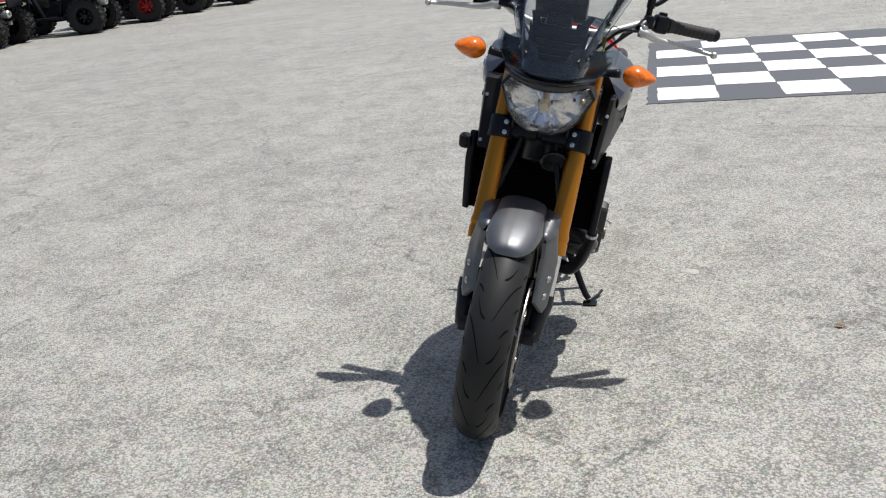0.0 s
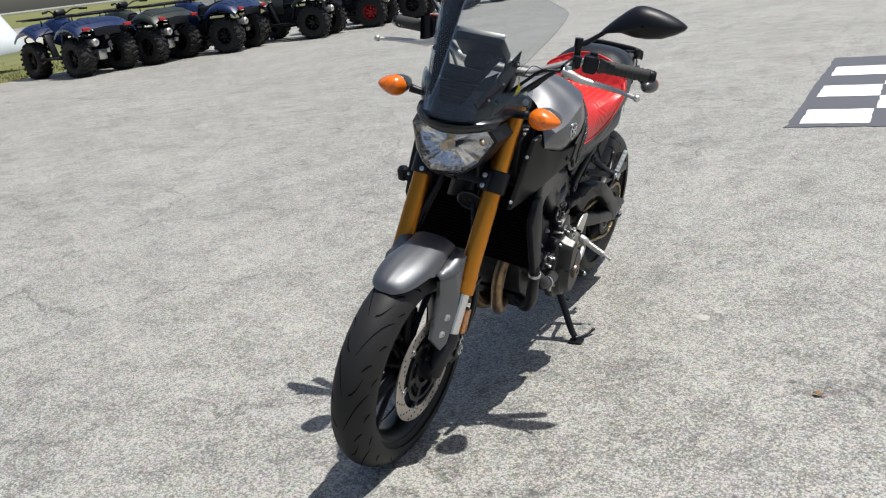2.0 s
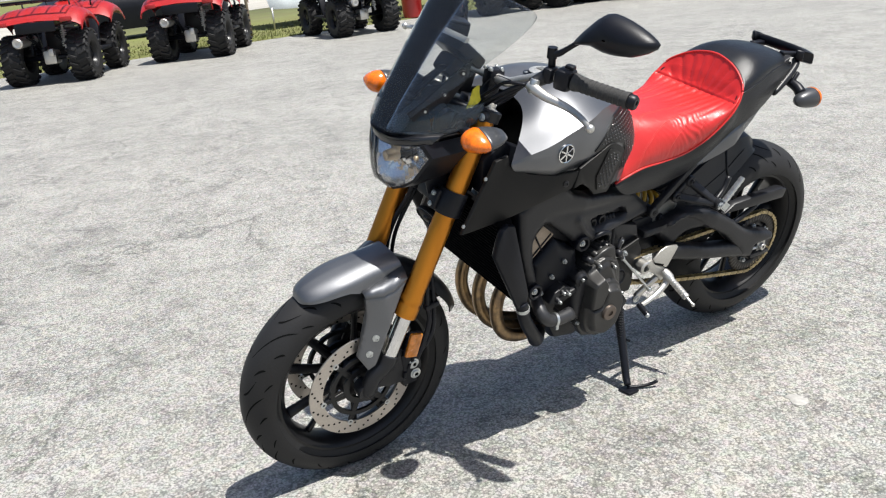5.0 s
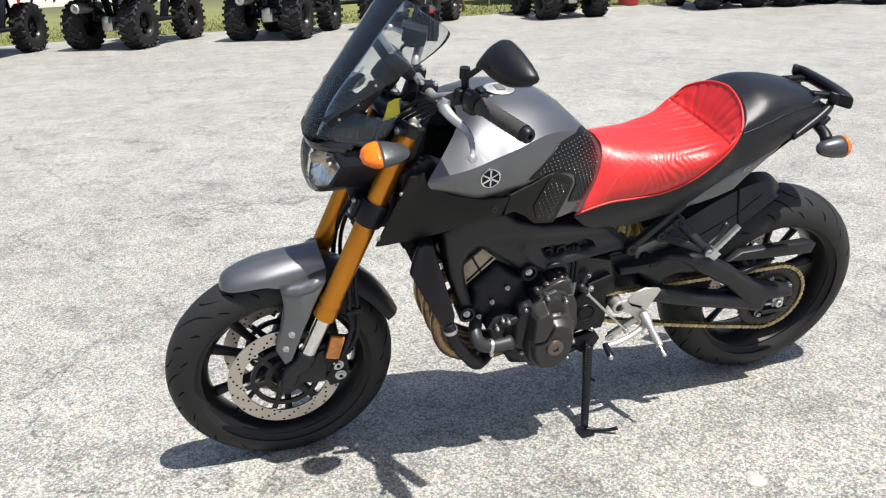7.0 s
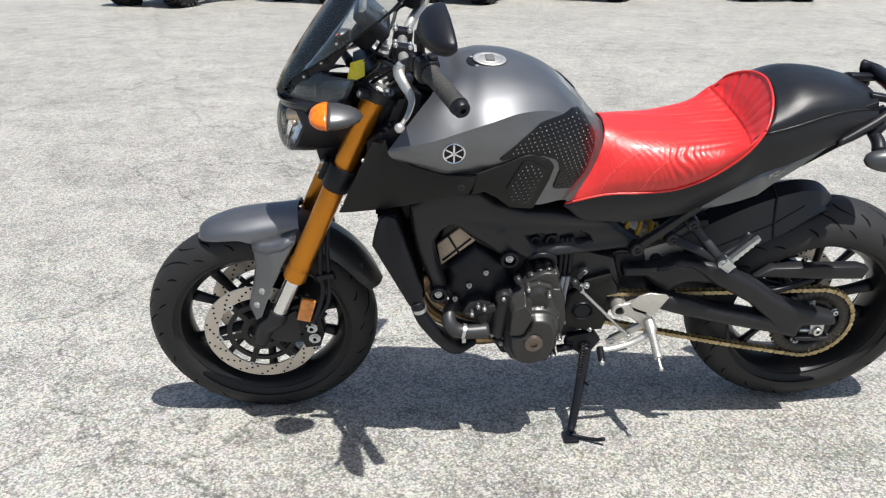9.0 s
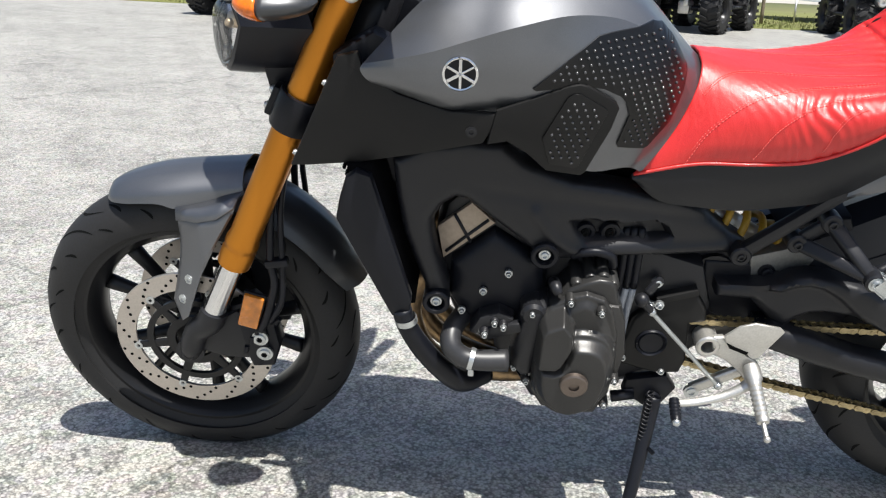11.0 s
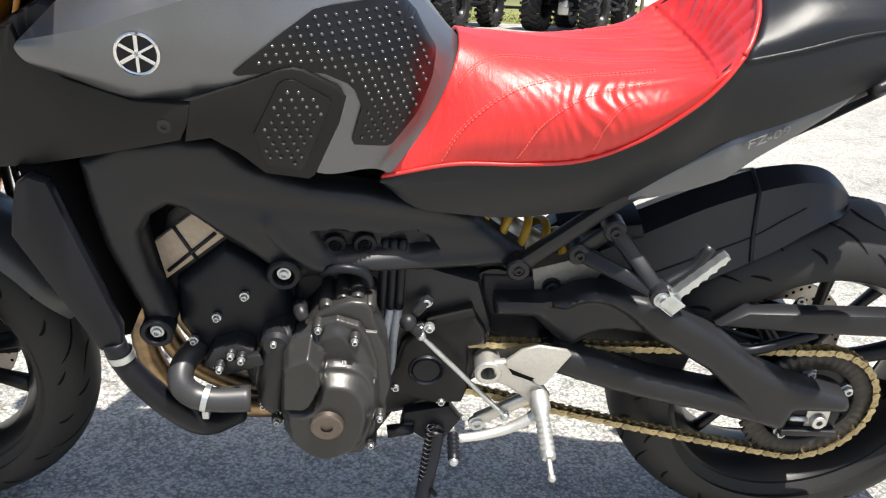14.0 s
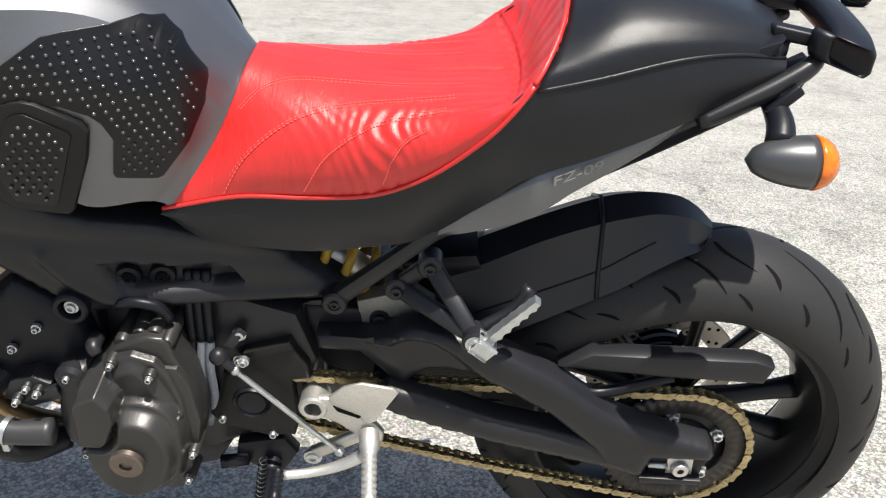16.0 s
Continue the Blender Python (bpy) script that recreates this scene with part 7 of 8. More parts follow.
tube(bm, [(0.150, 0.648, 0.520), (0.172, 0.650, 0.524), (0.180, 0.656, 0.516)], [0.010, 0.010, 0.007], 12, 4)
part("cover_elbow", bm, ENGINE, cover)
bm = fresh()
lathe(bm, [(0, 0.0), (0.0085, 0.0), (0.0085, 0.004), (0.0200, 0.004), (0.0225, 0.002), (0.0235, -0.005)], (0.2365, 0.6888, 0.3758), (1, 0, 0), 32)
part("timing_plug", bm, material("bronze_plug", (0.16, 0.13, 0.11), 0.4, 0.8, 0.1), cover, "bronze timing plug with hex socket")
for y, z in ((0.6745, 0.5075), (0.7244, 0.4941), (0.6345, 0.4735), (0.7486, 0.4221), (0.7617, 0.3508), (0.614, 0.342), (0.750, 0.298)):
    bm = fresh()
    bolt(bm, (0.195 if z > 0.49 and y > 0.7 else 0.189, y, z), (1, 0, 0), 0.0044, 0.008)
    part("cover_bolt", bm, ZINC, cover)
    bm = fresh()
    lathe(bm, [(0.0088, -0.04), (0.0084, -0.001), (0.007, 0.0015), (0, 0.0015)], (0.195 if z > 0.49 and y > 0.7 else 0.189, y, z), (1, 0, 0), 14)
    part("bolt_boss", bm, ENGINE_COVER, cover)
# water pump housing in front of it
PUMP = [(0.596, 0.470), (0.603, 0.489), (0.620, 0.498), (0.640, 0.494), (0.646, 0.470), (0.642, 0.430), (0.634, 0.395), (0.626, 0.352), (0.606, 0.345), (0.588, 0.362), (0.584, 0.400), (0.590, 0.440)]
pump = part("water_pump", pillow(PUMP, lambda y, z: 0.172, 1, 0.022, 0.022, 0.05, 0.006), ENGINE, BIKE, "black water pump housing", 0.9)
bm = fresh()
lathe(bm, [(0, 0.010), (0.016, 0.010), (0.021, 0.004), (0.021, -0.05)], (0.182, 0.617, 0.478), (1, 0, 0), 24)
flat_bar(bm, (0.178, 0.545, 0.436), (0.182, 0.600, 0.452), 0.020, 0.016, (1, 0, 0), 0.005)
plate(bm, [(0.515, 0.432), (0.530, 0.462), (0.562, 0.474), (0.586, 0.462), (0.584, 0.430), (0.548, 0.416)], 0.140, 0.182, 0.006)
part("pump_neck", bm, ENGINE, pump)
for x, y, z in ((0.189, 0.6148, 0.4835), (0.173, 0.6360, 0.4735), (0.190, 0.5697, 0.4540), (0.191, 0.5395, 0.4384), (0.186, 0.555, 0.458), (0.176, 0.6160, 0.3520), (0.170, 0.5930, 0.3560), (0.180, 0.622, 0.415), (0.160, 0.640, 0.335)):
    bm = fresh()
    bolt(bm, (x, y, z), (1, 0, 0), 0.0046, 0.009)
    part("pump_bolt", bm, ZINC, pump)
    bm = fresh()
    lathe(bm, [(0.0085, -0.05), (0.0080, -0.001), (0.0066, 0.0015), (0, 0.0015)], (x, y, z), (1, 0, 0), 14)
    part("bolt_boss", bm, ENGINE, pump)
HOSE_GREY = material("grey_rubber_hose", (0.026, 0.026, 0.028), 0.42, 0, 0.15, 250, 12)
bm = fresh()
tube(bm, [(0.120, 0.510, 0.434), (0.165, 0.488, 0.430), (0.192, 0.485, 0.414), (0.200, 0.502, 0.397), (0.202, 0.530, 0.391), (0.196, 0.580, 0.389)], [0.0175, 0.0175, 0.018, 0.018, 0.0175, 0.019], 18, 6)
hose = part("water_hose", bm, HOSE_GREY, BIKE, "grey rubber coolant elbow")
bm = fresh()
lathe(bm, [(0.0178, -0.004), (0.0194, -0.004), (0.0194, 0.004), (0.0178, 0.004)], (0.202, 0.520, 0.3930), (0.1, 1, -0.2), 28, True)
box(bm, pose(0.211, 0.520, 0.374), (0.012, 0.010, 0.014), 0.002)
part("hose_clamp", bm, ZINC, hose, "spring hose clamp")
bm = fresh()
tube(bm, [(0.196, 0.404, 0.484), (0.195, 0.412, 0.452), (0.188, 0.434, 0.404), (0.176, 0.470, 0.348), (0.150, 0.505, 0.302), (0.110, 0.545, 0.290)], [0.016, 0.0165, 0.018, 0.019, 0.021, 0.021], 18, 6)
hose2 = part("radiator_hose", bm, BLACK, BIKE, "black lower radiator hose")
bm = fresh()
lathe(bm, [(0.0168, -0.005), (0.0185, -0.005), (0.0185, 0.005), (0.0168, 0.005)], (0.1955, 0.4110, 0.4620), (-0.03, 0.2, -1), 24, True)
part("hose_clamp", bm, ZINC, hose2)
# exhaust headers and collector
for x in (-0.088, 0.0, 0.088):
    bm = fresh()
    tube(bm, [(x, 0.485, 0.500), (x, 0.445, 0.488), (x * 0.98, 0.415, 0.440), (x * 0.95, 0.412, 0.380), (x * 0.88, 0.440, 0.310), (x * 0.70, 0.500, 0.262), (x * 0.45, 0.580, 0.235), (x * 0.30 - 0.01, 0.66, 0.225)], 0.0185, 16, 6)
    part("exhaust_header", bm, HEADER, BIKE, "heat-tinted bronze exhaust header")
bm = fresh()
tube(bm, [(-0.02, 0.63, 0.228), (-0.03, 0.72, 0.215), (-0.05, 0.80, 0.210), (-0.08, 0.90, 0.225)], [0.04, 0.055, 0.06, 0.05], 18, 5, flat=0.75)
tube(bm, [(-0.07, 0.86, 0.225), (-0.13, 0.96, 0.245), (-0.15, 1.06, 0.27)], [0.045, 0.045, 0.04], 16, 5)
part("silencer", bm, material("dull_steel_silencer", (0.10, 0.095, 0.09), 0.45, 0.7, 0.2, 90, 9), BIKE, "short dark under-engine silencer")
# gearbox and sprocket cover, shift linkage
bm = fresh()
plate(bm, [(0.826, 0.467), (0.893, 0.487), (0.914, 0.453), (0.917, 0.428), (0.891, 0.423), (0.896, 0.342), (0.888, 0.314), (0.847, 0.311), (0.785, 0.328), (0.766, 0.350), (0.765, 0.373), (0.783, 0.386), (0.792, 0.427), (0.814, 0.450)], 0.070, 0.115, 0.007, 3)
sprocket_cover = part("sprocket_cover", bm, PANEL, BIKE, "black plastic sprocket cover")
bm = fresh()
plate(bm, [(0.826, 0.474), (0.891, 0.496), (0.896, 0.484), (0.828, 0.461)], 0.090, 0.1185, 0.003)
part("cover_ledge", bm, PANEL, sprocket_cover)
bm = fresh()
lathe(bm, [(0, 0.002), (0.020, 0.002), (0.022, 0.0), (0.026, 0.004), (0.028, 0.0), (0.028, -0.004)], (0.1155, 0.830, 0.380), (1, 0, 0), 28)
part("cover_boss", bm, BLACK, sprocket_cover)
for y, z in ((0.856, 0.318), (0.785, 0.345), (0.818, 0.458)):
    bm = fresh()
    bolt(bm, (0.113, y, z), (1, 0, 0), 0.0055, 0.008)
    part("cover_bolt", bm, ZINC, sprocket_cover)
bm = fresh()
flat_bar(bm, (0.112, 0.830, 0.514), (0.124, 0.806, 0.488), (0.017, 0.015), 0.009, (1, 0.2, 0), 0.004)
lathe(bm, [(0, 0.008), (0.010, 0.008), (0.013, 0.004), (0.014, -0.02), (0, -0.02)], (0.084, 0.8231, 0.5025), (1, 0, 0), 18)
bmesh.ops.create_uvsphere(bm, u_segments=16, v_segments=10, radius=0.0125, matrix=Matrix.Translation((0.136, 0.7975, 0.4830)))
tube(bm, [(0.136, 0.7975, 0.4830), (0.136, 0.808, 0.470), (0.135, 0.8175, 0.4586)], [0.008, 0.007, 0.006], 10, 3)
arm = part("shift_arm", bm, CHARCOAL, BIKE, "dark gear shift arm")
for at, r in (((0.114, 0.8231, 0.5045), 0.0068), ((0.130, 0.829, 0.470), 0.0055)):
    bm = fresh()
    bolt(bm, at, (1, 0, 0), r, 0.007)
    part("arm_bolt", bm, ZINC, arm)
bm = fresh()
tube(bm, [(0.135, 0.8175, 0.4586), (0.133, 0.9548, 0.3062)], 0.0040, 10, smooth=False)
for p in ((0.135, 0.8175, 0.4586), (0.133, 0.9548, 0.3062)):
    bmesh.ops.create_uvsphere(bm, u_segments=12, v_segments=8, radius=0.0075, matrix=Matrix.Translation(p))
part("shift_rod", bm, ZINC, BIKE, "bright gear linkage rod")
bm = fresh()
tube(bm, [(0.148, 1.006, 0.346), (0.158, 0.993, 0.330), (0.164, 0.957, 0.310), (0.168, 0.915, 0.298), (0.174, 0.879, 0.297)], [0.012, 0.010, 0.0085, 0.0075, 0.007], 12, 5, flat=0.7)
shift = part("shift_lever", bm, ALUMINIUM, BIKE, "polished aluminium gear lever")
bm = fresh()
lathe(bm, [(0, 0), (0.0085, 0)] + [(0.0085 + 0.0012 * (k % 2), 0.004 + 0.0035 * k) for k in range(10)] + [(0.0085, 0.042), (0, 0.042)], (0.172, 0.8725, 0.3035), (1, 0.0, -0.37), 18)
part("lever_rubber", bm, BLACK, shift, "ribbed rubber toe piece")
bm = fresh()
bmesh.ops.create_uvsphere(bm, u_segments=10, v_segments=6, radius=0.0075, matrix=Matrix.Translation((0.2131, 0.8721, 0.2883)))
part("lever_tip", bm, ZINC, shift)
# rider foot rest bracket, heel plate, folding peg
for s in (-1, 1):
    bm = fresh()
    plate(bm, [(0.944, 0.421), (0.966, 0.442), (0.991, 0.450), (1.033, 0.443), (1.041, 0.435), (1.009, 0.379), (1.000, 0.375), (0.992, 0.380), (0.986, 0.389), (0.948, 0.408)], s * 0.136, s * 0.142, 0.002)
    heel = part("heel_plate", bm, ALUMINIUM, BIKE, "satin aluminium heel guard")
    bm = fresh()
    lathe(bm, [(0.0125, -0.03), (0.0205, -0.03), (0.0210, 0.006), (0.018, 0.009), (0.0125, 0.009)], (s * 0.130, 0.9214, 0.3937), (s, 0, 0), 28, True)
    plate(bm, [(0.924, 0.413), (0.945, 0.414), (0.975, 0.388), (1.008, 0.367), (1.020, 0.350), (1.019, 0.334), (0.995, 0.326), (0.980, 0.345), (0.954, 0.366), (0.934, 0.376)], s * 0.122, s * 0.137, 0.005, 3)
    flat_bar(bm, (s * 0.124, 0.990, 0.338), (s * 0.118, 0.912, 0.284), 0.020, 0.014, (s, 0, 0), 0.004)
    part("foot_rest_bracket", bm, ALUMINIUM, heel, "cast aluminium foot rest bracket")
    # dark inlay painted as the shade of a slot through the plate
    bm = fresh()
    plate(bm, [(0.950, 0.406), (0.990, 0.390), (0.986, 0.384), (0.956, 0.396)], s * 0.130, s * 0.1425, 0.001)
    part("slot", bm, RECESS_SHADE, heel)
    bm = fresh()
    a, b = Vector((s * 0.158, 1.002, 0.349)), Vector((s * 0.2584, 1.0097, 0.3033))
    d = (b - a).normalized()
    lathe(bm, [(0, -0.022), (0.013, -0.022), (0.015, -0.012), (0.015, 0.004), (0.0115, 0.010)] + [(0.0115 - 0.0016 * (k % 2), 0.012 + 0.0045 * k) for k in range(15)] + [(0.010, 0.082), (0, 0.084)], a, d, 20)
    tube(bm, [a + d * 0.080, a + d * 0.106], [0.0042, 0.0042], 10, smooth=False)
    bmesh.ops.create_uvsphere(bm, u_segments=10, v_segments=6, radius=0.0062, matrix=Matrix.Translation(b))
    part("foot_peg", bm, ALUMINIUM, heel, "ribbed aluminium foot peg")
    bm = fresh()
    bolt(bm, (s * 0.124, 0.9139, 0.2820), (s, 0, 0), 0.0095, 0.005)
    part("bracket_bolt", bm, ZINC, heel)
# side stand
bm = fresh()
plate(bm, [(0.800, 0.290), (0.870, 0.305), (0.890, 0.275), (0.868, 0.236), (0.835, 0.232), (0.795, 0.262)], 0.088, 0.112, 0.006)
lathe(bm, [(0, 0.012), (0.011, 0.012), (0.013, 0.008), (0.013, -0.02), (0, -0.02)], (0.118, 0.8507, 0.2539), (1, 0, 0), 18)
tube(bm, [(0.115, 0.815, 0.262), (0.120, 0.775, 0.258)], [0.010, 0.011], 10, smooth=False)
bracket = part("stand_bracket", bm, BLACK, BIKE, "black side stand bracket")
bm = fresh()
foot = Vector((0.240, 0.806, 0.0640))
tube(bm, [(0.118, 0.851, 0.262), (0.130, 0.847, 0.230), (0.172, 0.833, 0.165), (0.218, 0.815, 0.095), foot + Vector((0, 0, 0.01))], [0.015, 0.0145, 0.0125, 0.0115, 0.0105], 14, 5)
stand = part("side_stand", bm, BLACK, BIKE, "black steel side stand leg")
bm = fresh()
down = Matrix.Rotation(radians(-13.7), 4, "Y")
box(bm, Matrix.Translation(foot + Vector((0.006, 0.0, -0.004))) @ down, (0.05, 0.040, 0.007), 0.003)
tube(bm, [foot, foot + Vector((0.014, 0.03, 0.001)), foot + Vector((0.030, 0.062, 0.008)), foot + Vector((0.040, 0.082, 0.020))], [0.006, 0.005, 0.005, 0.0055], 8, 4)
part("stand_foot", bm, BLACK, stand)
bm = fresh()
helix = []
for k in range(85):
    u = k / 84
    a = u * math.tau * 12
    c = Vector((0.132, 0.842, 0.285)) * (1 - u) + Vector((0.158, 0.832, 0.195)) * u
    helix.append(c + Vector((math.cos(a) * 0.006, math.sin(a) * 0.006, 0)))
tube(bm, helix, 0.0013, 6, smooth=False)
part("stand_spring", bm, CHARCOAL, stand, "coiled return spring")
bm = fresh()
tube(bm, [(0.158, 0.838, 0.185), (0.180, 0.854, 0.180)], 0.004, 8, smooth=False)
part("stand_peg", bm, BLACK, stand)
# overflow and breather hoses between the covers
PALE_HOSE = material("grey_breather_hose", (0.20, 0.22, 0.25), 0.4, 0, 0.15)
for k, (y, mat) in enumerate(((0.768, PALE_HOSE), (0.780, PALE_HOSE), (0.756, BLACK))):
    bm = fresh()
    tube(bm, [(0.116, y + 0.004, 0.495), (0.118, y + 0.001, 0.470), (0.118, y - 0.002, 0.440), (0.112, y - 0.004, 0.38), (0.10, y - 0.02, 0.32)], 0.0062, 12, 5)
    hose = part("breather_hose", bm, mat, BIKE)
    bm = fresh()
    tube(bm, [(0.10, y + 0.006, 0.60), (0.113, y + 0.005, 0.556), (0.116, y + 0.004, 0.494)], 0.0068, 10, 5)
    part("hose_sleeve", bm, BLACK, hose)
bm = fresh()
tube(bm, [(0.14, 0.675, 0.566), (0.15, 0.690, 0.578), (0.152, 0.712, 0.582), (0.148, 0.735, 0.572), (0.14, 0.742, 0.548)], 0.0072, 10, 5)
part("vent_hose", bm, BLACK, BIKE)

# ---- radiator ----
bm = fresh()
rows = [[(x, y, z) for y, z in ((0.322, 0.735), (0.360, 0.735), (0.425, 0.490), (0.392, 0.482))] for x in (-0.186, 0.186)]
bridge(bm, rows)
CORE = material("black_radiator_core", (0.0025, 0.0025, 0.003), 0.9, 0, 0.2, spec=0.05)
rad = part("radiator", bm, CORE, BIKE, "black curved radiator with fine fins")
for k in range(22):
    bm = fresh()
    u = k / 21
    c = Vector((0, 0.318 + 0.072 * u, 0.728 - 0.24 * u))
    box(bm, Matrix.Translation(c) @ pose(0, 0, 0, 16), (0.370, 0.004, 0.0045), 0)
    part("fin", bm, CORE, rad)
for s in (-1, 1):
    bm = fresh()
    plate(bm, [(0.312, 0.686), (0.322, 0.720), (0.338, 0.732), (0.360, 0.725), (0.420, 0.512), (0.417, 0.474), (0.388, 0.474), (0.305, 0.650)], s * 0.184, s * 0.206, 0.006)
    part("radiator_cover", bm, BLACK, rad, "black radiator side cover")
bm = fresh()
lathe(bm, [(0, 0.012), (0.02, 0.012), (0.022, 0.004), (0.03, 0.0), (0.03, -0.01)], (0.035, 0.262, 0.738), (0, -1, 0.1), 20)
part("horn", bm, BLACK, BIKE, "round black horn")
bm = fresh()
lathe(bm, [(0, 0.014), (0.014, 0.014), (0.018, 0.008), (0.018, -0.02), (0, -0.02)], (-0.212, 0.300, 0.712), (0, -0.3, 1), 18)
part("radiator_cap", bm, BLACK, rad)

# ---- rear end ----
for s in (-1, 1):
    bm = fresh()
    UPPER = [(0.925, 0.506), (0.976, 0.508), (1.023, 0.522), (1.041, 0.535), (1.065, 0.542), (1.102, 0.540), (1.146, 0.530), (1.193, 0.510), (1.230, 0.488), (1.266, 0.467), (1.309, 0.434), (1.345, 0.410), (1.381, 0.394), (1.440, 0.375), (1.485, 0.361), (1.492, 0.345), (1.488, 0.336), (1.405, 0.336), (1.396, 0.294), (1.340, 0.312),
             (1.318, 0.350), (1.249, 0.414), (1.174, 0.461), (1.144, 0.467), (1.105, 0.469), (1.081, 0.463), (1.062, 0.450), (1.048, 0.431), (1.026, 0.438), (0.985, 0.480), (0.925, 0.484)]
    WEB = [(0.900, 0.515), (1.024, 0.513), (1.042, 0.525), (1.066, 0.531), (1.091, 0.527), (1.118, 0.511), (1.159, 0.476), (1.174, 0.455), (1.100, 0.430), (1.000, 0.420), (0.900, 0.440)]

    def arm_face(y, z):
        return 0.126 + 0.016 * min(1, max(0, (y - 1.0) / 0.18)) - (0.013 * min(1.0, rim_distance(WEB, [(y, z)])[0] / 0.010) if inside(WEB, y, z) else 0)

    def tuck(bm):
        for v in bm.verts:
            k = max(0.0, min(1.0, (1.14 - v.co.y) / 0.12))
            v.co.x -= s * 0.012 * k
            v.co.z -= 0.006 * k
        return bm

    arm = part("swingarm", tuck(pillow(UPPER, arm_face, s, 0.011, 0.020, 0.034, 0.006)), CHARCOAL, BIKE, "dark cast aluminium swingarm", 0.8)
    LOWER = [(1.026, 0.438), (1.048, 0.432), (1.092, 0.423), (1.165, 0.399), (1.211, 0.389), (1.317, 0.366), (1.352, 0.340), (1.396, 0.294), (1.331, 0.312), (1.216, 0.341), (1.101, 0.367), (1.024, 0.390), (1.004, 0.412)]
    part("lower_beam", pillow(LOWER, lambda y, z: 0.126 + 0.014 * min(1, max(0, (y - 1.0) / 0.18)), s, 0.012, 0.022, 0.030, 0.008), CHARCOAL, arm, "", 1.0)
    bm = fresh()
    plate(bm, [(1.390, 0.302), (1.480, 0.300), (1.476, 0.290), (1.392, 0.290)], s * 0.128, s * 0.152, 0.002)
    part("arm_foot", bm, CHARCOAL, arm)
    bm = fresh()
    plate(bm, [(0.905, 0.528), (1.040, 0.526), (1.052, 0.460), (1.060, 0.372), (1.000, 0.392), (0.930, 0.420), (0.905, 0.470)], s * 0.036, s * 0.074, 0.008, 3)
    plate(bm, [(1.002, 0.430), (1.046, 0.428), (1.046, 0.402), (1.002, 0.410)], s * 0.070, s * 0.104, 0.003)
    plate(bm, [(1.030, 0.520), (1.120, 0.515), (1.180, 0.470), (1.225, 0.410), (1.235, 0.345), (1.115, 0.350), (1.045, 0.372)], s * 0.034, s * 0.054, 0.006)
    part("arm_root", bm, BLACK, arm)
    bm = fresh()
    plate(bm, [(1.402, 0.338), (1.484, 0.338), (1.480, 0.298), (1.404, 0.298)], s * 0.126, s * 0.140, 0.002)
    part("chain_adjuster", bm, BLACK, arm)
    bm = fresh()
    plate(bm, [(1.428, 0.334), (1.466, 0.334), (1.468, 0.302), (1.430, 0.302)], s * 0.136, s * 0.142, 0.002)
    lathe(bm, [(0.005, 0.012), (0.011, 0.012), (0.013, 0.008), (0.013, -0.004)], (s * 0.140, 1.4475, 0.3175), (s, 0, 0), 18)
    part("axle_block", bm, ALUMINIUM, arm, "aluminium axle block")
    bm = fresh()
    tube(bm, [(s * 0.142, 1.430, 0.318), (s * 0.142, 1.402, 0.320)], 0.005, 8, smooth=False)
    part("adjuster_screw", bm, ZINC, arm)
bm = fresh()
tube(bm, [(-0.070, 0.925, 0.50), (0.070, 0.925, 0.50)], 0.035, 18, smooth=False)
box(bm, pose(0, 1.03, 0.49), (0.20, 0.05, 0.05), 0.01)
part("swingarm_pivot", bm, CHARCOAL, BIKE)
bm = fresh()
tube(bm, [(-0.13, *REAR), (0.13, *REAR)], 0.013, 14, smooth=False)
part("rear_axle", bm, ZINC, BIKE)
# chain guard
bm = fresh()
plate(bm, [(1.258, 0.474), (1.302, 0.500), (1.524, 0.500), (1.552, 0.490), (1.542, 0.460), (1.408, 0.464)], 0.086, 0.118, 0.006)
part("chain_guard", bm, CHARCOAL, BIKE, "dark chain guard")
bm = fresh()
tube(bm, [(0.124, 1.21, 0.474), (0.120, 1.26, 0.450), (0.114, 1.31, 0.428), (0.110, 1.36, 0.438), (0.106, 1.42, 0.458)], [0.012, 0.010, 0.009, 0.009, 0.008], 10, 5)
part("guard_stay", bm, BLACK, BIKE)
# rear hugger
bm = fresh()
HUG = []
for y, crown, crease, ridge, low, f in ((1.085, 0.587, 0.563, 0.521, 0.468, 1), (1.140, 0.615, 0.592, 0.549, 0.501, 1), (1.230, 0.660, 0.641, 0.593, 0.555, 1), (1.302, 0.690, 0.671, 0.630, 0.598, 1),
                                        (1.340, 0.699, 0.682, 0.657, 0.621, 0.98), (1.372, 0.702, 0.688, 0.679, 0.644, 0.94), (1.408, 0.697, 0.684, 0.679, 0.664, 0.86), (1.434, 0.682, 0.672, 0.668, 0.667, 0.66)):
    row = [(-0.094, crown - 0.120), (-0.060, crown - 0.045), (0.0, crown - 0.012), (0.040, crease - 0.010), (0.058, ridge - 0.034), (0.074, low - 0.036)]
    HUG.append([(x * f, y, z) for x, z in row])
HUG.append([(-0.040, 1.448, 0.630), (-0.024, 1.454, 0.644), (0.0, 1.457, 0.648), (0.016, 1.455, 0.647), (0.026, 1.452, 0.644), (0.034, 1.447, 0.638)])
bridge(bm, list(zip(*[spline(col, 4) for col in zip(*HUG)])), False, False)
hugger = part("rear_hugger", thicken(bm, 0.004), SATIN, BIKE, "black plastic rear wheel hugger", sharp=0.3)
bm = fresh()
tube(bm, [Vector(r[4]) + Vector((0.001, 0, 0.001)) for r in HUG[1:6]], 0.0013, 8, 4)
part("hugger_seam", bm, BLACK, hugger)
bm = fresh()
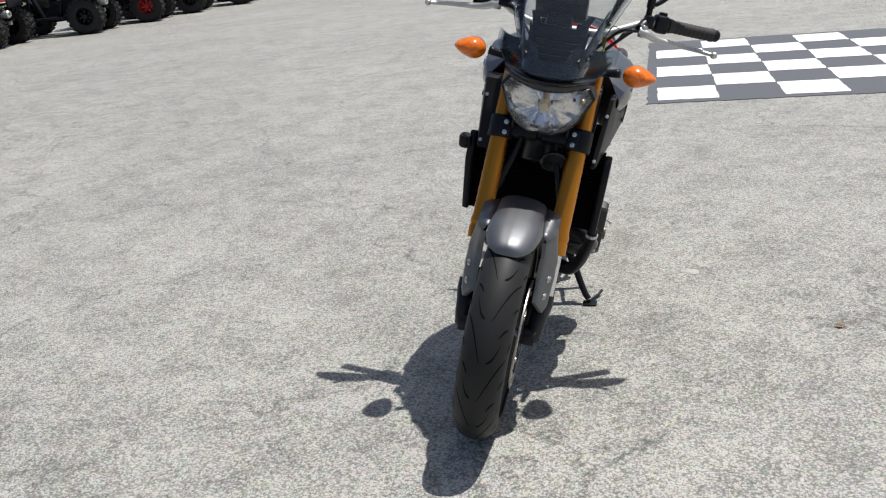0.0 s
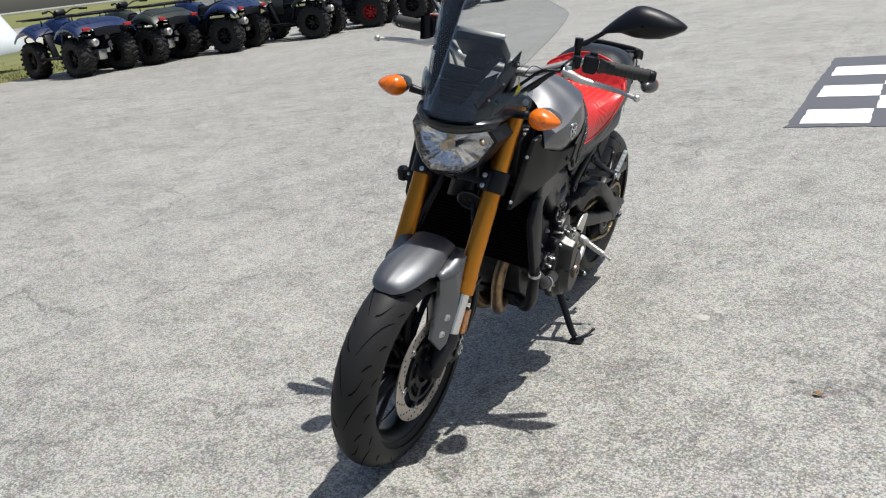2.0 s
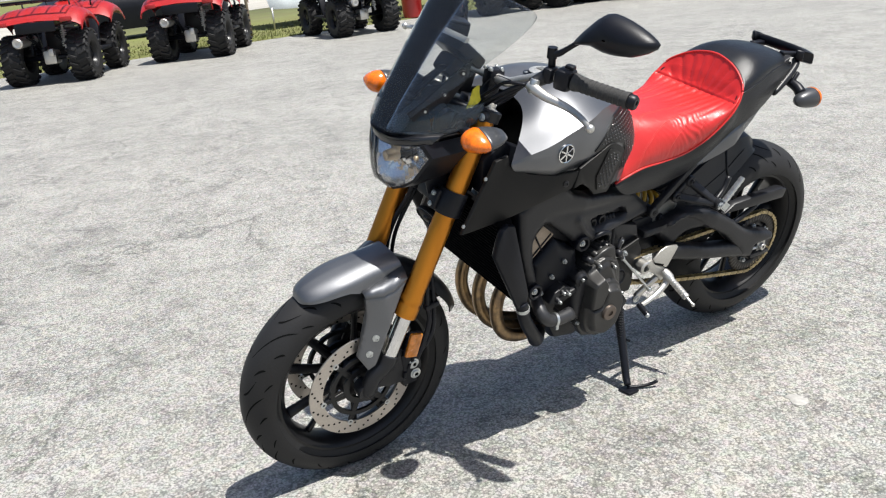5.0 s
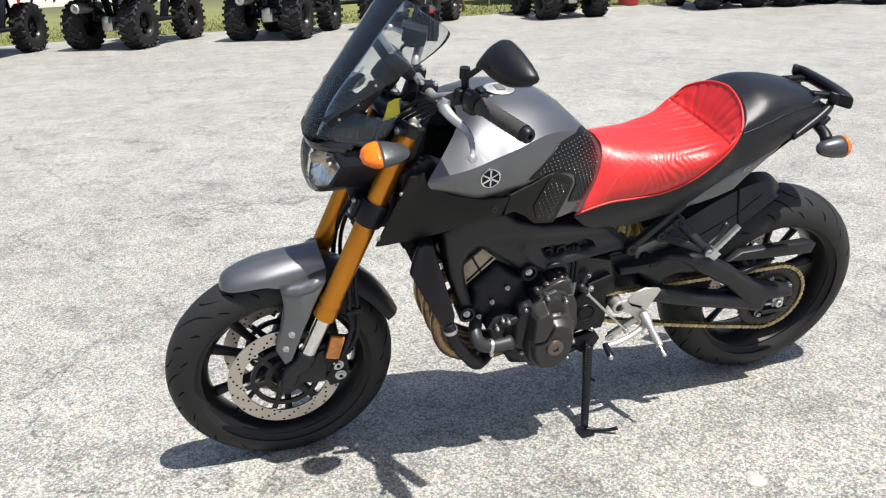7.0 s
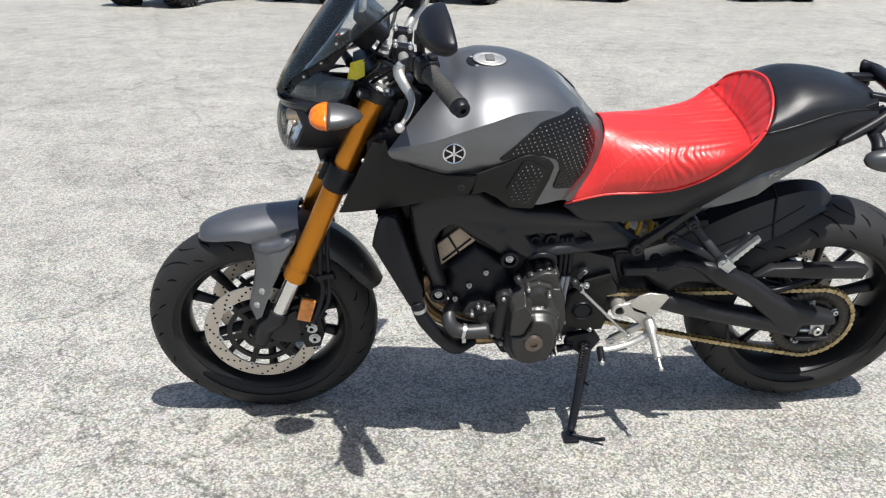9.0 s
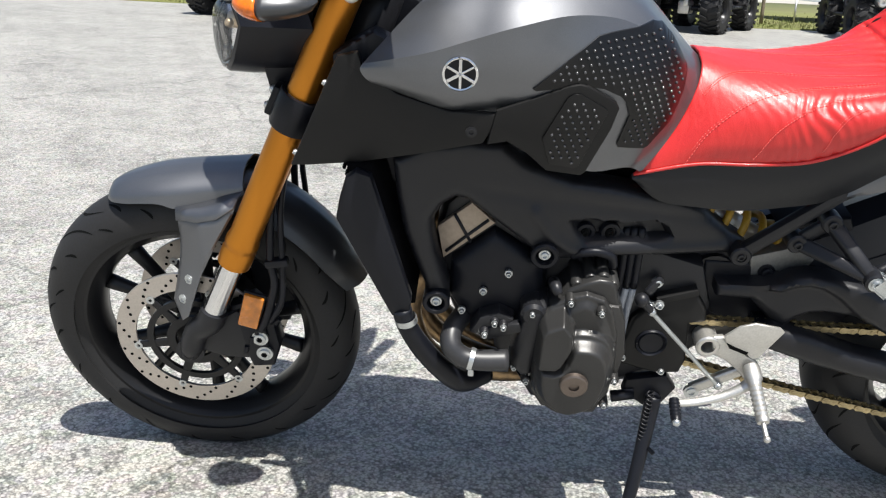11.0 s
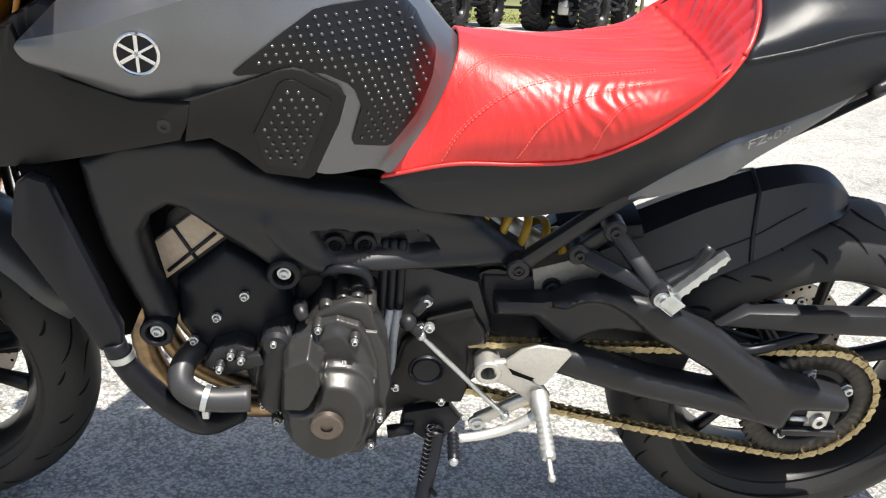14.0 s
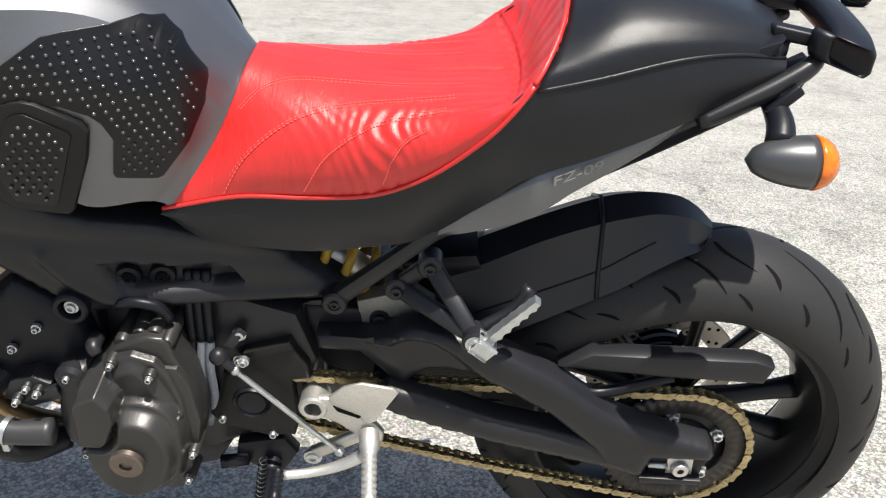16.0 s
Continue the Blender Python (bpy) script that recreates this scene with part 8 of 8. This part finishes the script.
tube(bm, [Vector(p) + Vector((0.001, 0.0, 0.001)) for p in HUG[3][1:]], 0.0032, 8, smooth=False)
part("hugger_rib", bm, BLACK, hugger)
bm = fresh()
plate(bm, [(1.02, 0.585), (1.10, 0.600), (1.14, 0.605), (1.15, 0.58), (1.10, 0.56), (1.05, 0.57)], -0.075, 0.045, 0.010)
part("inner_fender", bm, BLACK, BIKE, "black inner rear fender")
bm = fresh()
plate(bm, [(1.06, 0.70), (1.25, 0.79), (1.44, 0.90), (1.46, 0.94), (1.20, 0.84), (1.0, 0.72)], -0.088, 0.088, 0.006)
part("undertray", bm, BLACK, BIKE, "black undertray")
# shock with yellow spring
bm = fresh()
A, B = Vector((0.010, 0.870, 0.618)), Vector((0.020, 1.030, 0.526))
tube(bm, [A, B], 0.020, 16, smooth=False)
shock = part("rear_shock", bm, ALUMINIUM, BIKE, "rear shock absorber with yellow spring")
helix = []
d = (B - A).normalized()
s1 = d.orthogonal().normalized()
s2 = d.cross(s1)
for k in range(121):
    u = k / 120
    a = u * math.tau * 5.5
    helix.append(A * (1 - u) + B * u + (s1 * math.cos(a) + s2 * math.sin(a)) * 0.036)
bm = fresh()
tube(bm, helix, 0.0068, 10, smooth=False)
part("spring", bm, SPRING, shock, "yellow coil spring")
bm = fresh()
lathe(bm, [(0, -0.01), (0.042, -0.01), (0.042, 0.004), (0.02, 0.012), (0, 0.02)], B, d, 24)
box(bm, pose(0.04, 1.035, 0.523), (0.05, 0.05, 0.045), 0.006)
plate(bm, [(0.978, 0.540), (1.05, 0.563), (1.085, 0.538), (1.06, 0.492), (0.985, 0.490)], 0.045, 0.075, 0.005)
part("shock_mount", bm, DULL_CAST, shock, "cast shock linkage")
bm = fresh()
bolt(bm, (0.076, 1.010, 0.512), (1, 0, 0), 0.010, 0.010)
part("mount_bolt", bm, BLACK, shock)
# passenger peg brackets and pegs
for s in (-1, 1):
    low = Vector((s * 0.172, 1.138, 0.568))
    bm = fresh()
    lathe(bm, [(0, -0.014), (0.016, -0.014), (0.0165, 0.012), (0.013, 0.015), (0, 0.015)], low, (s, 0, 0), 20)
    hanger = part("pillion_bracket", bm, CHARCOAL, BIKE, "dark passenger peg bracket")
    ends = (Vector((s * 0.1055, 1.078, 0.631)), Vector((s * 0.0994, 1.035, 0.588)))
    for p in ends:
        part("bracket_arm", flat_bar(fresh(), p, low, (0.026, 0.020), (0.016, 0.020), (s, 0.3, 0.3), 0.005), CHARCOAL, hanger)
        bm = fresh()
        lathe(bm, [(0, -0.016), (0.016, -0.016), (0.0165, 0.010), (0.014, 0.013), (0, 0.013)], p, (s, 0, 0), 20)
        part("bracket_eye", bm, CHARCOAL, hanger)
    part("bracket_web", flat_bar(fresh(), *ends, 0.022, 0.014, (s, 0.3, 0.3), 0.004), CHARCOAL, hanger)
    bm = fresh()
    tube(bm, [low + Vector((-s * 0.010, 0.004, 0.004)), low + Vector((-s * 0.020, 0.045, 0.030)), low + Vector((-s * 0.026, 0.066, 0.062))], [0.009, 0.008, 0.009], 10, 4)
    part("peg_stop", bm, CHARCOAL, hanger)
    for p, r, mat in (((s * 0.117, 1.078, 0.631), 0.0075, CHARCOAL), ((s * 0.111, 1.035, 0.588), 0.0075, CHARCOAL), ((s * 0.186, 1.138, 0.568), 0.0085, ZINC)):
        bm = fresh()
        bolt(bm, p, (s, 0, 0), r, 0.006)
        part("bracket_bolt", bm, mat, hanger)
    bm = fresh()
    a, b = Vector((s * 0.183, 1.152, 0.572)), Vector((s * 0.190, 1.209, 0.645))
    d = (b - a).normalized()
    w = Vector((s, 0, 0))
    w = (w - d * w.dot(d)).normalized()
    u = d.cross(w)
    rings = []
    for k in range(19):
        f = k / 18
        half = 0.0046 + (0.0010 if k % 3 == 1 else 0) + 0.002 * (1 - f)
        c = a + (b - a) * f
        rings.append([c + w * q * 0.0075 + u * (p * half + (0.0018 if p > 0 and k % 3 == 1 else 0)) for p, q in ((-1, -0.8), (1, -0.8), (1, 0.6), (0.8, 1), (-0.8, 1), (-1, 0.6))])
    bridge(bm, rings)
    box(bm, Matrix.Translation(a - d * 0.006 + w * 0.004) @ Matrix((w, d, u)).transposed().to_4x4(), (0.022, 0.020, 0.022), 0.003)
    part("pillion_peg", bm, ZINC, hanger, "bright aluminium passenger peg")
    # rear indicators
    c = Vector((s * 0.160, 1.477, 0.829))
    bm = fresh()
    rings = []
    for k in range(9):
        t = k / 8
        f = math.sqrt(max(0.0, 1 - (1 - t) ** 1.7)) * 0.98 + 0.02
        rings.append([c + Vector((s * math.cos(q) * 0.032 * f, -0.058 + 0.074 * t, math.sin(q) * 0.030 * f)) for q in [i * math.tau / 20 for i in range(20)]])
    bridge(bm, rings)
    rear_signal = part("rear_indicator", bm, SHELL, BIKE, "dark teardrop rear indicator with orange lens")
    bm = fresh()
    rings = []
    for k in range(7):
        t = k / 6
        f = math.sqrt(max(0.0, 1 - t ** 2)) * 0.99 + 0.01
        rings.append([c + Vector((s * math.cos(q) * 0.0325 * f, 0.016 + 0.028 * t, math.sin(q) * 0.0305 * f)) for q in [i * math.tau / 20 for i in range(20)]])
    bridge(bm, rings)
    part("lens", bm, ORANGE, rear_signal, "orange lens")
    bm = fresh()
    tube(bm, [(s * 0.148, 1.458, 0.842), (s * 0.120, 1.462, 0.858), (s * 0.055, 1.460, 0.872)], [0.017, 0.015, 0.012], 14, 4)
    flat_bar(bm, (s * 0.112, 1.450, 0.862), (s * 0.106, 1.482, 0.892), 0.014, 0.010, (s, 0, 0), 0.003)
    part("stem", bm, BLACK, rear_signal)
# tail lamp, plate holder, grab handle
bm = fresh()
box(bm, pose(0, 1.480, 0.876, -20), (0.09, 0.03, 0.030), 0.008)
part("tail_lamp", bm, RED_PLASTIC, BIKE, "red tail lamp")
bm = fresh()
rail = [(-0.080, 1.500, 0.948), (-0.093, 1.518, 0.944), (-0.094, 1.530, 0.938), (-0.060, 1.540, 0.934), (0.0, 1.543, 0.932), (0.060, 1.540, 0.930), (0.094, 1.532, 0.926), (0.093, 1.520, 0.928), (0.080, 1.500, 0.934)]
rings = []
for k, p in enumerate(spline(rail, 4)):
    wide = 0.026 * min(1.0, 0.55 + 0.45 * math.sin(math.pi * k / 32) * 3)
    rings.append([p + Vector((0, a * wide, b * 0.016 - a * wide * 0.35)) for a, b in ((-1, -0.6), (-0.8, -1), (0.8, -1), (1, -0.6), (1, 0.6), (0.8, 1), (-0.8, 1), (-1, 0.6))])
bridge(bm, rings)
for s in (-1, 1):
    flat_bar(bm, (s * 0.055, 1.450, 0.940), (s * 0.070, 1.530, 0.930), 0.022, 0.016, (0, 0.2, 1), 0.004)
part("grab_rail", bm, BLACK, BIKE, "black pillion grab rail")

# ---- chain and sprockets ----
def tooth_wheel(c, r, teeth, x, mat, name, label, hub):
    bm = fresh()
    rim = []
    for k in range(teeth * 4):
        a = k * math.tau / (teeth * 4)
        rr = r - 0.004 + (0.007 if k % 4 in (1, 2) else 0.0)
        rim.append((c[0] + math.cos(a) * rr, c[1] + math.sin(a) * rr))
    inner = [(c[0] + math.cos(k * math.tau / (teeth * 4)) * hub, c[1] + math.sin(k * math.tau / (teeth * 4)) * hub) for k in range(teeth * 4)]
    rings = [[(x - 0.003, *p) for p in inner], [(x - 0.003, *p) for p in rim], [(x + 0.003, *p) for p in rim], [(x + 0.003, *p) for p in inner]]
    bridge(bm, rings + [rings[0]], True, False)
    return part(name, bm, mat, BIKE, label)


SPR_R, SPR_F = (1.447, 0.314), (0.868, 0.384)
rear_sprocket = tooth_wheel(SPR_R, 0.1065, 43, 0.104, CHAIN_DARK, "rear_sprocket", "dark steel rear sprocket", 0.075)
bm = fresh()
lathe(bm, [(0.02, -0.03), (0.078, -0.03), (0.080, -0.004), (0.060, 0.002), (0.056, 0.012), (0.02, 0.014)], (0.098, *SPR_R), (1, 0, 0), 40, True)
part("sprocket_carrier", bm, WHEEL, rear_sprocket)
for k in range(5):
    a = k * math.tau / 5 + 0.5
    bm = fresh()
    bolt(bm, (0.102, SPR_R[0] + 0.066 * math.cos(a), SPR_R[1] + 0.066 * math.sin(a)), (1, 0, 0), 0.008, 0.010, 6)
    part("sprocket_nut", bm, ZINC, rear_sprocket)
tooth_wheel(SPR_F, 0.040, 16, 0.090, CHAIN_DARK, "front_sprocket", "dark steel front sprocket", 0.012)
loop = []
for k in range(25):
    a = radians(96 - 192 * k / 24)
    loop.append((SPR_R[0] + math.cos(a) * 0.1095, SPR_R[1] + math.sin(a) * 0.1095))
for k in range(1, 20):
    u = k / 20
    loop.append((1.435 + (0.865 - 1.435) * u, 0.2053 + (0.343 - 0.2053) * u - 0.006 * math.sin(math.pi * u)))
for k in range(13):
    a = radians(-104 - 162 * k / 12)
    loop.append((SPR_F[0] + math.cos(a) * 0.042, SPR_F[1] + math.sin(a) * 0.042))
for k in range(1, 20):
    u = k / 20
    loop.append((0.865 + (1.435 - 0.865) * u, 0.426 + (0.4230 - 0.426) * u - 0.002 * math.sin(math.pi * u)))
pts = [Vector((0, *p)) for p in loop]
acc = [0.0]
for a, b in zip(pts, pts[1:] + pts[:1]):
    acc.append(acc[-1] + (b - a).length)
count = 2 * round(acc[-1] / 0.0159 / 2)


def along(dist):
    dist %= acc[-1]
    i = max(k for k in range(len(pts)) if acc[k] <= dist)
    u = (dist - acc[i]) / max(1e-9, acc[i + 1] - acc[i])
    return pts[i] * (1 - u) + pts[(i + 1) % len(pts)] * u


def link_mesh(x, thick, mat):
    bm = fresh()
    rim = []
    half, r, waist = 0.00795, 0.0066, 0.0046
    for k in range(9):
        a = radians(-70 + 140 * k / 8)
        rim.append((half + math.cos(a) * r, math.sin(a) * r))
    rim.append((0, waist))
    for k in range(9):
        a = radians(110 + 140 * k / 8)
        rim.append((-half + math.cos(a) * r, math.sin(a) * r))
    rim.append((0, -waist))
    for sx in (-1, 1):
        plate(bm, rim, sx * x, sx * (x + thick), 0)
    for y in (-half, half):
        lathe(bm, [(0, -x - thick - 0.0008), (0.0028, -x - thick - 0.0008), (0.0028, x + thick + 0.0008), (0, x + thick + 0.0008)], (0, y, 0), (1, 0, 0), 8)
        lathe(bm, [(0.0048, -x), (0.0048, x)], (0, y, 0), (1, 0, 0), 8)
    return part("chain_link", bm, mat)


outer, inner_link = link_mesh(0.0068, 0.0018, CHAIN), link_mesh(0.0048, 0.0018, CHAIN)
bm = fresh()
tube(bm, [(0.102, *along(acc[-1] * k / count)[1:]) for k in range(count)] + [(0.102, *along(0)[1:])], 0.0028, 6, smooth=False)
chain = part("drive_chain", bm, CHAIN_DARK, BIKE, "gold drive chain")
for k in range(count):
    p, q = along(acc[-1] * k / count), along(acc[-1] * (k + 1) / count)
    a = math.atan2(q.z - p.z, q.y - p.y)
    m = Matrix.Translation((0.102, (p.y + q.y) / 2, (p.z + q.z) / 2)) @ Matrix.Rotation(a, 4, "X")
    src = outer if k % 2 == 0 else inner_link
    if k < 2:
        src.parent, src.matrix_basis = chain, m
    else:
        again(src, "chain_link", chain, m)
